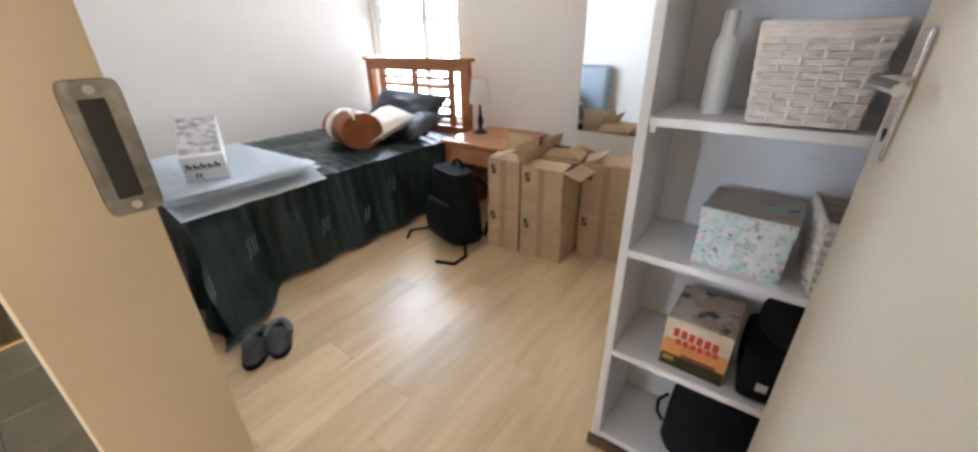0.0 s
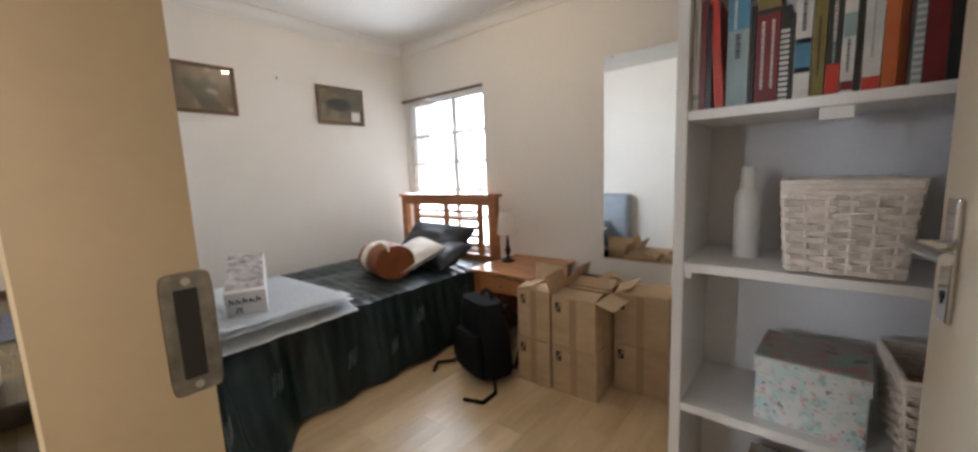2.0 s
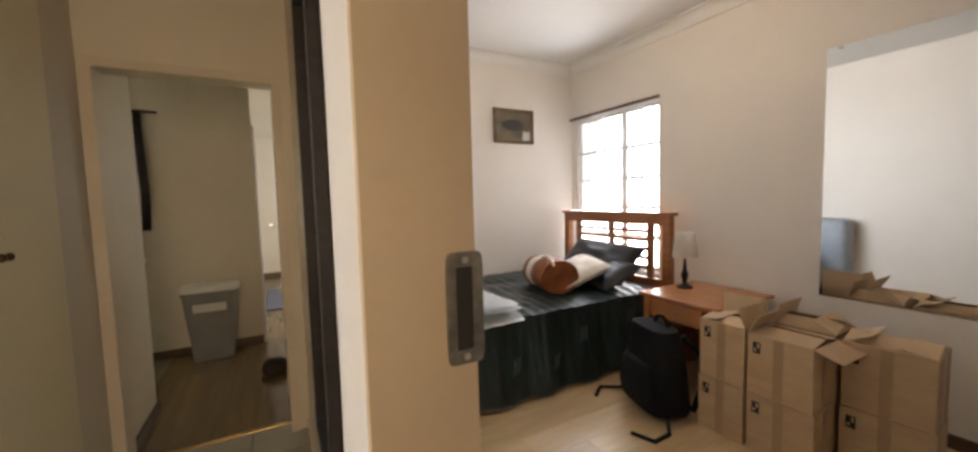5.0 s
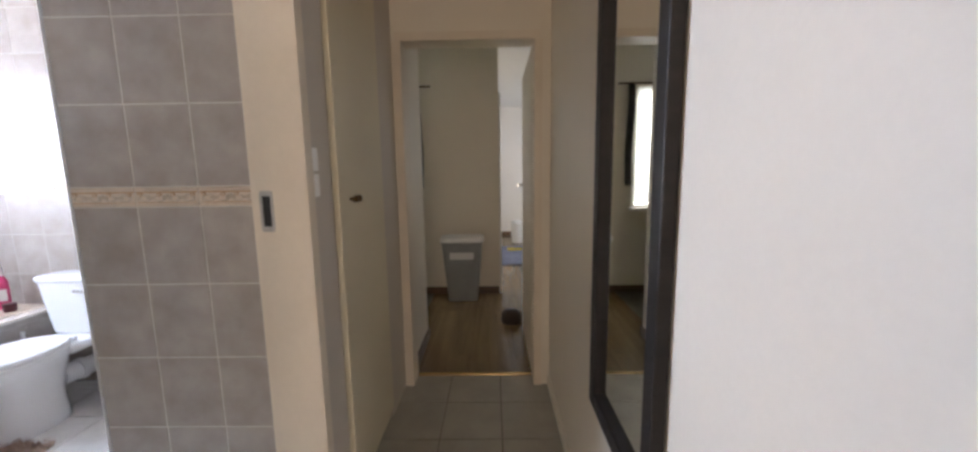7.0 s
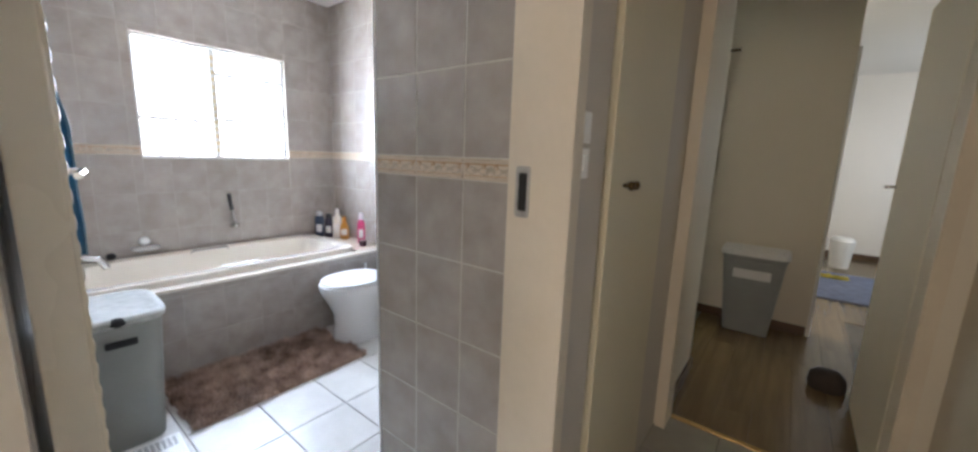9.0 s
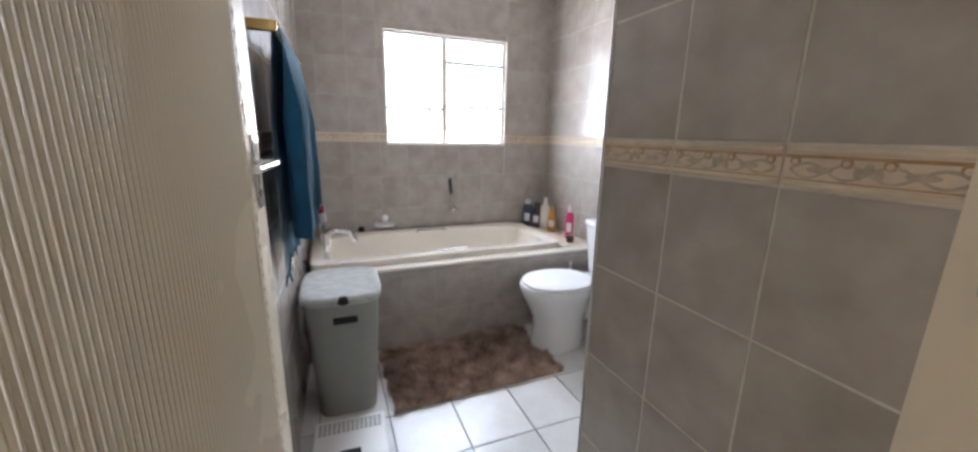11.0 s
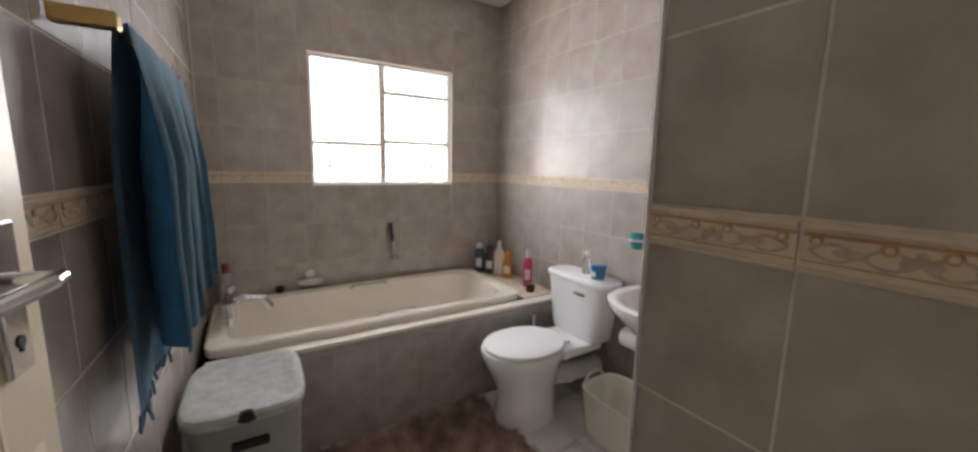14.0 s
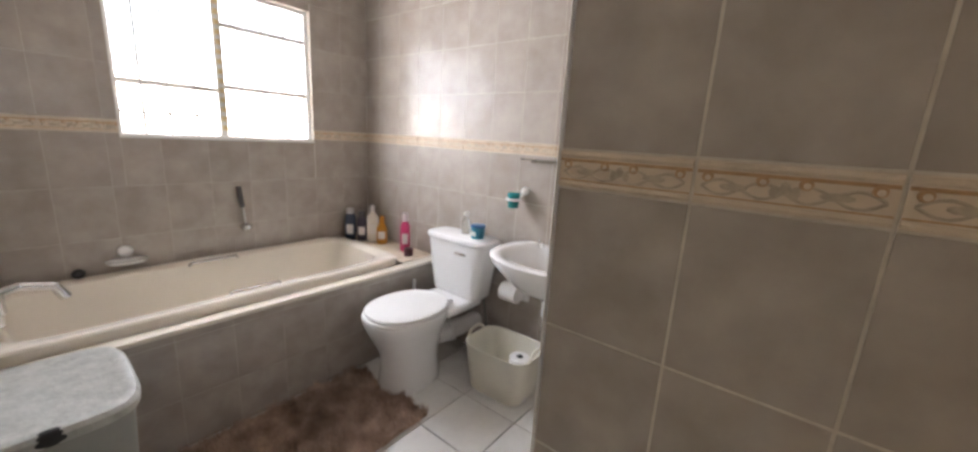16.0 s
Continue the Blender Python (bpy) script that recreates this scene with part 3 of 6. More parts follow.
# cornice in the bedroom, a coved profile along each wall
def cornice(name, a, b, inward, z, size, material):
    bm = bmesh.new()
    a, b, inward = Vector(a), Vector(b), Vector(inward)
    prof = [(0, 0)] + [(0.012 + (size - 0.012) * (1 - math.cos(i * math.pi / 12)), -size + (size - 0.012) * math.sin(i * math.pi / 12)) for i in range(7)]
    prof = [(0, -0.0), (0, -size), (0.012, -size)] + prof[2:] + [(size, 0)]
    rings = []
    for p, along in ((a, 1), (b, -1)):
        d = (b - a).normalized()
        rings.append([p + inward * u + Vector((0, 0, z + v)) for u, v in prof])
    loft(bm, rings)
    return structure(name, bm, material, "white coved plaster cornice", "cornice")


cornice("cornice_north", (-3.40, 2.98, 0), (1.0, 2.98, 0), (0, -1, 0), BED_C, 0.095, CEILING)
cornice("cornice_west", (-3.40, 0.175, 0), (-3.40, 2.98, 0), (1, 0, 0), BED_C, 0.095, CEILING)


# ---- windows ----
def sash_bars(top, x0, x1, y, z0, z1, xs, zs, w, material, half=0.013):
    for x in xs:
        part("mullion", boxed(x - w, x + w, y - 0.016, y + 0.016, z0, z1, bevel=0.003), material, top)
    for z in zs:
        part("glazing_bar", boxed(x0, x1, y - 0.010, y + 0.010, z - half, z + half, bevel=0.002), material, top)


win1 = thing("window_1", "white steel bedroom window with small panes, bright outside", "window", kind="structure")
part("window_frame", boxes((WX0, WX0 + 0.035, 3.03, 3.07, WZ0, WZ1), (WX1 - 0.035, WX1, 3.03, 3.07, WZ0, WZ1), (WX0 + 0.035, WX1 - 0.035, 3.03, 3.07, WZ0, WZ0 + 0.035), (WX0 + 0.035, WX1 - 0.035, 3.03, 3.07, WZ1 - 0.035, WZ1)), WHITEPAINT, win1)
sash_bars(win1, WX0 + 0.035, WX1 - 0.035, 3.05, WZ0 + 0.035, WZ1 - 0.035, (-2.70, ), (0.95, 1.23, 1.52, 1.82), 0.028, WHITEPAINT, 0.017)
pane = part("pane", boxed(WX0 + 0.035, WX1 - 0.035, 3.047, 3.053, WZ0 + 0.035, WZ1 - 0.035), GLASS, win1)
pane.visible_shadow = False
part("window_sill", boxed(WX0 - 0.02, WX1 + 0.02, 2.955, 3.03, WZ0 - 0.03, WZ0 - 0.002, bevel=0.004), WHITEPAINT, win1)
bars1 = thing("burglar_bars", "white painted steel burglar bars inside the bedroom window", "burglar bars", (0, 0, 0))
for i in range(9):
    bm = bmesh.new()
    x = WX0 + 0.10 + i * 0.118
    rod(bm, (x, 3.01, WZ0 + 0.005), (x, 3.01, WZ1 - 0.005), 0.0065, 8)
    part("bar", bm, WHITEPAINT, bars1)
structure("backdrop_bedroom", boxes((-6.2, -1.9, 4.6, 4.62, -0.3, 3.3)), OUTSIDE, "bright overexposed daylight outside the bedroom window", "backdrop")
structure("backdrop_bathroom", boxes((-3.4, -0.8, -5.22, -5.2, 0.5, 2.9)), OUTSIDE, "bright overexposed daylight outside the bathroom window", "backdrop")
rail1 = thing("curtain_rail", "thin dark brown curtain rail above the window", "curtain rail", (0, 0, 0))
part("rail", boxed(-3.40, -2.235, 2.945, 2.963, 2.192, 2.218, bevel=0.003), SKIRTWOOD, rail1)
for x in (-3.2, -2.4):
    part("bracket", boxed(x - 0.008, x + 0.008, 2.963, 2.98, 2.195, 2.215), SKIRTWOOD, rail1)

win2 = thing("window_2", "white bathroom window with a centre mullion, bright outside", "window", kind="structure")
part("window_frame", boxes((VX0, VX0 + 0.02, -3.86, -3.82, VZ0, VZ1), (VX1 - 0.02, VX1, -3.86, -3.82, VZ0, VZ1), (VX0 + 0.02, VX1 - 0.02, -3.86, -3.82, VZ0, VZ0 + 0.02), (VX0 + 0.02, VX1 - 0.02, -3.86, -3.82, VZ1 - 0.02, VZ1)), WHITEPAINT, win2)
sash_bars(win2, VX0 + 0.02, -1.67, -3.84, VZ0 + 0.02, VZ1 - 0.02, (-1.652, ), (1.48, 1.80), 0.020, WHITEPAINT, 0.013)
sash_bars(win2, -1.632, VX1 - 0.02, -3.84, VZ0 + 0.02, VZ1 - 0.02, (), (1.457, ), 0.020, WHITEPAINT, 0.013)
NOTCH = mat("stay_brass", (0.80, 0.66, 0.38), 0.4, vary=0.1, bump=0.03)
for i in range(14):
    part("stay_notch", boxed(-1.668, -1.640, -3.8235, -3.818, VZ0 + 0.05 + i * 0.05, VZ0 + 0.075 + i * 0.05, bevel=0.001), NOTCH, win2, "small brass window stay notch")
pane = part("pane", boxed(VX0 + 0.02, VX1 - 0.02, -3.843, -3.837, VZ0 + 0.02, VZ1 - 0.02), GLASS, win2)
pane.visible_shadow = False
part("window_sill", boxed(VX0, VX1, -3.82, -3.772, VZ0 - 0.004, VZ0 + 0.012, bevel=0.003), WHITEPAINT, win2)
bars2 = thing("burglar_bars", "thin steel burglar bars outside the bathroom window", "burglar bars", (0, 0, 0))
for x in (-1.319, -1.426, -1.543, -1.775, -1.903, -2.03):
    bm = bmesh.new()
    rod(bm, (x, -3.885, VZ0 + 0.002), (x, -3.885, VZ1 - 0.002), 0.0075, 8)
    part("bar", bm, STEEL, bars2)
bm = bmesh.new()
rod(bm, (VX0, -3.878, 1.315), (VX1, -3.878, 1.315), 0.0075, 8)
part("bar", bm, STEEL, bars2)

win3 = thing("window_3", "white framed window of the end room, bright outside", "window", kind="structure")
part("window_frame", boxes((-4.38, -4.34, -1.98, -1.94, 0.9, 2.12), (-4.38, -4.34, -1.10, -1.06, 0.9, 2.12), (-4.38, -4.34, -1.94, -1.10, 0.9, 0.94), (-4.38, -4.34, -1.94, -1.10, 2.08, 2.12), (-4.375, -4.345, -1.535, -1.505, 0.94, 2.08)), WHITEPAINT, win3)
pane = part("pane", boxed(-4.363, -4.357, -1.94, -1.10, 0.94, 2.08), GLASS, win3)
pane.visible_shadow = False
CURTAINGREY = mat("grey_curtain", (0.30, 0.29, 0.28), 0.8, vary=0.15, scale=8, bump=0.2)
curtain = thing("curtain", "dark grey curtain beside the end room window", "curtain", (-4.27, -0.97, 0.0))
bm = bmesh.new()
grid(bm, 30, 12, lambda u, v: (0.02 * math.sin(u * 32), -0.06 + 0.06 * u + 0.01 * math.sin(v * 5), 1.15 + 1.0 * v))
thicken(bm, 0.004)
part("cloth", bm, CURTAINGREY, curtain, smooth=True)
bm = bmesh.new()
rod(bm, (0, -1.08, 2.16), (0, 0.10, 2.16), 0.01, 10)
part("rod", bm, SKIRTWOOD, curtain)


# cloth added to soften this window into the pale glow that the mirror shows
sheer = thing("sheer_diffuser", "white sheer cloth added across the end room window to soften its light", "curtain", (-4.285, -1.52, 0.0))
bm = bmesh.new()
grid(bm, 60, 8, lambda u, v: (0.006 * math.sin(u * 60), -0.45 + 0.90 * u, 0.96 + 1.17 * v))
part("cloth", bm, SHEER, sheer, smooth=True)
structure("window_sill_end_room", boxes((-4.298, -4.20, -2.02, -1.02, 0.885, 0.915), bevel=0.004), WHITEPAINT, "white painted window sill", "window sill")


# ---- bedroom things ----
def duvet_point(u, v):
    """Bedspread lying on the mattress and hanging over its open side and its foot."""
    x0, x1, y0, y1, top = -3.37, -2.10, 0.62, 2.74, 0.575
    s, t = u * 1.83, v * 2.66
    ds, dt = max(0.0, s - (x1 - x0)), max(0.0, t - (y1 - y0))
    fall = min(0.545, (ds ** 3 + dt ** 3) ** (1 / 3)) if ds or dt else 0.0
    fold = math.sin((t if ds > dt else s) * 17 + 2 * noise.noise((s * 2, t * 2, 0))) * 0.020 * min(1, fall * 4)
    corner = min(1.0, max(0.0, (0.98 - (y1 - t)) / 0.34))
    corner *= corner * (3 - 2 * corner)
    x = min(x0 + s, x1) + ((0.19 + 0.55 * corner) * ds + fold * (ds > 0))
    y = max(y1 - t, y0) - (0.16 * dt + fold * (dt > 0))
    if ds > 0.02 and dt > 0.02:
        x, y = x + 0.10 * min(ds, dt), y - 0.08 * min(ds, dt)
    edge = math.exp(-abs(s - (x1 - x0)) * 4.5)
    rib = (0.0022 + 0.0055 * edge) * math.sin(t * 66 + 5 * noise.noise((s * 1.5, t * 1.2, 4))) * (0.6 + 0.9 * noise.noise((s * 3, t * 3, 8)))
    rib += 0.006 * max(0.0, noise.noise((s * 2.2, t * 15, 3))) + 0.004 * noise.noise((s * 5, t * 26, 6))
    x += rib * (ds > 0)
    soft = 0.05 * math.exp(-max(0.0, (x1 - x0) - s) * 9) + 0.05 * math.exp(-max(0.0, (y1 - y0) - t) * 9)
    lump = (rib if not ds else 0.0) + 0.014 * noise.noise((s * 4, t * 3, 5)) + 0.006 * noise.noise((s * 13, t * 11, 2))
    z = top - fall * 0.985 - soft * (1 if not (ds or dt) else 0.4) + lump
    return (x + 0.010 * noise.noise((s * 6, t * 6, 9)), y, max(0.03, z))


bed = thing("bed", "bed with a slatted pine headboard and dark bedspread", "bed", (0, 0, 0))
part("mattress", boxed(-3.36, -2.12, 0.64, 2.735, 0.28, 0.50, bevel=0.04), CREAMCLOTH, bed, "mattress")
part("base", boxed(-3.35, -2.14, 0.66, 2.73, 0.12, 0.278, bevel=0.01), PINE, bed)
for x, y in ((-3.3, 0.72), (-2.2, 0.72), (-3.3, 2.66), (-2.2, 2.66)):
    part("leg", boxed(x - 0.03, x + 0.03, y - 0.03, y + 0.03, 0.0, 0.12, bevel=0.004), PINE, bed)
bm = bmesh.new()
spread = thing("bedspread", "dark charcoal-green quilted satin bedspread over the bed", "bedspread", (0, 0, 0))
grid(bm, 66, 260, lambda u, v: duvet_point(u * 0.7, v))
part("top_panel", bm, DUVET, spread, smooth=True)
bm = bmesh.new()
grid(bm, 48, 260, lambda u, v: duvet_point(0.7 + u * 0.3, v))
part("side_drop", bm, DUVET, spread, smooth=True)
bm = bmesh.new()
hem = [Vector(duvet_point(1.0, i / 120)) for i in range(121)]
for a, b in zip(hem, hem[1:]):
    rod(bm, a, b, 0.007, 6)
part("hem_binding", bm, DUVET, spread, smooth=True)
# groups of short embroidered stripes scattered over the spread
for u0, v0 in ((0.78, 0.30), (0.84, 0.52), (0.80, 0.70), (0.88, 0.14), (0.60, 0.42), (0.55, 0.60), (0.86, 0.40), (0.76, 0.10), (0.82, 0.86), (0.40, 0.52)):
    for k in range(4):
        bm = bmesh.new()
        pts = [Vector(duvet_point(u0 + 0.007 * j + 0.006 * (k % 2), v0 + k * 0.0075 + 0.0012 * j)) + Vector((0.003, 0, 0.003)) for j in range(8)]
        tube(bm, pts, 0.0022, 5)
        part("stitched_stripe", bm, STITCH, spread)
# headboard
HX0, HX1, HY = -3.30, -1.985, 2.80
for x0, x1 in ((HX0, HX0 + 0.075), (HX1 - 0.075, HX1)):
    part("post", boxed(x0, x1, HY - 0.03, HY + 0.03, 0.0, 1.15, bevel=0.005), PINE, bed)
part("head_rail", boxed(HX0 - 0.025, HX1 + 0.025, HY - 0.045, HY + 0.045, 1.172, 1.20, bevel=0.006), PINE, bed)
part("head_rail", boxed(HX0, HX1, HY - 0.028, HY + 0.028, 1.09, 1.171, bevel=0.004), PINE, bed)
part("head_rail", boxed(HX0 + 0.075, HX1 - 0.075, HY - 0.02, HY + 0.02, 0.56, 0.63, bevel=0.004), PINE, bed)
for x0, x1 in ((HX0 + 0.18, HX0 + 0.235), (-2.665, -2.615), (HX1 - 0.235, HX1 - 0.18)):
    part("stile", boxed(x0, x1, HY - 0.018, HY + 0.018, 0.63, 1.09, bevel=0.003), PINE, bed)
for z in (0.70, 0.78, 0.86, 0.94, 1.015):
    part("slat", boxed(HX0 + 0.235, -2.665, HY - 0.01, HY + 0.01, z, z + 0.032, bevel=0.003), PINE, bed)
    part("slat", boxed(-2.615, HX1 - 0.235, HY - 0.01, HY + 0.01, z, z + 0.032, bevel=0.003), PINE, bed)


def cushion(name, label, category, at, size, turn, lean, material, roll=0.0):
    ob = thing(name, label, category)
    ob.matrix_basis = pose(*at, lean, roll, turn)
    sx, sy, sz = size
    bm = bmesh.new()

    def skin(side):
        def f(u, v):
            a, b = 2 * u - 1, 2 * v - 1
            edge = max(0.0, (1 - abs(a) ** 3.0)) * max(0.0, (1 - abs(b) ** 3.0))
            w = 0.02 * noise.noise((a * 3 + at[0], b * 3, side))
            return (a * sx / 2 * (1 - 0.06 * (1 - b * b)), b * sy / 2 * (1 - 0.06 * (1 - a * a)), side * sz / 2 * edge ** 0.45 + w * edge)
        return f
    grid(bm, 20, 16, skin(1))
    grid(bm, 20, 16, skin(-1))
    bmesh.ops.remove_doubles(bm, verts=bm.verts[:], dist=1e-4)
    part("case", bm, material, ob, smooth=True)
    return ob


cushion("pillow", "charcoal satin pillow leaning on the headboard", "pillow", (-2.61, 2.60, 0.755), (0.76, 0.44, 0.19), 6, 42, PILLOWDARK, 4)
cushion("pillow", "charcoal satin pillow lying behind the cream one", "pillow", (-2.50, 2.50, 0.67), (0.70, 0.40, 0.15), -10, 24, PILLOWDARK)
cushion("pillow", "cream cotton pillow lying on the bed", "pillow", (-2.56, 2.28, 0.70), (0.68, 0.44, 0.14), -24, 24, CREAMCLOTH)

# rust bag with a cream band
bag = thing("holdall", "rust leather holdall with a cream band on the bed", "bag", (-2.55, 1.98, 0.575), -14)


def barrel(x0, x1, r, sag=0.82, bulge=0.05, n=28, rows=10):
    bm = bmesh.new()
    rings = []
    for i in range(rows + 1):
        k = i / rows
        e = 1 + bulge * math.sin(k * math.pi)
        ring = []
        for j in range(n):
            a = 2 * math.pi * j / n
            w = 1 + 0.05 * noise.noise((k * 3, math.cos(a) * 1.5, math.sin(a) * 1.5))
            ring.append((x0 + (x1 - x0) * k, r * e * w * math.cos(a), r * sag + r * e * w * sag * math.sin(a)))
        rings.append(ring)
    return loft(bm, rings)


part("body", barrel(-0.02, 0.21, 0.165), RUST, bag, smooth=True)
part("end_panel", barrel(-0.23, -0.13, 0.158), RUST, bag, smooth=True)
part("band", barrel(-0.128, -0.022, 0.167, bulge=0.01), CREAMCLOTH, bag, "cream canvas band", smooth=True)
bm = bmesh.new()
tube(bm, [(0.1 + 0.13 * math.cos(a), -0.06, 0.235 + 0.055 * math.sin(a)) for a in [math.pi * i / 10 for i in range(11)]], 0.011, 8)
part("handle", bm, CREAMCLOTH, bag, smooth=True)

# folded quilt and the white carton on it
quilt = thing("folded_quilt", "pale blue-grey folded quilt at the foot of the bed", "quilt", (-2.56, 0.965, 0.58), 2)
for i, z in enumerate((0.0, 0.028, 0.056)):
    bm = bmesh.new()
    k = 1 - 0.03 * i

    def fold_up(u, v, z=z, k=k, i=i):
        a, b = 2 * u - 1, 2 * v - 1
        wav = 0.011 * noise.noise((a * 3, b * 3, i * 5)) + 0.0025 * noise.noise((a * 11, b * 9, i * 5 + 2)) + 0.0016 * math.sin(a * 26) * math.sin(b * 20)
        droop = -0.05 * max(0, a - 0.75) * 4 * (i == 0)
        return (a * 0.53 * k + 0.005 * noise.noise((b * 3, i, 0)), b * 0.405 * k + 0.005 * noise.noise((a * 3, i, 3)), z + 0.012 + wav * 0.7 + droop)
    grid(bm, 64, 50, fold_up)
    thicken(bm, 0.027)
    bmesh.ops.bevel(bm, geom=[e for e in bm.edges if len(e.link_faces) == 2 and e.calc_face_angle(0) > 1.0], offset=0.009, segments=3, profile=0.5, affect="EDGES")
    part("layer", bm, BLANKET, quilt, smooth=True)
carton = thing("white_carton", "long white printed carton lying on the quilt", "carton", (-2.375, 0.985, 0.735), 40)
carton.matrix_basis = pose(-2.43, 0.895, 0.715, 22, 0, 68)
WHITECARD = mat("white_card", (0.72, 0.70, 0.68), 0.5, vary=0.05, bump=0.05)
PRINT = mat("grey_print", (0.20, 0.18, 0.18), 0.5, vary=0.5, scale=22, bump=0.0, second=(0.66, 0.62, 0.62))
part("body", boxed(-0.10, 0.10, -0.20, 0.20, 0.0, 0.165, bevel=0.003), WHITECARD, carton)
part("printed_lid", boxed(-0.093, 0.093, -0.17, 0.198, 0.1655, 0.168, bevel=0.001), PRINT, carton, "grey printed top")
bm = bmesh.new()
for i, (w, h) in enumerate(((0.012, 0.04), (0.02, 0.034), (0.016, 0.04), (0.018, 0.032), (0.014, 0.04))):
    tube(bm, [(-0.08 + i * 0.032, -0.2015, 0.085), (-0.074 + i * 0.032, -0.2015, 0.085 + h), (-0.063 + i * 0.032, -0.2015, 0.09), (-0.057 + i * 0.032, -0.2015, 0.085 + h * 0.7)], 0.0032, 5)
tube(bm, [(-0.05, -0.2015, 0.025), (-0.045, -0.2015, 0.062), (-0.022, -0.2015, 0.055), (-0.036, -0.2015, 0.04), (-0.02, -0.2015, 0.028)], 0.0032, 5)
part("pen_marks", bm, BLACK, carton, "black pen marks")

# bedside desk and lamp
desk = thing("bedside_table", "stained pine table with a drawer beside the bed", "table", (0, 0, 0))
part("tabletop", boxed(-1.90, -1.30, 2.30, 2.955, 0.615, 0.64, bevel=0.006), PINETOP, desk)
part("apron", boxed(-1.86, -1.34, 2.335, 2.355, 0.47, 0.614, bevel=0.002), PINE, desk)
part("side_panel", boxed(-1.86, -1.84, 2.356, 2.93, 0.0, 0.614), PINE, desk)
part("side_panel", boxed(-1.36, -1.34, 2.356, 2.93, 0.0, 0.614), PINE, desk)
drawer = part("drawer", boxed(-1.80, -1.42, 2.318, 2.334, 0.485, 0.60, bevel=0.004), PINETOP, desk)
bm = bmesh.new()
ball(bm, -1.6, 2.305, 0.54, 0.016)
part("knob", bm, PINE, drawer, smooth=True)
for x in (-1.845, -1.365):
    for y in (2.345, 2.92):
        part("leg", boxed(x - 0.024, x + 0.024, y - 0.024, y + 0.024, 0.0, 0.612, bevel=0.004), PINE, desk)

lamp = thing("table_lamp", "small table lamp with black turned base and cream shade", "lamp", (-1.775, 2.66, 0.64))
prof = [(0.055, 0), (0.055, 0.012), (0.03, 0.022), (0.014, 0.045), (0.021, 0.075), (0.026, 0.10), (0.016, 0.13), (0.010, 0.16), (0.013, 0.175), (0.008, 0.19), (0.008, 0.245)]
bm = bmesh.new()
loft(bm, [oval(0, 0, z, r, r, 20) for r, z in prof])
part("base", bm, BLACKWOOD, lamp, smooth=True)
bm = bmesh.new()
loft(bm, [oval(0, 0, 0.235, 0.088, 0.088, 32), oval(0, 0, 0.425, 0.066, 0.066, 32)], False, False)
thicken(bm, 0.003)
part("shade", bm, SHADE, lamp, smooth=True)

# black rucksack on the floor
ruck = thing("rucksack", "black nylon rucksack standing on the floor", "rucksack", (-1.52, 2.03, 0.0), -18)
ruck.scale = (1.28, 1.15, 1.08)
bm = bmesh.new()
rings = []
for i in range(13):
    k = i / 12
    z = 0.03 + 0.47 * k
    w = 0.165 * (1 - 0.25 * k ** 3) * (0.9 if i == 0 else 1)
    d = 0.115 * (1 - 0.35 * k ** 2)
    rings.append([(p[0] + 0.006 * noise.noise((p[0] * 12, p[1] * 12, z * 9)), p[1] - 0.02 * k, p[2]) for p in oval(0, 0, z, w, d, 28, 3.2)])
loft(bm, rings)
part("body", bm, BLACKCLOTH, ruck, smooth=True)
bm = bmesh.new()
rings = [[(p[0], p[1] - 0.12, p[2]) for p in oval(0, 0, 0.06 + 0.25 * i / 6, 0.13 * (1 - 0.2 * (i / 6) ** 3), 0.055 * math.sin(0.45 + 2.2 * i / 6), 24, 3)] for i in range(7)]
loft(bm, rings)
part("front_pocket", bm, BLACKCLOTH, ruck, smooth=True)
bm = bmesh.new()
tube(bm, [(0.05 * math.cos(a), 0.02, 0.49 + 0.06 * math.sin(a)) for a in [math.pi * i / 8 for i in range(9)]], 0.009, 8)
part("grab_handle", bm, BLACKCLOTH, ruck, smooth=True)
for s in (-1, 1):
    bm = bmesh.new()
    tube(bm, [(s * 0.09, 0.08, 0.46), (s * 0.12, 0.15, 0.36), (s * 0.14, 0.15, 0.2), (s * 0.15, 0.09, 0.06)], 0.014, 8)
    part("shoulder_strap", bm, BLACKCLOTH, ruck, smooth=True)
    bm = bmesh.new()
    tube(bm, [(s * 0.155, -0.06, 0.06), (s * 0.22, -0.10, 0.012), (s * 0.25, -0.20, 0.010), (s * 0.17, -0.27, 0.010)], 0.010, 6)
    part("loose_strap", bm, BLACKCLOTH, ruck, smooth=True)


# cardboard boxes
def flap(width, length, t=0.004):
    return boxed(-width / 2, width / 2, 0, length, 0, t, bevel=0.001)


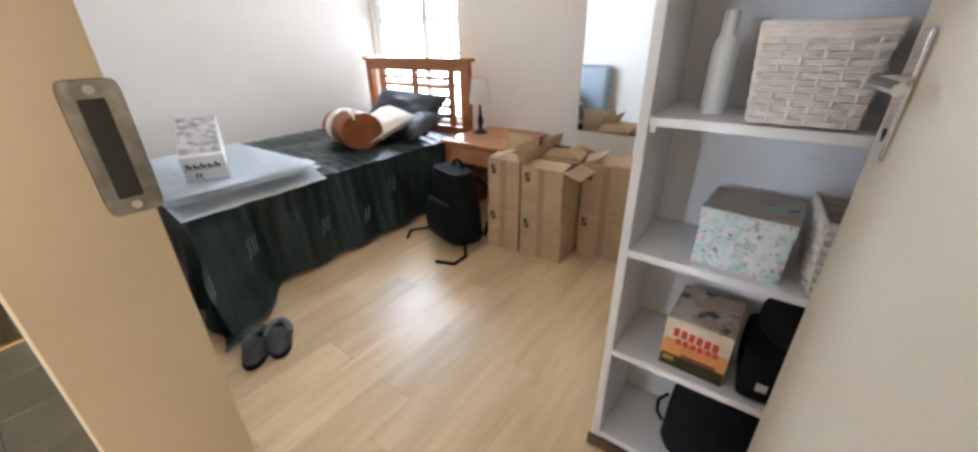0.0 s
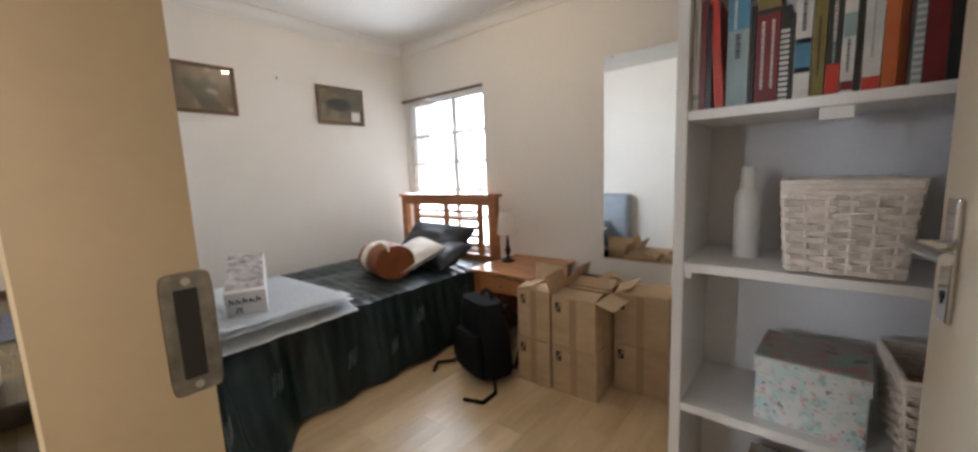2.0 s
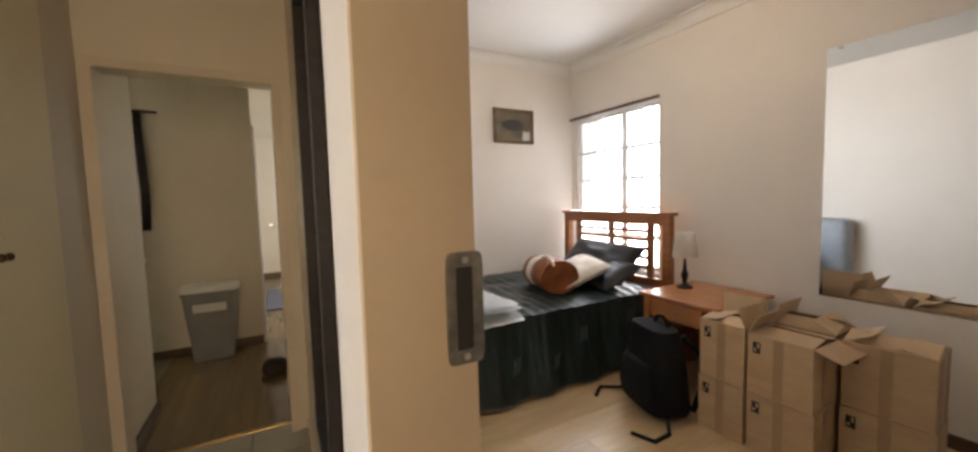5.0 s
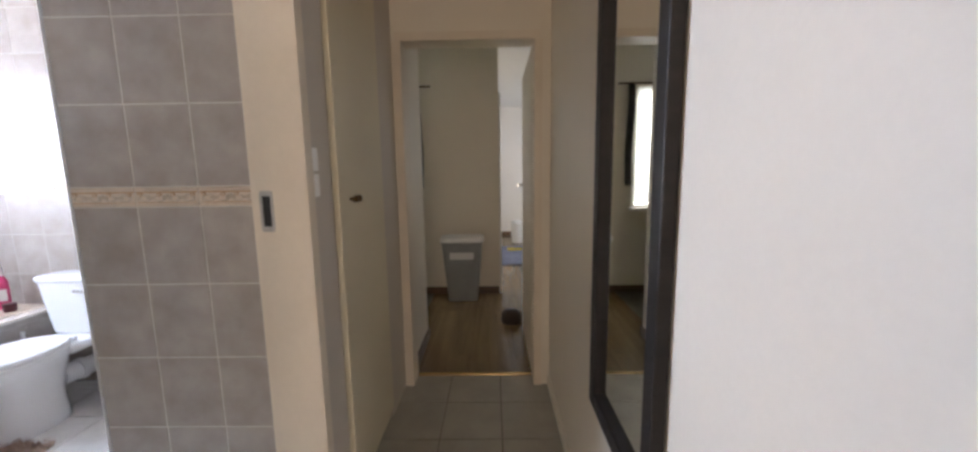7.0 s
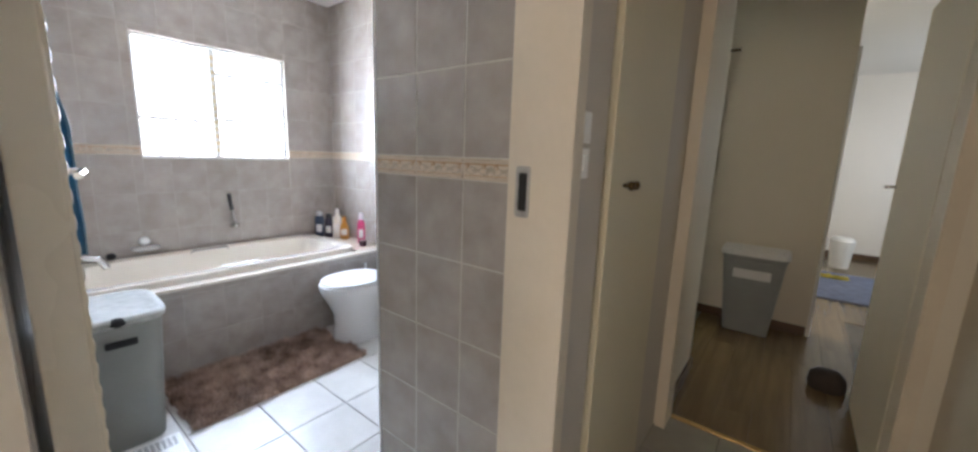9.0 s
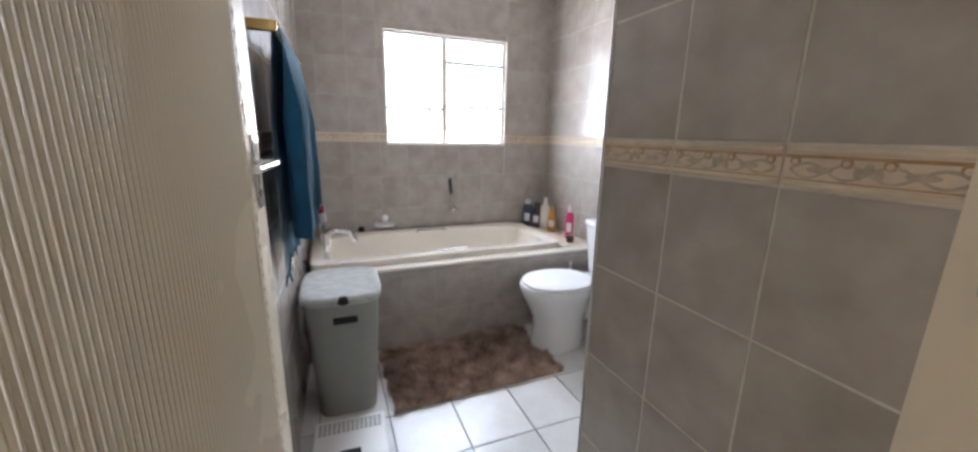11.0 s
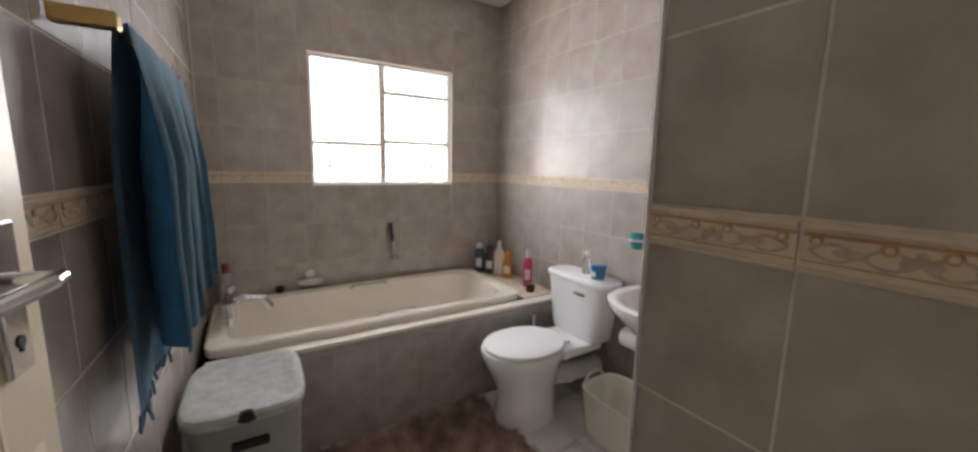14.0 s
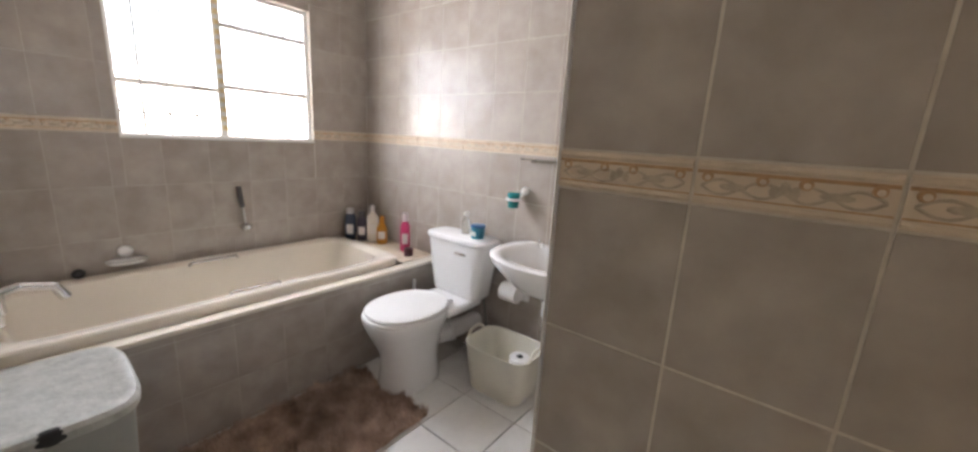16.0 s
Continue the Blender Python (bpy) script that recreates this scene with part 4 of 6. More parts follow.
def carton_box(label, at, turn, w, d, h, flaps=(), mark=True):
    ob = thing("cardboard_box", label, "box", at, turn, group="stacked moving boxes")
    t = 0.004
    part("side", boxed(-w / 2, w / 2, -d / 2, -d / 2 + t, 0, h, bevel=0.001), CARD, ob)
    part("side", boxed(-w / 2, w / 2, d / 2 - t, d / 2, 0, h, bevel=0.001), CARD, ob)
    part("side", boxed(-w / 2, -w / 2 + t, -d / 2 + t, d / 2 - t, 0, h, bevel=0.001), CARD, ob)
    part("side", boxed(w / 2 - t, w / 2, -d / 2 + t, d / 2 - t, 0, h, bevel=0.001), CARD, ob)
    part("bottom", boxed(-w / 2 + t, w / 2 - t, -d / 2 + t, d / 2 - t, 0.0, t), CARDIN, ob)
    if not flaps:
        part("lid", boxed(-w / 2 + 0.001, w / 2 - 0.001, -d / 2 + t, d / 2 - t, h - t, h + 0.001), CARD, ob)
    for edge, angle in flaps:
        length = d * 0.5 if edge in "ns" else d * 0.46
        width = w if edge in "ns" else d
        z, base = h + 0.001, {"s": (0, -d / 2, 0), "n": (0, d / 2, 180), "e": (w / 2, 0, 90), "w": (-w / 2, 0, -90)}[edge]
        m = pose(base[0], base[1], z, 0, 0, base[2]) @ pose(0, 0, 0, angle, 0, 0)
        part("flap", flap(width - 0.004, length), CARDIN, ob, m=m)
    part("tape", boxed(-0.022, 0.022, -d / 2 - 0.0012, -d / 2 - 0.0002, 0.002, h - 0.002), TAPE, ob, "brown packing tape")
    part("tape", boxed(w / 2 + 0.0002, w / 2 + 0.0012, -0.022, 0.022, 0.002, h - 0.002), TAPE, ob, "brown packing tape")
    if mark:
        lab = part("handling_mark", boxes((-w / 2 + 0.025, -w / 2 + 0.062, -d / 2 - 0.001, -d / 2 - 0.0003, h - 0.095, h - 0.035)), BLACK, ob, "black printed handling mark")
        part("print_window", boxes((-w / 2 + 0.031, -w / 2 + 0.042, -d / 2 - 0.0016, -d / 2 - 0.0011, h - 0.085, h - 0.07), (-w / 2 + 0.046, -w / 2 + 0.056, -d / 2 - 0.0016, -d / 2 - 0.0011, h - 0.065, h - 0.042)), CARD, lab)
    return ob


carton_box("brown cardboard box at the bottom of the stack", (-1.165, 2.21, 0.0), 0, 0.245, 0.24, 0.302)
carton_box("brown cardboard box at the bottom of the stack", (-0.885, 2.225, 0.0), 2, 0.29, 0.25, 0.305)
carton_box("brown cardboard box at the bottom of the stack", (-0.575, 2.47, 0.0), 5, 0.32, 0.25, 0.305)
carton_box("brown cardboard box at the bottom of the stack", (-0.90, 2.50, 0.0), 1, 0.27, 0.26, 0.305, mark=False)
carton_box("open brown cardboard box with raised flaps", (-1.165, 2.215, 0.306), 1, 0.24, 0.24, 0.325, (("n", 92), ("s", 9), ("w", 12), ("e", 70)))
carton_box("open brown cardboard box with raised flaps", (-0.885, 2.225, 0.309), 0, 0.285, 0.25, 0.31, (("n", 14), ("s", 10), ("w", 62), ("e", 196)))
carton_box("open brown cardboard box with folded flaps", (-0.575, 2.47, 0.309), 4, 0.31, 0.25, 0.315, (("n", 12), ("s", 18), ("w", 24), ("e", 8)))
carton_box("open brown cardboard box with raised flaps", (-0.90, 2.50, 0.309), 1, 0.27, 0.25, 0.315, (("n", 22), ("s", 14), ("w", 75), ("e", 28)), mark=False)
SHELF_Y, SX0, SX1 = 1.057, -0.07, 0.73
shelf = thing("bookshelf", "tall white melamine bookshelf with open shelves", "bookshelf", (0, 0, 0))
part("side_panel", boxed(SX0, SX0 + 0.025, SHELF_Y, SHELF_Y + 0.28, 0.0, 2.22, bevel=0.002), SHELFWHITE, shelf)
part("side_panel", boxed(SX1 - 0.025, SX1, SHELF_Y, SHELF_Y + 0.28, 0.0, 2.22, bevel=0.002), SHELFWHITE, shelf)
part("back_panel", boxed(SX0 + 0.001, SX1 - 0.001, SHELF_Y + 0.281, SHELF_Y + 0.287, 0.02, 2.21), MELAGREY, shelf)
SHELF_Z = (0.07, 0.443, 0.798, 1.156, 1.508, 1.862, 2.21)
for z in SHELF_Z:
    part("shelf_board", boxed(SX0 + 0.0255, SX1 - 0.0255, SHELF_Y + 0.002, SHELF_Y + 0.28, z - 0.022, z, bevel=0.0015), SHELFWHITE, shelf)
part("shelf_cleat", boxed(0.185, 0.235, SHELF_Y + 0.01, SHELF_Y + 0.06, 1.462, 1.4855), SHELFWHITE, shelf)
part("shelf_cleat", boxed(SX0 + 0.026, SX0 + 0.04, SHELF_Y + 0.01, SHELF_Y + 0.03, 1.118, 1.1335), SHELFWHITE, shelf)

part("plinth", boxed(SX0 - 0.012, SX1, SHELF_Y - 0.010, SHELF_Y - 0.0005, 0.0, 0.046, bevel=0.002), SKIRTWOOD, shelf, "dark timber plinth strip")

BOOKCOL = {}


def book_mat(colour):
    if colour not in BOOKCOL:
        BOOKCOL[colour] = mat("book_cover", colour, 0.35, vary=0.15, scale=14, bump=0.05)
    return BOOKCOL[colour]


PAPER = mat("book_paper", (0.62, 0.56, 0.46), 0.85, vary=0.1, scale=60, bump=0.3, stretch=(8, 1, 1))
WHITEC, REDC, BLUEC, WINE, BLACKC, OLIVE, ORANGE, GREYC = (0.62, 0.60, 0.57), (0.52, 0.04, 0.025), (0.07, 0.21, 0.32), (0.17, 0.016, 0.02), (0.02, 0.022, 0.02), (0.17, 0.14, 0.04), (0.52, 0.12, 0.035), (0.26, 0.34, 0.35)


def book(x, w, h, d, cover, label, lean=0.0, bands=(), titles=(), front=SHELF_Y + 0.03):
    """An upright book, spine to the front, on the book shelf."""
    ob = thing("book", label, "book", group="books on the shelf")
    ob.matrix_basis = pose(x, front, SHELF_Z[4] + 0.0005, 0, lean, 0)
    part("pages", boxed(0.002, w - 0.002, 0.004, d - 0.004, 0.003, h - 0.004), PAPER, ob)
    part("cover", boxes((0, 0.002, 0.002, d, 0, h), (w - 0.002, w, 0.002, d, 0, h), (0, w, 0, 0.003, 0, h), bevel=0.0006), book_mat(cover), ob)
    for z0, z1, c in bands:
        part("spine_band", boxed(0.0005, w - 0.0005, -0.0008, 0.0, h * z0, h * z1), book_mat(c), ob)
    for z0, z1, a, b, c in titles:
        bm = bmesh.new()
        z, k = z0, 0
        while z < z1:
            step = 0.003 + 0.004 * ((k * 37 % 5) / 5)
            box(bm, w * (a * 0.7 + b * 0.3), w * (a * 0.3 + b * 0.7), -0.0016, -0.0009, z, min(z + step, z1))
            z += step + 0.0022
            k += 1
        part("spine_lettering", bm, book_mat(c), ob)
    return ob


book(-0.0435, 0.014, 0.262, 0.14, WHITEC, "slim white paperback book upright", bands=((0.1, 0.14, GREYC), ), titles=((0.12, 0.22, 0.3, 0.7, GREYC), ))
book(-0.0285, 0.012, 0.236, 0.15, WINE, "thin dark wine-red booklet upright")
book(-0.016, 0.011, 0.226, 0.15, BLACKC, "thin black stapled booklet")
book(0.0035, 0.017, 0.238, 0.13, REDC, "slim bright red book leaning in the row", lean=-4, titles=((0.06, 0.15, 0.3, 0.7, ORANGE), ))
book(0.0235, 0.040, 0.240, 0.14, GREYC, "thick blue-grey paperback book", bands=((0.66, 0.94, BLUEC), (0.94, 1.0, BLACKC)), titles=((0.16, 0.22, 0.2, 0.5, WHITEC), (0.10, 0.15, 0.2, 0.8, BLACKC)))
book(0.0645, 0.010, 0.20, 0.14, BLACKC, "thin black stapled booklet")
book(0.0755, 0.040, 0.240, 0.15, WINE, "thick wine-red cookery book", bands=((0.78, 1.0, OLIVE), (0.74, 0.78, BLACKC)), titles=((0.03, 0.165, 0.14, 0.46, WHITEC), (0.03, 0.165, 0.58, 0.86, WHITEC)))
book(0.1165, 0.016, 0.186, 0.11, BLACKC, "small spiral-bound notebook with white coils", bands=tuple((i / 18, i / 18 + 0.032, WHITEC) for i in range(14)))
book(0.1335, 0.006, 0.17, 0.12, BLACKC, "thin black stapled booklet")
book(0.1405, 0.026, 0.232, 0.15, WHITEC, "thick white paperback novel", bands=((0.24, 0.48, BLUEC), (0.22, 0.26, BLACKC), (0.46, 0.5, BLACKC)), titles=((0.13, 0.22, 0.2, 0.8, BLACKC), ))
book(0.1675, 0.021, 0.214, 0.14, OLIVE, "olive green paperback book upright", titles=((0.04, 0.15, 0.3, 0.7, BLACKC), ))
book(0.1895, 0.021, 0.222, 0.15, BLACKC, "black paperback novel with a red foot", bands=((0.0, 0.26, REDC), ), titles=((0.06, 0.10, 0.25, 0.75, GREYC), (0.10, 0.19, 0.2, 0.8, WHITEC)))
book(0.2115, 0.019, 0.234, 0.15, WHITEC, "white paperback with black lettering", bands=((0.44, 0.62, GREYC), (0.03, 0.1, WINE)), titles=((0.04, 0.10, 0.25, 0.75, BLACKC), (0.17, 0.22, 0.2, 0.8, WINE)))
book(0.2312, 0.0095, 0.19, 0.12, BLACKC, "thin black stapled booklet")
book(0.2415, 0.025, 0.198, 0.15, WHITEC, "thick white book with a red foot", bands=((0.0, 0.13, REDC), ), titles=((0.06, 0.17, 0.35, 0.6, GREYC), ))
book(0.2675, 0.020, 0.172, 0.050, ORANGE, "small orange paperback in front of the red book")
book(0.2680, 0.0365, 0.262, 0.15, REDC, "large orange-red hardback book", bands=((0.0, 0.9, ORANGE), ), front=SHELF_Y + 0.083)
book(0.3050, 0.013, 0.258, 0.15, GREYC, "grey spiral-bound notebook upright", bands=tuple((i / 22, i / 22 + 0.02, WHITEC) for i in range(22)))
book(0.3190, 0.027, 0.262, 0.15, WINE, "dark red hardback book upright")
book(0.3470, 0.03, 0.228, 0.15, BLACKC, "black cloth hardback book")

bottle = thing("bottle", "plain white plastic bottle on the shelf", "bottle", (0.062, 1.20, SHELF_Z[3]))
bm = bmesh.new()
loft(bm, [oval(0, 0, z, r, r, 24) for r, z in ((0.026, 0), (0.027, 0.004), (0.027, 0.14), (0.024, 0.158), (0.0165, 0.17))])
part("body", bm, PLASTICWHITE, bottle, smooth=True)
bm = bmesh.new()
loft(bm, [oval(0, 0, z, r, r, 20) for r, z in ((0.0165, 0.1705), (0.0165, 0.215), (0.014, 0.221))])
part("cap", bm, PLASTICWHITE, bottle, smooth=True)


def wicker_basket(label, at, turn, w, d, h, flare=0.03, rows=13):
    """A woven basket: stakes, wavy weavers in rows and a rolled rim."""
    ob = thing("wicker_basket", label, "basket", at, turn)

    def ring(z, grow=0.0):
        k = z / h
        return w / 2 + flare * k + grow, d / 2 + flare * k + grow

    def border(z, count, grow=0.0, wav=0.0, phase=0):
        a, b = ring(z, grow)
        pts, per = [], 4 * (a + b)
        for i in range(count):
            s = per * i / count
            off = wav * (1 if (i + phase) % 2 else -1)
            if s < 2 * a:
                pts.append((-a + s, -b - off, z))
            elif s < 2 * a + 2 * b:
                pts.append((a + off, -b + s - 2 * a, z))
            elif s < 4 * a + 2 * b:
                pts.append((a - (s - 2 * a - 2 * b), b + off, z))
            else:
                pts.append((-a - off, b - (s - 4 * a - 2 * b), z))
        return pts
    n = 24
    low, high = border(0.004, n), border(h - 0.02, n)
    for p, q in zip(low, high):
        part("stake", rod(bmesh.new(), p, q, 0.0036, 6), WICKER, ob)
    for r in range(rows):
        z = 0.008 + (h - 0.042) * r / (rows - 1)
        a, b = ring(z)
        bm = bmesh.new()
        for dz in (-0.0028, 0.0028):
            pts = []
            for i, p in enumerate(border(z + dz, n * 4)):
                out = 0.0050 * math.sin(math.pi * i / 4 + math.pi * (r % 2) + 0.8)
                nx, ny = (0, math.copysign(1, p[1])) if abs(p[1] / b) >= abs(p[0] / a) else (math.copysign(1, p[0]), 0)
                pts.append(Vector((p[0] + nx * out, p[1] + ny * out, p[2] + 0.0012 * noise.noise((i * 0.7, r * 3.1, w)))))
            for p, q in zip(pts, pts[1:] + pts[:1]):
                rod(bm, p, q, 0.0034, 5)
        part("weaver", bm, WICKER, ob, smooth=True)
    bm = bmesh.new()
    for z, thick in ((h - 0.026, 0.0055), (h - 0.017, 0.0062), (h - 0.008, 0.0066)):
        pts = [Vector(p) for p in border(z, n * 2)]
        for p, q in zip(pts, pts[1:] + pts[:1]):
            rod(bm, p, q, thick, 7)
    part("rim", bm, WICKER, ob, "smooth wrapped rim", smooth=True)
    part("lining", boxes((-w / 2 + 0.007, w / 2 - 0.007, -d / 2 + 0.007, d / 2 - 0.007, 0.002, h * 0.62)), CARDIN, ob, "brown contents")
    return ob


wicker_basket("white-painted wicker basket on the shelf", (0.235, 1.165, SHELF_Z[3] + 0.004), 0, 0.17, 0.20, 0.19, 0.014)
wicker_basket("white-painted wicker basket beside the floral box", (0.42, 1.17, SHELF_Z[2] + 0.004), 4, 0.16, 0.19, 0.18, 0.014)


def picture_mat(name, base, spots, scale, rough=0.45):
    """Printed paper: soft blotches of several colours on a ground."""
    m = mat(name, base, rough, vary=0.06, scale=5, bump=0.04)
    n, l = m.node_tree.nodes, m.node_tree.links
    b = n["Principled BSDF"]
    src = b.inputs["Base Color"].links[0].from_socket
    tc = n.new("ShaderNodeTexCoord")
    for i, (c, cover) in enumerate(spots):
        tex, ramp, mix, mp = n.new("ShaderNodeTexNoise"), n.new("ShaderNodeValToRGB"), n.new("ShaderNodeMix"), n.new("ShaderNodeMapping")
        mp.inputs["Location"].default_value = (i * 3.7, i * 1.9, i * 5.3)
        tex.inputs["Scale"].default_value, tex.inputs["Detail"].default_value = scale * (1 + 0.35 * i), 5
        ramp.color_ramp.elements[0].position, ramp.color_ramp.elements[1].position = 1 - cover - 0.04, 1 - cover + 0.03
        mix.data_type = "RGBA"
        l.new(tc.outputs["Object"], mp.inputs["Vector"])
        l.new(mp.outputs["Vector"], tex.inputs["Vector"])
        l.new(tex.outputs["Fac"], ramp.inputs["Fac"])
        l.new(ramp.outputs["Color"], mix.inputs["Factor"])
        l.new(src, mix.inputs["A"])
        mix.inputs["B"].default_value = (*c, 1)
        src = mix.outputs["Result"]
    l.new(src, b.inputs["Base Color"])
    return m


FLORAL = picture_mat("floral_paper", (0.70, 0.72, 0.72), (((0.52, 0.66, 0.66), 0.47), ((0.66, 0.40, 0.42), 0.39), ((0.30, 0.46, 0.42), 0.36), ((0.12, 0.15, 0.24), 0.33)), 40)
FLORALTOP = picture_mat("floral_lid", (0.34, 0.28, 0.24), (((0.26, 0.36, 0.32), 0.46), ((0.42, 0.20, 0.18), 0.38), ((0.06, 0.06, 0.07), 0.33)), 16)
fbox = thing("gift_box", "floral paper storage box with a dark lid", "box", (0.205, 1.175, SHELF_Z[2]), -4)
part("body", boxed(-0.095, 0.095, -0.085, 0.085, 0, 0.15, bevel=0.003), FLORAL, fbox)
part("lid", boxes((-0.098, 0.098, -0.088, 0.088, 0.151, 0.156), bevel=0.0015), FLORALTOP, fbox, "dark floral lid")
part("lid_rim", boxes((-0.098, 0.098, -0.088, -0.0855, 0.118, 0.1505), (-0.098, -0.0955, -0.085, 0.085, 0.118, 0.1505), (0.0955, 0.098, -0.085, 0.085, 0.118, 0.1505)), FLORAL, fbox)

GAMEFRONT = picture_mat("printed_carton", (0.42, 0.25, 0.10), (((0.55, 0.42, 0.22), 0.45), ((0.10, 0.07, 0.05), 0.35)), 14)
GAMETOP = picture_mat("printed_carton_top", (0.50, 0.36, 0.24), (((0.58, 0.52, 0.46), 0.46), ((0.03, 0.045, 0.08), 0.40)), 12)
game = thing("printed_box", "orange printed carton with red lettering on the shelf", "box", (0.17, 1.185, SHELF_Z[1]), -2)
part("body", boxed(-0.083, 0.083, -0.095, 0.095, 0, 0.168, bevel=0.002), GAMEFRONT, game)
part("lid", boxed(-0.083, 0.083, -0.095, 0.095, 0.1685, 0.1705), GAMETOP, game, "printed lid with a dark picture")
part("print_panel", boxed(-0.083, 0.083, -0.0958, -0.0951, 0.100, 0.167), book_mat((0.66, 0.56, 0.42)), game, "pale cream printed panel")
part("print_panel", boxed(-0.083, 0.083, -0.0958, -0.0951, 0.046, 0.0995), book_mat((0.62, 0.26, 0.08)), game, "orange printed panel")
part("print_panel", boxed(-0.083, 0.083, -0.0958, -0.0951, 0.002, 0.0455), book_mat((0.035, 0.03, 0.012)), game, "dark printed foot")
for i in range(6):
    bm = boxed(-0.060 + i * 0.020, -0.045 + i * 0.020, -0.0966, -0.0959, 0.112 - i * 0.0015, 0.140 - i * 0.0015)
    box(bm, -0.050 + i * 0.019, -0.036 + i * 0.019, -0.0966, -0.0959, 0.086, 0.107 - i * 0.001)
    part("lettering", bm, book_mat(REDC), game, "bar of red lettering")
part("lettering", boxed(-0.03, 0.06, -0.0966, -0.0959, 0.048, 0.056), book_mat(WINE), game, "dark red line of small print")
part("lettering", boxed(-0.075, -0.045, -0.0966, -0.0959, 0.022, 0.038), book_mat((0.35, 0.28, 0.04)), game, "yellow-green mark")

case = thing("black_case", "black fabric case lying on the shelf", "case", (0.36, 1.19, SHELF_Z[1]), 3)
part("body", boxed(-0.085, 0.085, -0.11, 0.11, 0.0, 0.15, bevel=0.02, seg=3), BLACKCLOTH, case, smooth=True)
part("tag", boxed(-0.045, -0.02, -0.1112, -0.1102, 0.045, 0.07), WHITECARD, case, "small white tag")
bm = bmesh.new()
ball(bm, 0.0, 0.0, 0.0, 0.085, 0.10, 0.07)
pouch = thing("black_pouch", "round black pouch on top of the case", "pouch", (0.37, 1.19, SHELF_Z[1] + 0.215))
part("body", bm, BLACKCLOTH, pouch, smooth=True)
blackbag = thing("black_bag", "black nylon bag with a carry loop on the lowest shelf", "bag", (0.29, 1.20, SHELF_Z[0]), 0)
bm = bmesh.new()
loft(bm, [[(p[0] + 0.008 * noise.noise((p[0] * 9, p[1] * 9, z * 7)), p[1], p[2]) for p in oval(0, 0, z, rx, ry, 28, 3.4)] for z, rx, ry in ((0, 0.15, 0.095), (0.03, 0.165, 0.10), (0.15, 0.16, 0.10), (0.235, 0.15, 0.085), (0.27, 0.13, 0.06))])
part("body", bm, BLACKCLOTH, blackbag, smooth=True)
bm = bmesh.new()
tube(bm, [(-0.165, -0.03, 0.07), (-0.185, -0.03, 0.10), (-0.188, -0.03, 0.15), (-0.165, -0.03, 0.19)], 0.006, 8)
part("loop", bm, BLACKCLOTH, blackbag, smooth=True)

# mirror on the bedroom wall
wm = thing("wall_mirror", "tall frameless mirror on the bedroom wall", "mirror", (0, 0, 0))
part("glass", boxed(-1.062, -0.17, 2.972, 2.979, 0.69, 2.205, bevel=0.001), MIRROR, wm)
bm = bmesh.new()
rod(bm, (-1.0, 2.972, 2.197), (-1.0, 2.962, 2.197), 0.012, 12)
part("clip", bm, CHROME, wm)


def framed_picture(label, y0, y1, z0, z1, art, mount):
    ob = thing("framed_picture", label, "picture", (-3.40, 0, 0), group="pictures on the wall")
    w = 0.026
    for r in ((y0, y1, z0, z0 + w), (y0, y1, z1 - w, z1), (y0, y0 + w, z0 + w, z1 - w), (y1 - w, y1, z0 + w, z1 - w)):
        part("frame_bar", boxed(0.001, 0.022, *r, bevel=0.003), mat("picture_frame", (0.13, 0.07, 0.035), 0.35, vary=0.2, bump=0.06), ob)
    part("picture", boxed(0.002, 0.010, y0 + w, y1 - w, z0 + w, z1 - w), art, ob, mount)
    if mount == "landscape with a dark shape":
        bm = bmesh.new()
        ball(bm, 0.0105, (y0 + y1) / 2 - 0.02, (z0 + z1) / 2 + 0.01, 0.001, 0.13, 0.06, 16, 8)
        part("dark_shape", bm, book_mat(BLACKC), ob)
        part("note", boxed(0.0101, 0.0115, y1 - w - 0.11, y1 - w - 0.02, z0 + w + 0.01, z0 + w + 0.10), WHITECARD, ob, "small white card")
    g = part("glazing", boxed(0.013, 0.015, y0 + w, y1 - w, z0 + w, z1 - w), GLASS, ob)
    g.visible_shadow = False
    return ob


ART1 = picture_mat("sepia_print", (0.22, 0.16, 0.10), (((0.12, 0.10, 0.07), 0.48), ((0.36, 0.30, 0.22), 0.36)), 6, 0.3)
framed_picture("brown framed sepia picture on the bedroom wall", 0.87, 1.29, 1.92, 2.285, ART1, "faded sepia print")
framed_picture("brown framed landscape picture on the bedroom wall", 1.95, 2.435, 1.915, 2.265, ART1, "landscape with a dark shape")
hook = thing("picture_hook", "small dark picture hook fixed in the bare wall", "hook", (-3.40, 1.617, 2.262))
bm = bmesh.new()
tube(bm, [(0.0, 0, 0.012), (0.006, 0, 0.0), (0.012, 0, -0.006), (0.014, 0, 0.004)], 0.004, 8)
part("hook", bm, BLACKWOOD, hook)

# ceiling light
cl = thing("ceiling_light", "round white ceiling light, switched on", "lamp", (-1.65, 1.80, BED_C))
bm = bmesh.new()
cyl(bm, 0, 0, -0.03, 0.0, 0.075, n=32, bevel=0.006)
part("base", bm, WHITEPAINT, cl, smooth=True)
bm = bmesh.new()
ball(bm, 0, 0, -0.085, 0.05, 0.05, 0.055)
part("bulb", bm, glow("warm_bulb", (1.0, 0.80, 0.54), 170.0), cl, "glowing bulb", smooth=True)

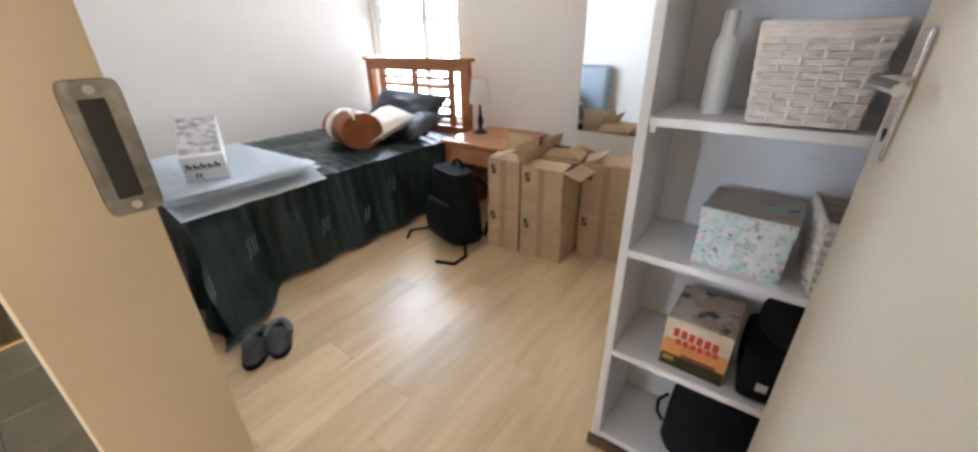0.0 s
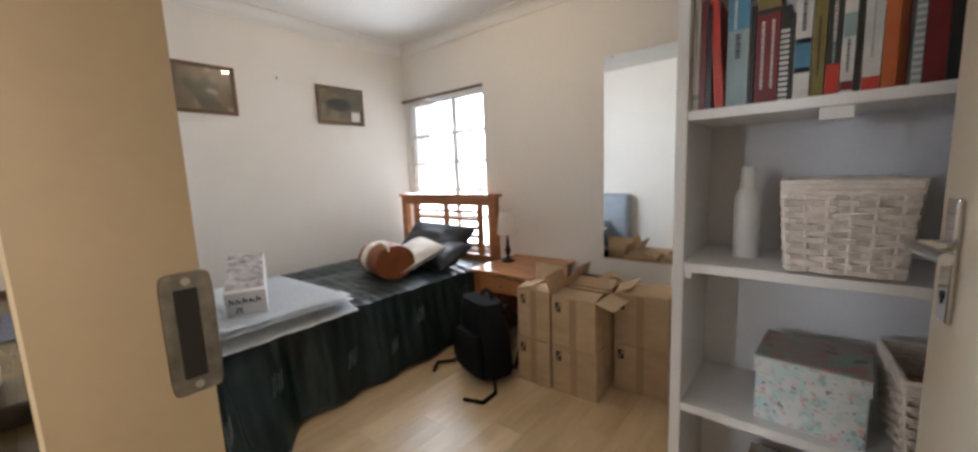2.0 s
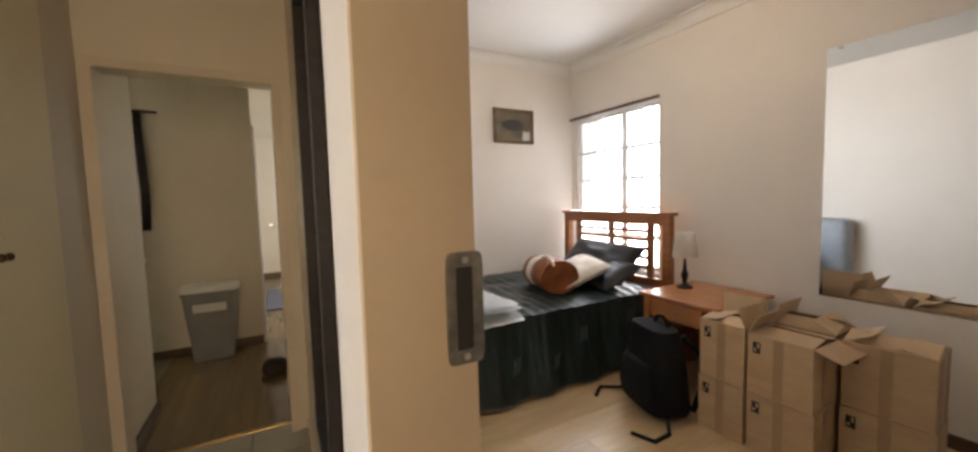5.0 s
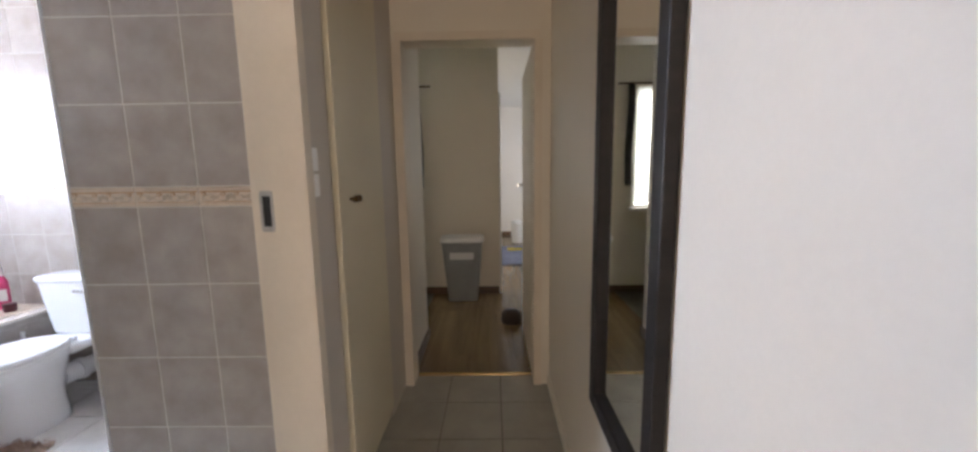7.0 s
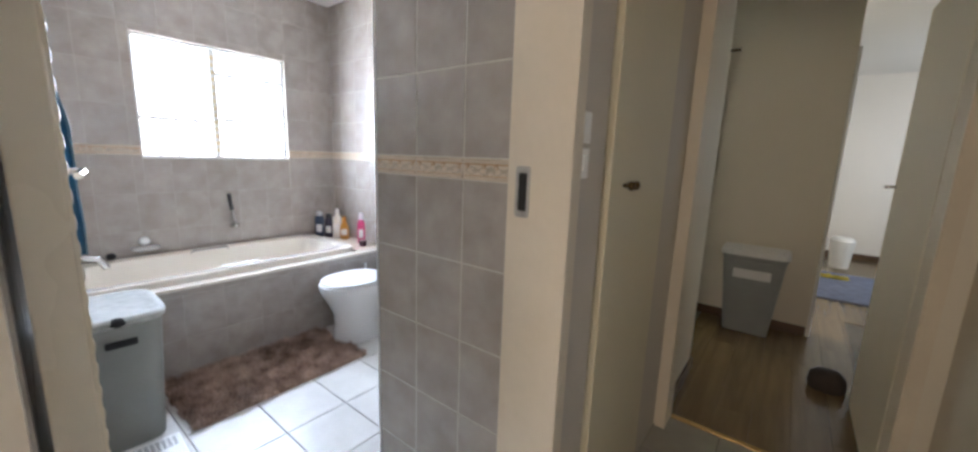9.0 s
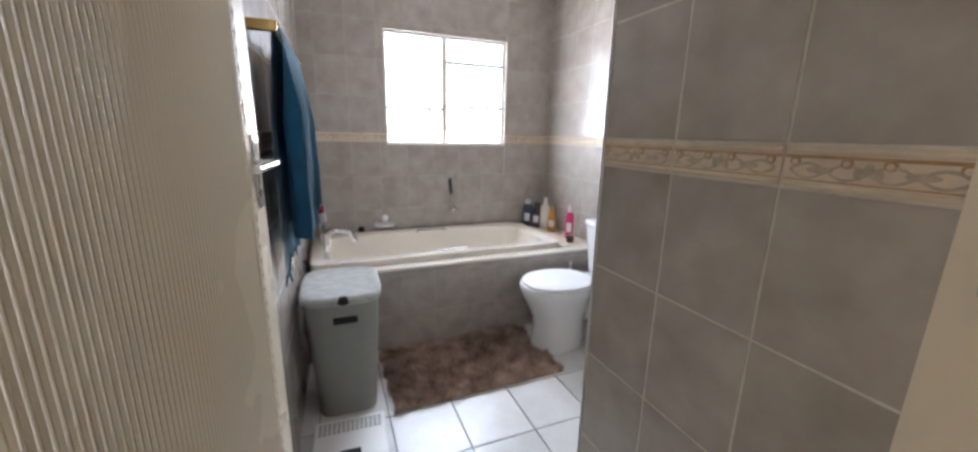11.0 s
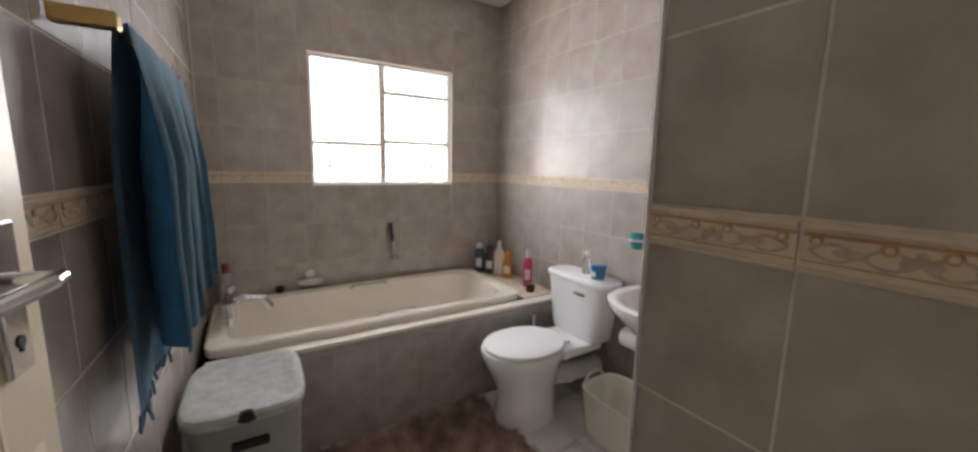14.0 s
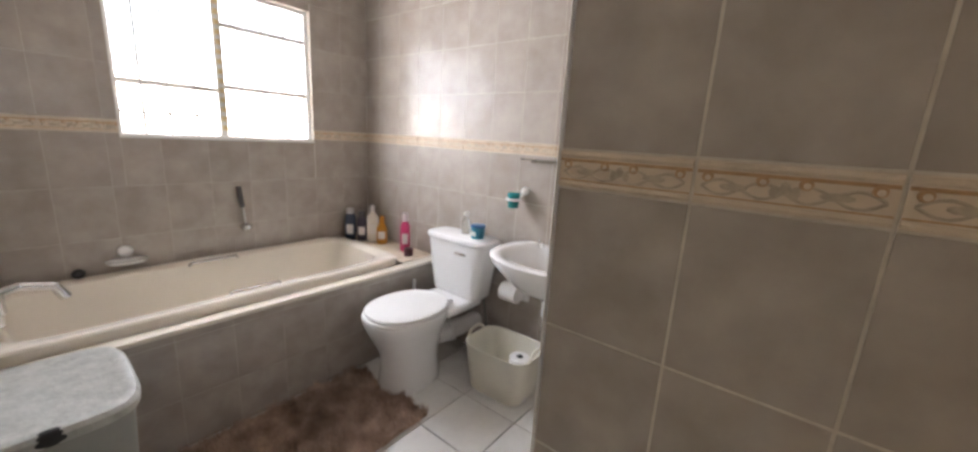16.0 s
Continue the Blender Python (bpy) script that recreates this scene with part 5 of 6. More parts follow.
# grey suitcase by the foot of the bed, seen in the mirror
suit = thing("suitcase", "tall grey-blue hard-shell suitcase standing by the wall", "suitcase", (-2.05, 0.325, 0.0), 0)
GREYBLUE = mat("suitcase_shell", (0.30, 0.36, 0.42), 0.4, vary=0.08, bump=0.15)
part("shell", boxed(-0.27, 0.25, -0.125, 0.115, 0.04, 1.02, bevel=0.05, seg=4), GREYBLUE, suit, smooth=True)
for x in (-0.22, 0.16):
    bm = bmesh.new()
    rod(bm, (x, -0.11, 0.025), (x, 0.11, 0.025), 0.025, 14)
    part("wheel", bm, BLACK, suit)

# slippers at the foot of the bed
GREYFELT = mat("grey_felt", (0.13, 0.13, 0.14), 0.9, vary=0.2, scale=20, bump=0.6)
for at, turn in (((-1.535, 0.58, 0.0), -40), ((-1.515, 0.672, 0.0), -28)):
    sl = thing("slipper", "grey felt slipper on the floor by the bed", "slipper", at, turn, group="pair of slippers")
    sl.scale = (1.1, 1.2, 1.25)
    bm = bmesh.new()
    loft(bm, [oval(0, 0, z, rx, ry, 24, 2.4) for z, rx, ry in ((0, 0.122, 0.044), (0.012, 0.127, 0.047), (0.02, 0.124, 0.045))])
    part("sole", bm, BLACKCLOTH, sl, smooth=True)
    bm = bmesh.new()
    rings = []
    for i in range(9):
        k = i / 8
        x = 0.01 + 0.105 * k
        hh, ww = 0.062 * (1 - k ** 2.6) + 0.018, 0.047 * (1 - k ** 3 * 0.75)
        rings.append([(x, ww * math.cos(a), 0.018 + max(0, hh - 0.018) * math.sin(a)) for a in [math.pi * j / 12 for j in range(13)]])
    loft(bm, rings, False, False)
    thicken(bm, 0.006)
    part("upper", bm, GREYFELT, sl, smooth=True)
    bm = bmesh.new()
    tube(bm, [(0.01 - 0.115 * math.sin(a), 0.043 * math.cos(a), 0.036) for a in [math.pi * i / 12 for i in range(13)]], 0.014, 8)
    part("heel_rim", bm, GREYFELT, sl, smooth=True)

# long mirror in the passage
pm = thing("passage_mirror", "long mirror in a black wooden frame on the passage wall", "mirror", (0, 0, 0))
MX0, MX1, MZ0, MZ1 = -1.36, -0.888, 0.58, 2.02
for r in ((MX0, MX0 + 0.05, MZ0, MZ1), (MX1 - 0.05, MX1, MZ0, MZ1), (MX0 + 0.05, MX1 - 0.05, MZ0, MZ0 + 0.05), (MX0 + 0.05, MX1 - 0.05, MZ1 - 0.05, MZ1)):
    part("frame_bar", boxed(r[0], r[1], 0.054, 0.084, r[2], r[3], bevel=0.004), BLACKWOOD, pm)
part("glass", boxed(MX0 + 0.05, MX1 - 0.05, 0.074, 0.080, MZ0 + 0.05, MZ1 - 0.05), MIRROR, pm)

# ---- the end room and beyond ----
bin1 = thing("laundry_bin", "tall grey plastic laundry bin with a white lid", "bin", (-4.135, -0.568, 0.0))


def taper(x0, x1, y0, y1, z0, z1, grow, power=6.0, n=36):
    bm = bmesh.new()
    cx, cy = (x0 + x1) / 2, (y0 + y1) / 2
    rings = []
    for i in range(7):
        k = i / 6
        rings.append(oval(cx, cy, z0 + (z1 - z0) * k, (x1 - x0) / 2 - grow * (1 - k), (y1 - y0) / 2 - grow * (1 - k), n, power))
    return loft(bm, rings)


part("body", taper(-0.145, 0.145, -0.205, 0.205, 0.0, 0.61, 0.055), PLASTICGREY, bin1, smooth=True)
part("rim", taper(-0.152, 0.152, -0.212, 0.212, 0.585, 0.612, 0.004), PLASTICGREY, bin1, smooth=True)
part("lid", taper(-0.155, 0.155, -0.216, 0.216, 0.613, 0.652, -0.006), PLASTICWHITE, bin1, "white lid", smooth=True)
for z0, z1, depth in ((0.53, 0.575, 0.150), (0.44, 0.51, 0.146), (0.37, 0.415, 0.140)):
    part("front_panel", boxed(depth - 0.018, depth, -0.12, 0.12, z0, z1, bevel=0.006), PLASTICGREY if z0 != 0.44 else PLASTICWHITE, bin1, "moulded front panel")
stop = thing("door_stop", "dark brown weighted door stop on the floor", "door stop", (-3.47, -0.10, 0.0))
bm = bmesh.new()
loft(bm, [oval(0, 0, z, r, r, 24, 2.6) for z, r in ((0, 0.08), (0.02, 0.09), (0.07, 0.085), (0.10, 0.06), (0.11, 0.02))])
part("body", bm, mat("brown_cloth", (0.06, 0.045, 0.035), 0.9, vary=0.2, bump=0.5), stop, smooth=True)
mat_blue = thing("bath_mat", "blue-grey mat on the far floor", "mat", (-6.2, 0.16, 0.0))
part("mat_body", boxed(-0.65, 0.65, -0.35, 0.35, 0.001, 0.02, bevel=0.006), mat("blue_mat", (0.16, 0.18, 0.27), 0.95, vary=0.2, scale=12, bump=0.8), mat_blue)
duster = thing("cloth", "small crumpled yellow cloth lying on the blue mat", "cloth", (-6.55, 0.10, 0.021))
bm = bmesh.new()
grid(bm, 14, 12, lambda u, v: (0.18 * (u - 0.5), 0.26 * (v - 0.5), 0.006 + 0.03 * abs(noise.noise((u * 4, v * 4, 7)))))
thicken(bm, 0.004)
part("fold", bm, mat("yellow_cloth", (0.62, 0.50, 0.06), 0.9, vary=0.15, scale=14, bump=0.3), duster, smooth=True)
bin2 = thing("waste_bin", "small white plastic waste bin on the far floor", "bin", (-7.35, 0.19, 0.0))
part("body", taper(-0.13, 0.13, -0.13, 0.13, 0.0, 0.36, 0.03, 2.0), PLASTICWHITE, bin2, smooth=True)
part("lid", taper(-0.10, 0.10, -0.10, 0.10, 0.361, 0.40, -0.03, 2.0), PLASTICWHITE, bin2, smooth=True)
structure("trim_end_room", boxes((-4.425, -4.295, -0.184, -0.165, 0.0, 2.10), bevel=0.003), WHITEPAINT, "white painted trim on the wall's end", "trim")


# ---- bathroom things ----
tub = thing("bathtub", "ivory built-in bathtub in a tiled surround", "bathtub", (0, 0, 0))
TX, TE, TF, TB = -2.285, -0.655, -3.05, -3.755
TUBZ = 0.553
bm = bmesh.new()
cx, cy, rx, ry = (TX + TE) / 2, (TF + TB) / 2, (TE - TX) / 2, (TF - TB) / 2
rings = [oval(cx, cy, TUBZ - 0.045, rx, ry, 64, 14), oval(cx, cy, TUBZ - 0.008, rx, ry, 64, 14), oval(cx, cy, TUBZ, rx - 0.008, ry - 0.008, 64, 14),
         oval(cx, cy, TUBZ, rx - 0.055, ry - 0.05, 64, 7), oval(cx, cy, TUBZ - 0.012, rx - 0.075, ry - 0.066, 64, 6), oval(cx, cy, TUBZ - 0.10, rx - 0.10, ry - 0.085, 64, 5),
         oval(cx + 0.02, cy, TUBZ - 0.30, rx - 0.18, ry - 0.12, 64, 4), oval(cx + 0.04, cy, TUBZ - 0.385, rx - 0.25, ry - 0.17, 64, 3.5), oval(cx + 0.04, cy, TUBZ - 0.39, rx - 0.4, ry - 0.26, 64, 3)]
loft(bm, rings, True, False)
part("shell", bm, TUB, tub, "glossy ivory acrylic shell", smooth=True)
for y, z in ((TB + 0.055, TUBZ - 0.004), (TF - 0.062, TUBZ - 0.012)):
    bm = bmesh.new()
    s = 1 if y < cy else -1
    tube(bm, [(-1.62, y + 0.0 * s, z - 0.02), (-1.60, y + 0.025 * s, z + 0.004), (-1.40, y + 0.025 * s, z + 0.004), (-1.38, y, z - 0.02)], 0.009, 8)
    part("grab_handle", bm, CHROME, tub, smooth=True)
surround = structure("bath_surround", boxes((-2.541, -0.655, -3.04, -2.99, 0.0, 0.492), (-2.541, TX - 0.001, -3.781, -3.04, 0.0, 0.510)), GROUT, "grey tiled bath surround", "bath surround")
structure("bath_edging", boxes((-2.541, -0.66, -3.045, -2.976, 0.493, 0.512), bevel=0.004), TUB, "ivory edging strip along the bath", "trim")
structure("bath_ledge_top", boxes((-2.541, TX - 0.001, -3.78, -3.046, 0.511, 0.519), bevel=0.002), BORDER, "tan tiled ledge at the end of the bath", "ledge")

taps = thing("bath_mixer", "chrome bath mixer tap with two handles", "tap", (-0.745, -3.42, TUBZ), 180)
bm = bmesh.new()
for y in (-0.075, 0.075):
    cyl(bm, 0, y, 0.0, 0.05, 0.014, n=16)
rod(bm, (0, -0.1, 0.06), (0, 0.1, 0.06), 0.02, 16)
part("body", bm, CHROME, taps, smooth=True)
bm = bmesh.new()
tube(bm, [(0, 0, 0.06), (0.05, 0, 0.075), (0.11, 0, 0.06), (0.13, 0, 0.02)], 0.013, 12)
part("spout", bm, CHROME, taps, smooth=True)
for y in (-0.115, 0.115):
    bm = bmesh.new()
    cyl(bm, 0, y, 0.045, 0.095, 0.022, 0.018, n=12)
    part("handle", bm, CHROME, taps, smooth=True)
taps.scale = (1.35, 1.35, 1.35)

plug = thing("bath_plug", "black rubber bath plug on the rim", "plug", (-0.985, -3.735, TUBZ))
bm = bmesh.new()
ball(bm, 0, 0, 0.022, 0.024, 0.024, 0.022)
part("plug", bm, BLACK, plug, smooth=True)

soap = thing("soap_dish", "ceramic soap dish on the wall above the bath", "soap dish", (-1.155, -3.782, 0.60))
bm = bmesh.new()
loft(bm, [oval(0, 0.045, z, rx, ry, 24, 2.6) for z, rx, ry in ((-0.014, 0.045, 0.03), (-0.004, 0.072, 0.046), (0.006, 0.078, 0.05), (0.004, 0.066, 0.04), (-0.004, 0.05, 0.03))])
part("dish", bm, CERAMIC, soap, smooth=True)
bm = bmesh.new()
ball(bm, 0, 0.032, 0.048, 0.03, 0.02, 0.028)
part("knob", bm, CERAMIC, soap, smooth=True)

shower = thing("hand_shower", "chrome hand shower hanging on its wall hook", "hand shower", (-1.685, -3.782, 0.70))
bm = bmesh.new()
tube(bm, [(0.016, 0.03, 0.235), (0.012, 0.035, 0.17), (0.004, 0.035, 0.115)], 0.014, 12)
part("handle", bm, mat("dark_chrome", (0.12, 0.12, 0.12), 0.25, 0.8, vary=0.2, bump=0.05), shower, smooth=True)
bm = bmesh.new()
rod(bm, (0.004, 0.035, 0.118), (-0.004, 0.04, 0.02), 0.008, 10)
part("stem", bm, CHROME, shower, smooth=True)
bm = bmesh.new()
loft(bm, [oval(-0.004, 0.045, z, r, r, 24) for z, r in ((-0.018, 0.024), (-0.008, 0.032), (0.010, 0.030), (0.022, 0.012))])
part("cup", bm, CHROME, shower, smooth=True)
bm = bmesh.new()
rod(bm, (-0.004, 0.0, 0.0), (-0.004, 0.03, 0.0), 0.011, 12)
part("bracket", bm, CHROME, shower)


def bottle_thing(label, at, profile, colour, cap, cap_z, squash=0.7, turn=0, rough=0.3):
    ob = thing("toiletry_bottle", label, "bottle", at, turn, group="bottles on the bath ledge")
    bm = bmesh.new()
    profile = [(r * 1.2, z * 1.2) for r, z in profile]
    cap_z *= 1.2
    loft(bm, [oval(0, 0, z, r, r * squash, 24, 2.6) for r, z in profile])
    part("body", bm, mat("bottle_plastic", colour, rough, vary=0.06, bump=0.03), ob, smooth=True)
    r = profile[-1][0]
    bm = bmesh.new()
    loft(bm, [oval(0, 0, z, rr, rr, 18) for rr, z in ((r * 1.02, profile[-1][1] + 0.0005), (r, cap_z - 0.004), (r * 0.8, cap_z))])
    part("cap", bm, mat("cap_plastic", cap, rough, vary=0.05, bump=0.03), ob, smooth=True)
    part("paper_label", boxed(-profile[1][0] * 0.6, profile[1][0] * 0.6, profile[1][0] * squash - 0.0005, profile[1][0] * squash + 0.0008, profile[-1][1] * 0.25, profile[-1][1] * 0.6), WHITECARD, ob)
    return ob


LZ = 0.519
bottle_thing("dark blue shampoo bottle on the bath ledge", (-2.345, -3.70, LZ), ((0.028, 0), (0.032, 0.01), (0.032, 0.14), (0.02, 0.16)), (0.03, 0.05, 0.09), (0.6, 0.6, 0.6), 0.19, turn=-40)
bottle_thing("black and white toiletry bottle on the bath ledge", (-2.40, -3.64, LZ), ((0.028, 0), (0.03, 0.01), (0.03, 0.12), (0.02, 0.14)), (0.04, 0.03, 0.05), (0.05, 0.05, 0.05), 0.175, turn=-40)
bottle_thing("white lotion bottle on the bath ledge", (-2.445, -3.575, LZ), ((0.03, 0), (0.034, 0.012), (0.034, 0.14), (0.012, 0.175)), (0.70, 0.66, 0.58), (0.75, 0.73, 0.7), 0.215, turn=-40)
bottle_thing("amber yellow bottle on the bath ledge", (-2.45, -3.475, LZ), ((0.026, 0), (0.032, 0.01), (0.03, 0.09), (0.014, 0.125)), (0.50, 0.22, 0.02), (0.5, 0.2, 0.02), 0.165, turn=-40)
bottle_thing("pink bottle with a white cap on the bath ledge", (-2.455, -3.232, LZ), ((0.022, 0), (0.026, 0.01), (0.026, 0.14), (0.014, 0.168)), (0.50, 0.03, 0.13), (0.7, 0.65, 0.65), 0.213, turn=-40)
dk = thing("small_jar", "small dark jar beside the pink bottle", "jar", (-2.40, -3.13, LZ))
bm = bmesh.new()
cyl(bm, 0, 0, 0, 0.05, 0.028, 0.03, bevel=0.004)
part("body", bm, mat("dark_wine_plastic", (0.07, 0.015, 0.02), 0.35, bump=0.05), dk, smooth=True)
bottle_thing("clear pink shampoo bottle at the tap end", (-0.725, -3.70, TUBZ), ((0.024, 0), (0.028, 0.01), (0.026, 0.12), (0.014, 0.14)), (0.42, 0.36, 0.36), (0.25, 0.02, 0.05), 0.185)

# toilet
wc = thing("toilet", "white ceramic close-coupled toilet with the lid down", "toilet", (-2.06, -2.70, 0.0))
bm = bmesh.new()
rings = []
for z, x0, x1, ry in ((0.0, -0.17, 0.180, 0.120), (0.02, -0.17, 0.180, 0.122), (0.12, -0.16, 0.165, 0.112), (0.20, -0.16, 0.170, 0.118), (0.27, -0.17, 0.205, 0.142), (0.33, -0.18, 0.235, 0.165), (0.375, -0.19, 0.252, 0.18), (0.392, -0.19, 0.25, 0.178)):
    rings.append(oval((x0 + x1) / 2, 0, z, (x1 - x0) / 2, ry, 40, 2.35))
loft(bm, rings)
part("bowl", bm, CERAMIC, wc, smooth=True)
part("rear_deck", boxed(-0.40, -0.12, -0.15, 0.15, 0.345, 0.392, bevel=0.018, seg=3), CERAMIC, wc, smooth=True)
bm = bmesh.new()
loft(bm, [oval(0.03, 0, z, rx, ry, 44, 2.2) for z, rx, ry in ((0.394, 0.222, 0.18), (0.40, 0.228, 0.186), (0.41, 0.224, 0.183), (0.413, 0.215, 0.175))])
part("seat", bm, PLASTICWHITE, wc, smooth=True)
bm = bmesh.new()
loft(bm, [oval(0.025, 0, z, rx, ry, 44, 2.2) for z, rx, ry in ((0.4140, 0.204, 0.164), (0.4165, 0.205, 0.165), (0.4185, 0.220, 0.179), (0.424, 0.222, 0.181), (0.432, 0.216, 0.176), (0.438, 0.19, 0.155), (0.440, 0.12, 0.10))])
part("lid", bm, PLASTICWHITE, wc, smooth=True)
for y in (-0.07, 0.07):
    bm = bmesh.new()
    rod(bm, (-0.205, y - 0.02, 0.408), (-0.205, y + 0.02, 0.408), 0.011, 12)
    part("lid_hinge", bm, PLASTICWHITE, wc, smooth=True)
bm = bmesh.new()
loft(bm, [oval(-0.385 + k, 0.0, z, rx, ry, 40, 5) for z, rx, ry, k in ((0.393, 0.075, 0.165, 0), (0.40, 0.082, 0.172, 0), (0.55, 0.088, 0.195, 0.004), (0.705, 0.092, 0.215, 0.006))])
tank = part("cistern", bm, CERAMIC, wc, smooth=True)
bm = bmesh.new()
loft(bm, [oval(-0.379, 0, z, rx, ry, 40, 5) for z, rx, ry in ((0.7055, 0.096, 0.222), (0.712, 0.101, 0.228), (0.728, 0.101, 0.228), (0.737, 0.094, 0.22), (0.741, 0.06, 0.15))])
part("cistern_lid", bm, CERAMIC, wc, smooth=True)
part("flush_lever", boxed(-0.287, -0.275, 0.03, 0.11, 0.648, 0.664, bevel=0.004), CHROME, tank, "chrome flush lever")
bm = bmesh.new()
rod(bm, (-0.16, 0.02, 0.20), (-0.34, 0.045, 0.20), 0.052, 20)
rod(bm, (-0.24, 0.03, 0.20), (-0.27, 0.035, 0.20), 0.062, 20)
rod(bm, (-0.34, 0.045, 0.20), (-0.475, 0.05, 0.20), 0.048, 20)
part("waste_pipe", bm, PLASTICWHITE, wc, "white waste connector", smooth=True)
bm = bmesh.new()
tube(bm, [(-0.475, 0.17, 0.17), (-0.44, 0.17, 0.17), (-0.43, 0.16, 0.25), (-0.42, 0.14, 0.39)], 0.008, 8)
cyl(bm, -0.44, 0.17, 0.15, 0.19, 0.016, n=12)
part("inlet_pipe", bm, mat("dull_metal", (0.2, 0.19, 0.18), 0.4, 0.9, bump=0.1), wc, smooth=True)

air = thing("air_freshener", "blue plastic tub on the cistern", "tub", (-2.43, -2.585, 0.7415))
bm = bmesh.new()
cyl(bm, 0, 0, 0, 0.062, 0.036, 0.04, bevel=0.003)
part("body", bm, mat("teal_plastic", (0.01, 0.19, 0.28), 0.3, vary=0.1, bump=0.03), air, smooth=True)
bm = bmesh.new()
cyl(bm, 0, 0, 0.0625, 0.075, 0.043, n=24, bevel=0.003)
part("lid", bm, mat("navy_plastic", (0.01, 0.09, 0.24), 0.3, bump=0.03), air, smooth=True)
part("band", boxed(0.037, 0.0415, -0.016, 0.016, 0.018, 0.042), WHITECARD, air)
spray = thing("spray_bottle", "clear plastic bottle on the cistern", "bottle", (-2.46, -2.70, 0.7415))
bm = bmesh.new()
loft(bm, [oval(0, 0, z, r, r, 20) for r, z in ((0.024, 0), (0.026, 0.006), (0.026, 0.07), (0.012, 0.09), (0.012, 0.105))])
part("body", bm, glass("clear_plastic", 0.1), spray, smooth=True)
bm = bmesh.new()
cyl(bm, 0, 0, 0.1055, 0.125, 0.014, n=16, bevel=0.002)
part("cap", bm, PLASTICWHITE, spray, smooth=True)

# basin
basin = thing("washbasin", "small white ceramic wall-hung washbasin", "washbasin", (-2.541, -2.08, 0.0))
bm = bmesh.new()
rings = []
for z, rx, ry in ((0.58, 0.10, 0.10), (0.62, 0.16, 0.17), (0.69, 0.22, 0.245), (0.735, 0.255, 0.285), (0.76, 0.262, 0.292), (0.765, 0.255, 0.285), (0.762, 0.215, 0.235), (0.74, 0.19, 0.21), (0.66, 0.12, 0.13), (0.64, 0.04, 0.04)):
    rings.append([(max(0.002, p[0]), p[1], p[2]) for p in oval(0.17, 0, z, rx, ry, 44, 2.3)])
loft(bm, rings)
part("bowl", bm, CERAMIC, basin, smooth=True)
bm = bmesh.new()
cyl(bm, 0.06, 0, 0.763, 0.80, 0.016, n=14)
tube(bm, [(0.06, 0, 0.80), (0.10, 0, 0.825), (0.15, 0, 0.81)], 0.011, 10)
part("tap", bm, CHROME, basin, smooth=True)
bm = bmesh.new()
cyl(bm, 0.06, -0.13, 0.763, 0.795, 0.015, n=14, bevel=0.003)
part("tap", bm, CHROME, basin, smooth=True)
bm = bmesh.new()
tube(bm, [(0.15, -0.02, 0.60), (0.15, -0.02, 0.46), (0.11, -0.02, 0.42), (0.03, -0.02, 0.42)], 0.02, 12)
part("trap", bm, PLASTICWHITE, basin, smooth=True)
bm = bmesh.new()
rod(bm, (0.02, -0.06, 0.0), (0.02, -0.06, 0.6), 0.011, 10)
part("supply_pipe", bm, PLASTICWHITE, basin, smooth=True)

# holders on the west wall
holder = thing("toilet_roll_holder", "white toilet roll in a wall holder", "toilet roll", (-2.541, -2.37, 0.47))
part("back_plate", boxed(0.0, 0.008, -0.07, 0.08, -0.05, 0.08, bevel=0.003), PLASTICWHITE, holder)
bm = bmesh.new()
rod(bm, (0.06, -0.055, 0.0), (0.06, 0.05, 0.0), 0.05, 28)
part("roll", bm, mat("tissue", (0.78, 0.77, 0.75), 0.9, vary=0.04, bump=0.3), holder, smooth=True)
bm = bmesh.new()
rod(bm, (0.06, -0.056, 0.0), (0.06, -0.0555, 0.0), 0.018, 16)
part("core", bm, CARD, holder)
tumbler = thing("tumbler_holder", "teal tumbler in a white wall holder", "tumbler", (-2.541, -2.40, 0.98))
bm = bmesh.new()
cyl(bm, 0.055, 0, -0.045, 0.035, 0.027, 0.032, bevel=0.003)
part("tumbler", bm, mat("teal_tumbler", (0.01, 0.22, 0.22), 0.25, vary=0.08, bump=0.02), tumbler, smooth=True)
bm = bmesh.new()
pts = [(0.055 + 0.036 * math.cos(a), 0.036 * math.sin(a), 0.0) for a in [2 * math.pi * i / 16 for i in range(17)]]
tube(bm, pts, 0.006, 8)
rod(bm, (0.02, 0.0, 0.0), (0.0, 0.03, 0.03), 0.008, 8)
part("ring", bm, CERAMIC, tumbler, smooth=True)
bm = bmesh.new()
ball(bm, 0.018, 0.045, 0.045, 0.022)
part("knob", bm, CERAMIC, tumbler, smooth=True)
glass_shelf = thing("glass_shelf", "narrow glass shelf on the bathroom wall", "shelf", (-2.541, -2.12, 1.19))
part("pane", boxed(0.0, 0.11, -0.22, 0.22, 0.0, 0.006, bevel=0.001), glass("shelf_glass", 0.02), glass_shelf)
for y in (-0.19, 0.19):
    part("bracket", boxed(0.0, 0.04, y - 0.008, y + 0.008, -0.012, -0.0005), CHROME, glass_shelf)

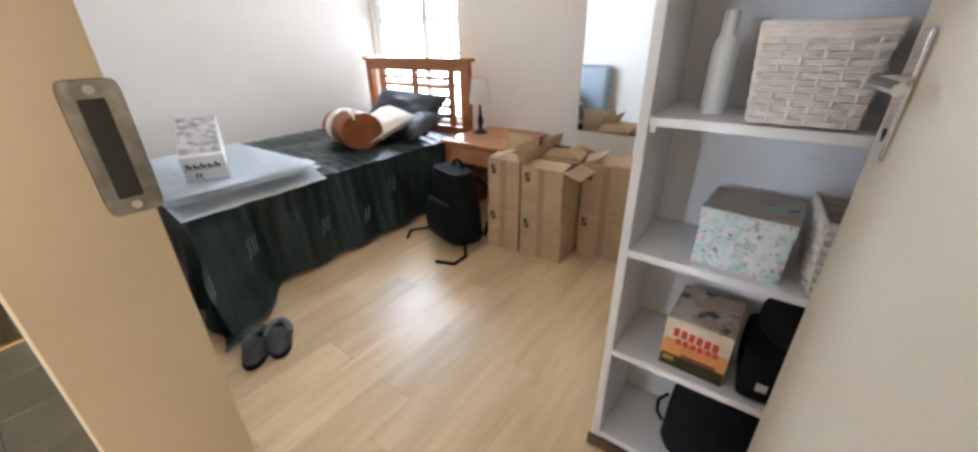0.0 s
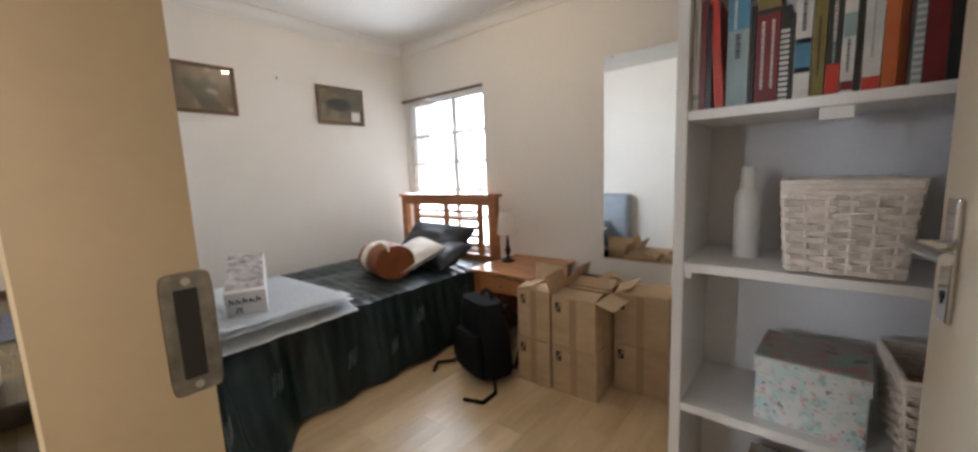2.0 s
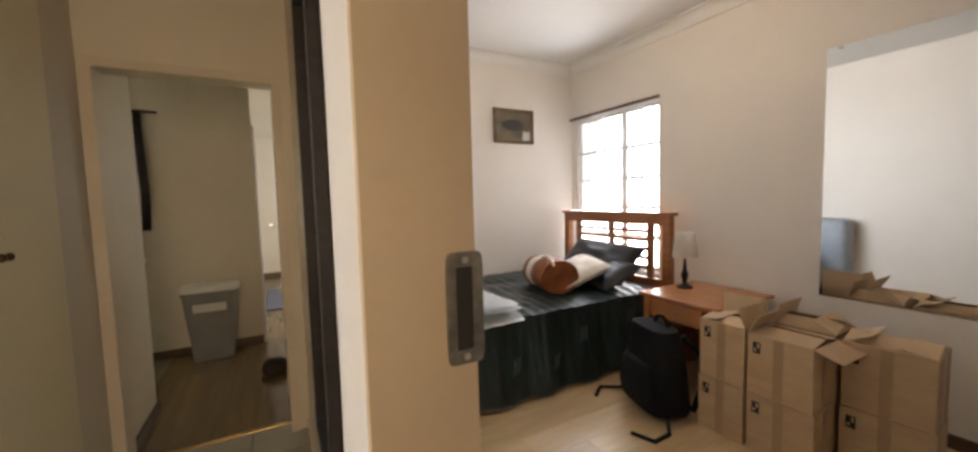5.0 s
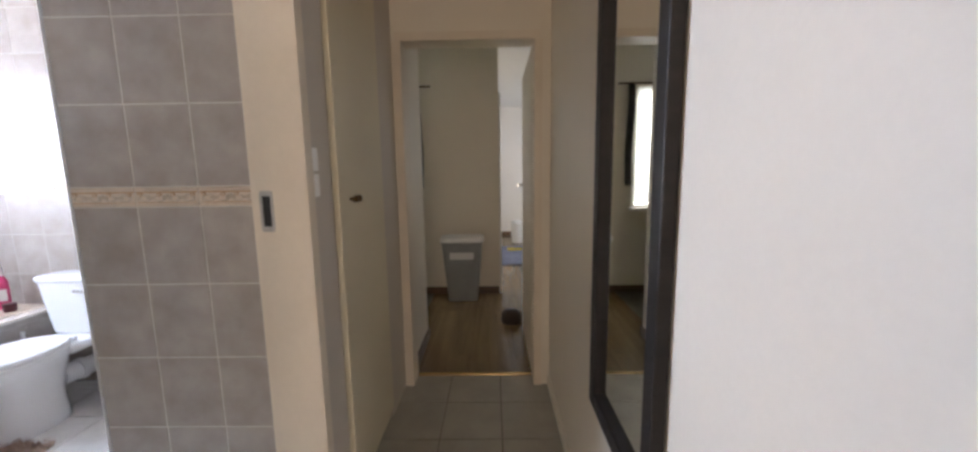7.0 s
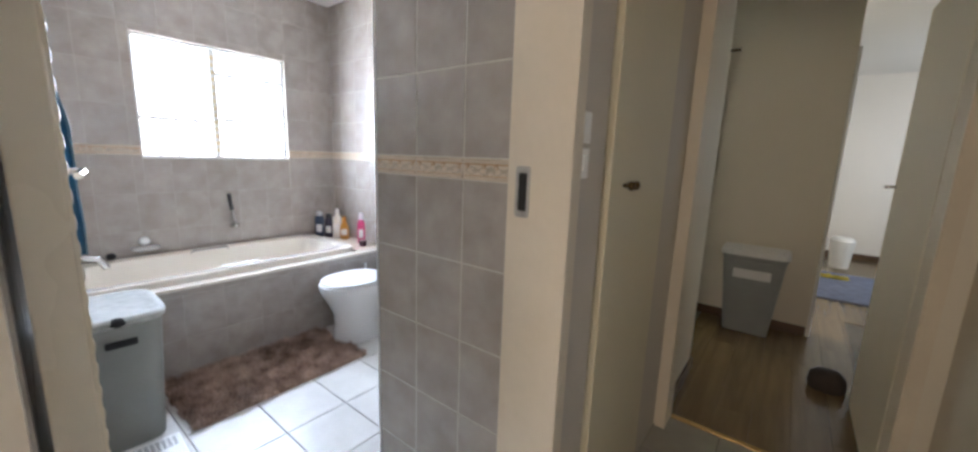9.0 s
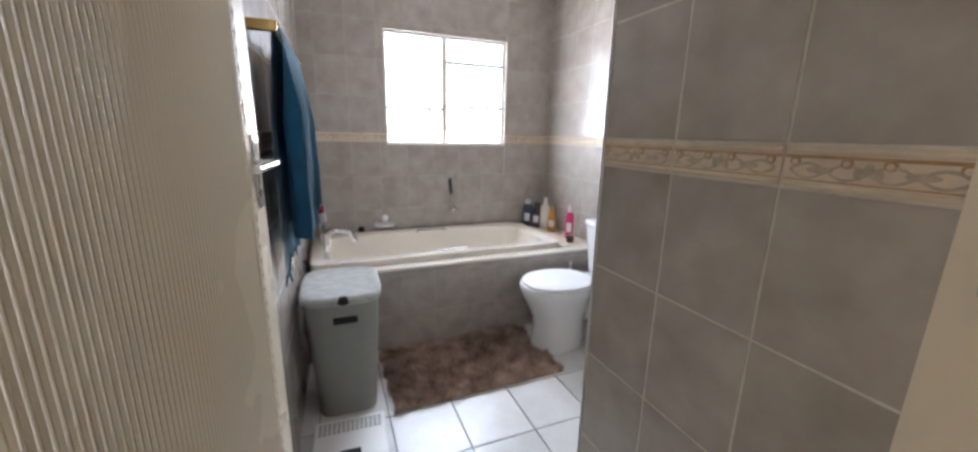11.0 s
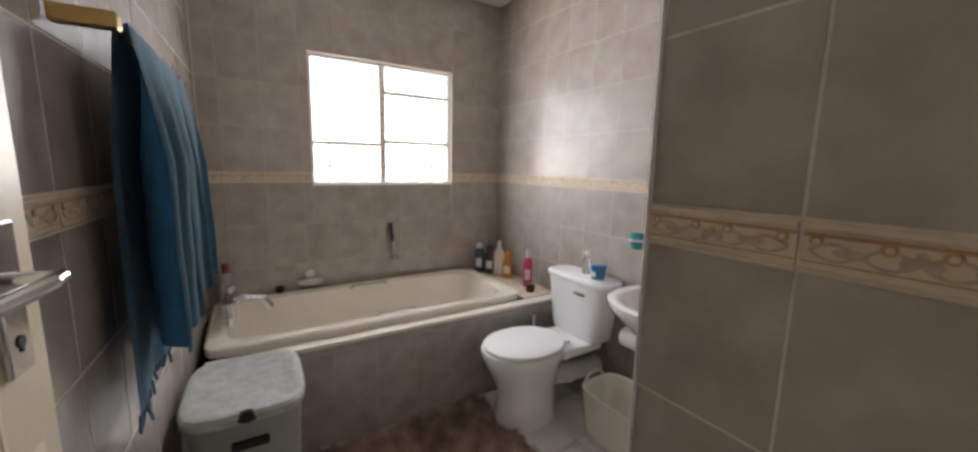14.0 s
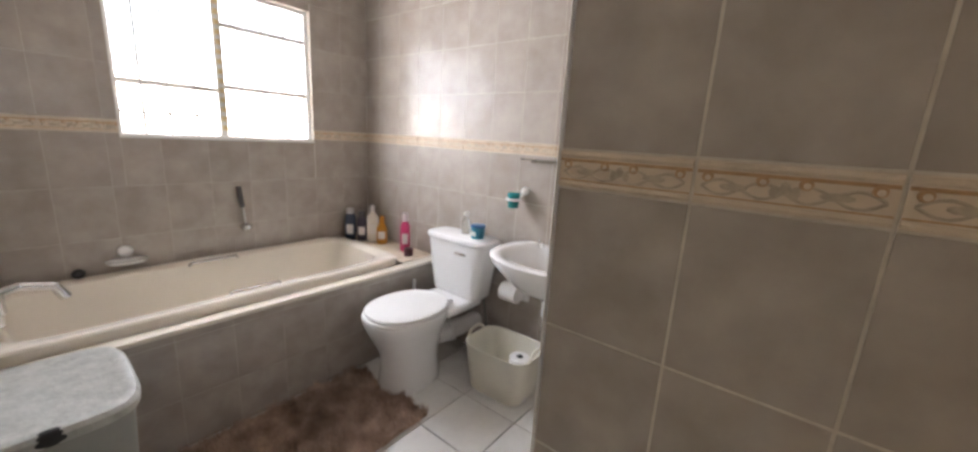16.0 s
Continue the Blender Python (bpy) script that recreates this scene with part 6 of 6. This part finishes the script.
# flexible tub with a spare roll
CREAMPL = mat("cream_plastic", (0.78, 0.75, 0.64), 0.35, vary=0.04, bump=0.08)
ft = thing("storage_tub", "cream flexible plastic tub on the floor", "tub", (-2.337, -2.288, 0.0), 2)
bm = bmesh.new()
rings = [oval(0, 0, z, rx, ry, 40, 4) for z, rx, ry in ((0.0, 0.11, 0.155), (0.008, 0.115, 0.16), (0.12, 0.128, 0.175), (0.25, 0.14, 0.19), (0.254, 0.143, 0.193), (0.25, 0.134, 0.184), (0.12, 0.122, 0.169), (0.012, 0.109, 0.154))]
loft(bm, rings)
part("body", bm, CREAMPL, ft, smooth=True)
for s in (-1, 1):
    bm = bmesh.new()
    tube(bm, [(0.065 * math.cos(a), s * (0.186 + 0.004), 0.25 + 0.04 * math.sin(a)) for a in [math.pi * i / 10 for i in range(11)]], 0.008, 8)
    part("handle", bm, CREAMPL, ft, smooth=True)
roll = thing("toilet_roll", "spare white toilet roll in the tub", "toilet roll", (-2.305, -2.172, 0.0125))
bm = bmesh.new()
cyl(bm, 0, 0, 0.08, 0.23, 0.05, n=28, bevel=0.004)
part("roll", bm, mat("tissue_roll", (0.80, 0.79, 0.77), 0.9, vary=0.04, bump=0.3), roll, smooth=True)
bm = bmesh.new()
cyl(bm, 0, 0, 0.2, 0.2312, 0.018, n=16)
part("core", bm, BLACK, roll)
bm = bmesh.new()
cyl(bm, 0, 0, 0.0, 0.0795, 0.049, n=28)
part("roll", bm, mat("tissue_roll_low", (0.80, 0.79, 0.77), 0.9, vary=0.04, bump=0.3), roll, smooth=True)

brush = thing("toilet_brush", "white toilet brush standing behind the toilet", "toilet brush", (-2.30, -2.955, 0.0))
bm = bmesh.new()
cyl(bm, 0, 0, 0, 0.12, 0.045, 0.04, bevel=0.004)
part("pot", bm, PLASTICWHITE, brush, smooth=True)
bm = bmesh.new()
cyl(bm, 0, 0, 0.12, 0.43, 0.009, n=10)
part("stick", bm, PLASTICWHITE, brush, smooth=True)

# laundry basket
lb = thing("laundry_basket", "grey-green plastic laundry basket with a white lid", "laundry basket", (-0.815, -2.655, 0.0), -1.5)
LBODY = mat("laundry_plastic", (0.25, 0.255, 0.225), 0.45, vary=0.06, bump=0.1)
part("body", taper(-0.155, 0.165, -0.185, 0.205, 0.0, 0.555, 0.03, 5.0, 48), LBODY, lb, smooth=True)
bm = bmesh.new()
loft(bm, [oval(0.005, 0.01, z, rx, ry, 48, 4.5) for z, rx, ry in ((0.556, 0.166, 0.20), (0.562, 0.172, 0.208), (0.582, 0.174, 0.21), (0.592, 0.166, 0.202), (0.594, 0.15, 0.185), (0.590, 0.14, 0.175))])
part("lid", bm, mat("lid_plastic", (0.38, 0.38, 0.345), 0.4, vary=0.16, scale=24, bump=0.5, fine=80), lb, "white textured lid", smooth=True)
part("hand_slot", boxed(-0.055, 0.045, 0.2005, 0.2125, 0.47, 0.50, bevel=0.005), BLACK, lb, "dark hand slot")
bm = bmesh.new()
ball(bm, 0.0, 0.205, 0.575, 0.04, 0.018, 0.02)
part("lid_catch", bm, BLACK, lb, "dark lid notch", smooth=True)

# scale
sc = thing("bathroom_scale", "flat white bathroom scale on the floor", "scale", (-0.80, -2.27, 0.0), -3)
part("plate", boxed(-0.145, 0.145, -0.135, 0.12, 0.012, 0.04, bevel=0.008, seg=3), PLASTICWHITE, sc)
bm = bmesh.new()
for i in range(14):
    for j in range(4):
        box(bm, -0.125 + i * 0.0185, -0.113 + i * 0.0185, -0.11 + j * 0.018, -0.099 + j * 0.018, 0.0395, 0.0415)
part("grip_mat", bm, PLASTICGREY, sc, "grey ribbed grip")
part("display", boxed(-0.04, 0.04, 0.06, 0.10, 0.0395, 0.042, bevel=0.001), BLACK, sc)
for x in (-0.11, 0.11):
    for y in (-0.1, 0.09):
        bm = bmesh.new()
        cyl(bm, x, y, 0, 0.0125, 0.014, n=12)
        part("foot", bm, BLACK, sc)

# towel and rail
rail = thing("towel_rail", "brass towel rail on the tiled wall", "towel rail", (-0.601, -2.10, 1.555), -1.85)
part("post", boxed(-0.085, 0.0, -0.014, 0.014, -0.014, 0.014, bevel=0.003), BRASS, rail)
part("post", boxed(-0.085, 0.0, -0.674, -0.646, -0.014, 0.014, bevel=0.003), BRASS, rail)
bm = bmesh.new()
rod(bm, (-0.072, -0.646, 0.0), (-0.072, -0.014, 0.0), 0.008, 12)
part("bar", bm, BRASS, rail)


def towel_point(u, v):
    """A towel folded over the rail: v goes up the back, over the bar and down the front, longer at its near end."""
    y = -0.035 - 0.63 * u
    length, back = 0.655 - 0.03 * u + 0.012 * math.sin(u * 7), 0.745 - 0.05 * u
    s = v * (length + back)
    ridge = abs(math.sin(u * 10.4 + 0.9))
    y -= 0.022 * math.sin(u * 20.8 + 1.2)
    wave = 0.022 - (0.066 - 0.020 * u) * ridge ** 1.1 + 0.008 * math.sin(u * 44 + 2 + 3 * v) + 0.007 * noise.noise((u * 14, v * 9, 2))
    if s < back:
        z = s - back
        x = -0.062 + (0.036 - 0.016 * abs(math.sin(u * 7.1 + 1))) * min(1, -z * 4)
        y -= 0.05 * z * (0.5 - u) * 0.6
    else:
        d = s - back
        z = 0.012 * math.cos(min(d, 0.03) / 0.03 * math.pi / 2) - max(0.0, d - 0.015)
        x = -0.082 - (0.004 + 0.015 * u * min(1.0, d / 0.5)) * min(1, d * 8) + wave * min(1, d * 4)
        y += 0.05 * d * (0.5 - u) * -0.6
    return (x, y, z + 0.002)


bm = bmesh.new()
grid(bm, 140, 70, towel_point)
thicken(bm, 0.006)
towel = thing("bath_towel", "teal bath towel with a fringe hanging over the rail", "towel", (-0.601, -2.10, 1.560), -1.85)
part("cloth", bm, TEAL, towel, smooth=True)
rng = random.Random(5)
for i in range(26):
    u = i / 25
    p = Vector(towel_point(u, 0.0))
    bm = bmesh.new()
    rod(bm, p, p + Vector((rng.uniform(-0.008, 0.008), rng.uniform(-0.006, 0.006), -rng.uniform(0.02, 0.04))), 0.0035, 5)
    part("tassel", bm, TEAL, towel)

# shag rug
rug = thing("bath_rug", "brown shaggy bath rug on the tiled floor", "rug", (-1.46, -2.68, 0.0), 1)
part("backing", boxed(-0.46, 0.46, -0.275, 0.275, 0.001, 0.012, bevel=0.004), RUG, rug)
verts, faces = [], []
for i in range(26000):
    x, y = rng.uniform(-0.47, 0.47), rng.uniform(-0.285, 0.285)
    if abs(x) > 0.465 - 0.012 * math.sin(y * 40) or abs(y) > 0.28 - 0.01 * math.sin(x * 37):
        continue
    a, l = rng.uniform(0, 6.283), rng.uniform(0.012, 0.038)
    clump = noise.noise((x * 16, y * 16, 0)) * 2.6
    dx, dy = 0.014 * math.cos(a) + 0.012 * math.cos(clump * 3), 0.014 * math.sin(a) + 0.012 * math.sin(clump * 3)
    w = 0.0022
    k = len(verts)
    verts += [(x - w * math.sin(a), y + w * math.cos(a), 0.008), (x + w * math.sin(a), y - w * math.cos(a), 0.008), (x + dx, y + dy, 0.010 + l)]
    faces.append((k, k + 1, k + 2))
me = bpy.data.meshes.new("shag")
me.from_pydata(verts, [], faces)
PILE = mat("rug_pile", (0.16, 0.092, 0.06), 0.9, vary=0.4, scale=11, bump=0.0, fine=30, second=(0.62, 0.45, 0.34), sheen=0.2)
me.materials.append(PILE)
pile = tagged(new("shag", me), "brown and tan shaggy pile", kind="stuff")
pile.parent = rug


# ---- planks and tiles ----
CACHE = {}


def slab(w, h, t, edge, material, key):
    """A thin piece lying in its own x-y plane, with its front edges bevelled. Alike pieces share one mesh."""
    k = (round(w, 4), round(h, 4), key)
    if k not in CACHE:
        a, b, c, d = w / 2, h / 2, w / 2 - edge, h / 2 - edge
        v = [(-a, -b, 0), (a, -b, 0), (a, b, 0), (-a, b, 0), (-a, -b, t - edge), (a, -b, t - edge), (a, b, t - edge), (-a, b, t - edge), (-c, -d, t), (c, -d, t), (c, d, t), (-c, d, t)]
        f = [(8, 9, 10, 11)] + [(i, (i + 1) % 4, 4 + (i + 1) % 4, 4 + i) for i in range(4)] + [(4 + i, 4 + (i + 1) % 4, 8 + (i + 1) % 4, 8 + i) for i in range(4)]
        me = bpy.data.meshes.new(key)
        me.from_pydata(v, [], f)
        me.materials.append(material)
        CACHE[k] = me
    return CACHE[k]


def lay(name, me, parent, m):
    ob = new(name, me)
    ob.parent = parent
    ob.matrix_basis = m
    return ob


def floor_grid(parent, x0, x1, y0, y1, ox, oy, px, py, material, name, gap=0.004):
    xs = sorted({x0, x1} | {ox + i * px for i in range(-60, 60) if x0 + 0.01 < ox + i * px < x1 - 0.01})
    ys = sorted({y0, y1} | {oy + i * py for i in range(-60, 60) if y0 + 0.01 < oy + i * py < y1 - 0.01})
    for a, b in zip(xs, xs[1:]):
        for c, d in zip(ys, ys[1:]):
            me = slab(b - a - gap, d - c - gap, 0.008, 0.0015, material, name)
            lay(name, me, parent, Matrix.Translation(((a + b) / 2, (c + d) / 2, -0.008)))


floor_grid(FLOOR_PASSAGE, -2.578, 1.7, -0.87, 0.085, -2.578, -0.214, 0.31, 0.31, PASSTILE, "tile", 0.006)
floor_grid(FLOOR_BATHROOM, -2.54, -0.60, -2.99, -0.872, -1.27, -2.082, 0.2965, 0.314, FLOORTILE, "tile", 0.005)

# laminate planks, laid in staggered rows
def planks(parent, x0, x1, y0, y1, along, width, length, material, seed):
    r = random.Random(seed)
    across0, across1 = (y0, y1) if along == "x" else (x0, x1)
    run0, run1 = (x0, x1) if along == "x" else (y0, y1)
    c = across0
    while c < across1 - 0.01:
        d = min(c + width, across1)
        s = run0 - r.uniform(0, length)
        while s < run1:
            e = s + length
            a, b = max(s, run0), min(e, run1)
            if b - a > 0.02:
                w, h = ((b - a), (d - c)) if along == "x" else ((d - c), (b - a))
                me = slab(w - 0.0008, h - 0.0008, 0.008, 0.0005, material, "plank")
                pos = ((a + b) / 2, (c + d) / 2) if along == "x" else ((c + d) / 2, (a + b) / 2)
                lay("plank", me, parent, Matrix.Translation((*pos, -0.008)))
            s = e
        c = d


planks(FLOOR_BEDROOM, -3.40, 1.0, 0.132, 2.98, "y", 0.19, 1.28, LAMINATE, 3)
planks(FLOOR_END_ROOM, -4.9, -2.582, -0.9, 0.085, "x", 0.16, 1.28, DARKLAM, 4)
planks(FLOOR_END_ROOM, -8.2, -4.9, -0.9, 1.0, "x", 0.16, 1.28, DARKLAM, 5)
tagged(part("threshold_strip", boxed(-2.595, -2.565, -0.744, -0.012, -0.002, 0.006, bevel=0.002), BRASS), "metal threshold strip between tiles and laminate", "threshold strip", kind="structure")
tagged(part("threshold_strip_bedroom", boxed(BX0 + 0.035, BX1 - 0.035, 0.10, 0.16, -0.007, 0.005, bevel=0.002), BRASS), "metal threshold strip in the bedroom doorway", "threshold strip", kind="structure")
tagged(part("threshold_bathroom", boxed(TX0 + 0.035, TX1 - 0.035, -0.94, -0.874, -0.007, 0.003, bevel=0.002), FLOORTILE), "tile threshold in the bathroom doorway", "threshold strip", kind="structure")

WALLTILE.node_tree.nodes["Principled BSDF"].inputs["Coat Roughness"].default_value = 0.2
TILT = random.Random(11)

# wall tiles: rows of 200 by 250 mm, with a border course
ROWS_Z = [0.0, 0.21, 0.46, 0.71, 0.96, 1.21, 1.272, 1.522, 1.772, 2.022, 2.272, 2.5]


def paint(bm, index):
    """Gives the faces added since the last call one of the tile's glazes."""
    for f in bm.faces:
        if not f.tag:
            f.material_index, f.tag = index, True


def border_mesh(w):
    k = ("border", round(w, 4))
    if k in CACHE:
        return CACHE[k]
    bm = bmesh.new()
    h = 0.058
    box(bm, -w / 2, w / 2, -h / 2, h / 2, -0.004, 0.0022)
    for y, r in ((h / 2 - 0.006, 0.0042), (-h / 2 + 0.005, 0.0034)):
        rod(bm, (-w / 2 + 0.001, y, 0.0018), (w / 2 - 0.001, y, 0.0018), r, 8)
    paint(bm, 0)
    n = 22
    for s in (-1, 1):
        pts = [Vector((-w / 2 + 0.008 + (w - 0.016) * i / n, 0.010 * s * math.sin(i / n * 4 * math.pi) - 0.004, 0.0022)) for i in range(n + 1)]
        for a, b in zip(pts, pts[1:]):
            rod(bm, a, b, 0.0019, 5)
    for x in (-w * 0.27, w * 0.25):
        ball(bm, x, -0.003, 0.0020, w * 0.085, 0.0055, 0.0022, 10, 6)
    for x, s in ((-w * 0.05, 1), (w * 0.05, -1), (0, 0)):
        ball(bm, x, -0.004 + 0.006 * (s == 0), 0.0020, 0.006, 0.009, 0.003, 8, 6)
    paint(bm, 1)
    rod(bm, (-w / 2 + 0.001, h / 2 - 0.0145, 0.0012), (w / 2 - 0.001, h / 2 - 0.0145, 0.0012), 0.0026, 8)
    rod(bm, (-w / 2 + 0.001, -h / 2 + 0.0115, 0.0014), (w / 2 - 0.001, -h / 2 + 0.0115, 0.0014), 0.0014, 8)
    for x in (-w * 0.43, -w * 0.12, w * 0.10, w * 0.42):
        bmesh.ops.create_cone(bm, cap_ends=True, segments=12, radius1=0.0078, radius2=0.006, depth=0.004, matrix=Matrix.Translation((x, 0.008, 0.0030)))
    paint(bm, 2)
    for x in (-w * 0.43, -w * 0.12, w * 0.10, w * 0.42):
        ball(bm, x + 0.0008, 0.007, 0.0044, 0.0043, 0.0043, 0.0022, 10, 6)
    paint(bm, 0)
    me = bpy.data.meshes.new("border_tile")
    bm.to_mesh(me)
    bm.free()
    for mm in (BORDER, BORDERGREY, BORDERTAN):
        me.materials.append(mm)
    CACHE[k] = me
    return me


def minus(rect, hole):
    """What is left of an upright rectangle (u0, u1, z0, z1) outside a hole."""
    u0, u1, z0, z1 = rect
    if not hole or u1 <= hole[0] or u0 >= hole[1] or z1 <= hole[2] or z0 >= hole[3]:
        return [rect]
    out = []
    if u0 < hole[0]:
        out.append((u0, hole[0], z0, z1))
    if u1 > hole[1]:
        out.append((hole[1], u1, z0, z1))
    a, b = max(u0, hole[0]), min(u1, hole[1])
    if z0 < hole[2]:
        out.append((a, b, z0, hole[2]))
    if z1 > hole[3]:
        out.append((a, b, hole[3], z1))
    return [r for r in out if r[1] - r[0] > 0.012 and r[3] - r[2] > 0.012]


def tile_wall(parent, base, u_axis, out, u0, u1, start, z0=0.0, z1=BATH_C, hole=None, border=True, gap=0.0044, pitch=0.2):
    """Tiles a wall's face. base: a point of the face at u = 0; u_axis and out: unit vectors along and out of it."""
    u_axis, out = Vector(u_axis), Vector(out)
    up = Vector((0, 0, 1))
    if u_axis.cross(up).dot(out) < 0:
        flip = -1
    else:
        flip = 1
    us = sorted({u0, u1} | {start + i * pitch for i in range(-40, 40) if u0 + 0.006 < start + i * pitch < u1 - 0.006})
    zs = [z for z in ROWS_Z if z0 < z < z1]
    zs = [z0] + zs + [z1]
    rot = Matrix((u_axis * flip, up, out)).transposed().to_4x4()
    for c, d in zip(zs, zs[1:]):
        is_border = border and abs(c - 1.21) < 1e-6 and abs(d - 1.272) < 1e-6
        for a, b in zip(us, us[1:]):
            for r in minus((a, b, c, d), hole):
                p = Vector(base) + u_axis * (r[0] + r[1]) / 2 + up * (r[2] + r[3]) / 2
                w, h = r[1] - r[0] - gap, r[3] - r[2] - gap
                if is_border and h > 0.05:
                    lay("border_tile", border_mesh(w), parent, Matrix.Translation(p) @ rot)
                else:
                    lay("tile", slab(w, h, 0.0008, 0.0005, WALLTILE, "wall_tile"), parent, Matrix.Translation(p) @ rot @ pose(0, 0, 0, TILT.uniform(-0.16, 0.16), TILT.uniform(-0.2, 0.2)))


tile_wall(CLOSET, (-1.4055, 0, 0), (0, 1, 0), (1, 0, 0), -1.565, -0.9455, -1.36)
tile_wall(CLOSET, (0, -1.5615, 0), (1, 0, 0), (0, -1, 0), -2.55, -1.403, -1.60, gap=0.0026)
tile_wall(SOUTH, (0, -3.7855, 0), (1, 0, 0), (0, 1, 0), -2.55, -0.655, -2.35, z0=0.5, hole=(VX0, VX1, VZ0, VZ1), gap=0.0012)
tile_wall(WEST, (-2.5455, 0, 0), (0, 1, 0), (1, 0, 0), -3.782, -1.565, -3.62, gap=0.0026)
tile_wall(EAST, (0, 0, 0), (0, 1, 0), (-1, 0, 0), -2.835, -0.022, -2.7)
tile_wall(surround, (0, -2.99, 0), (1, 0, 0), (0, 1, 0), -2.541, -0.66, -2.35, z0=0.0, z1=0.492, border=False, gap=0.0012)
structure("tile_edge_trim", boxes((-1.412, -1.3995, -1.568, -1.5655, 0.0, BATH_C)), WHITEPAINT, "thin pale tile edge trim", "trim")
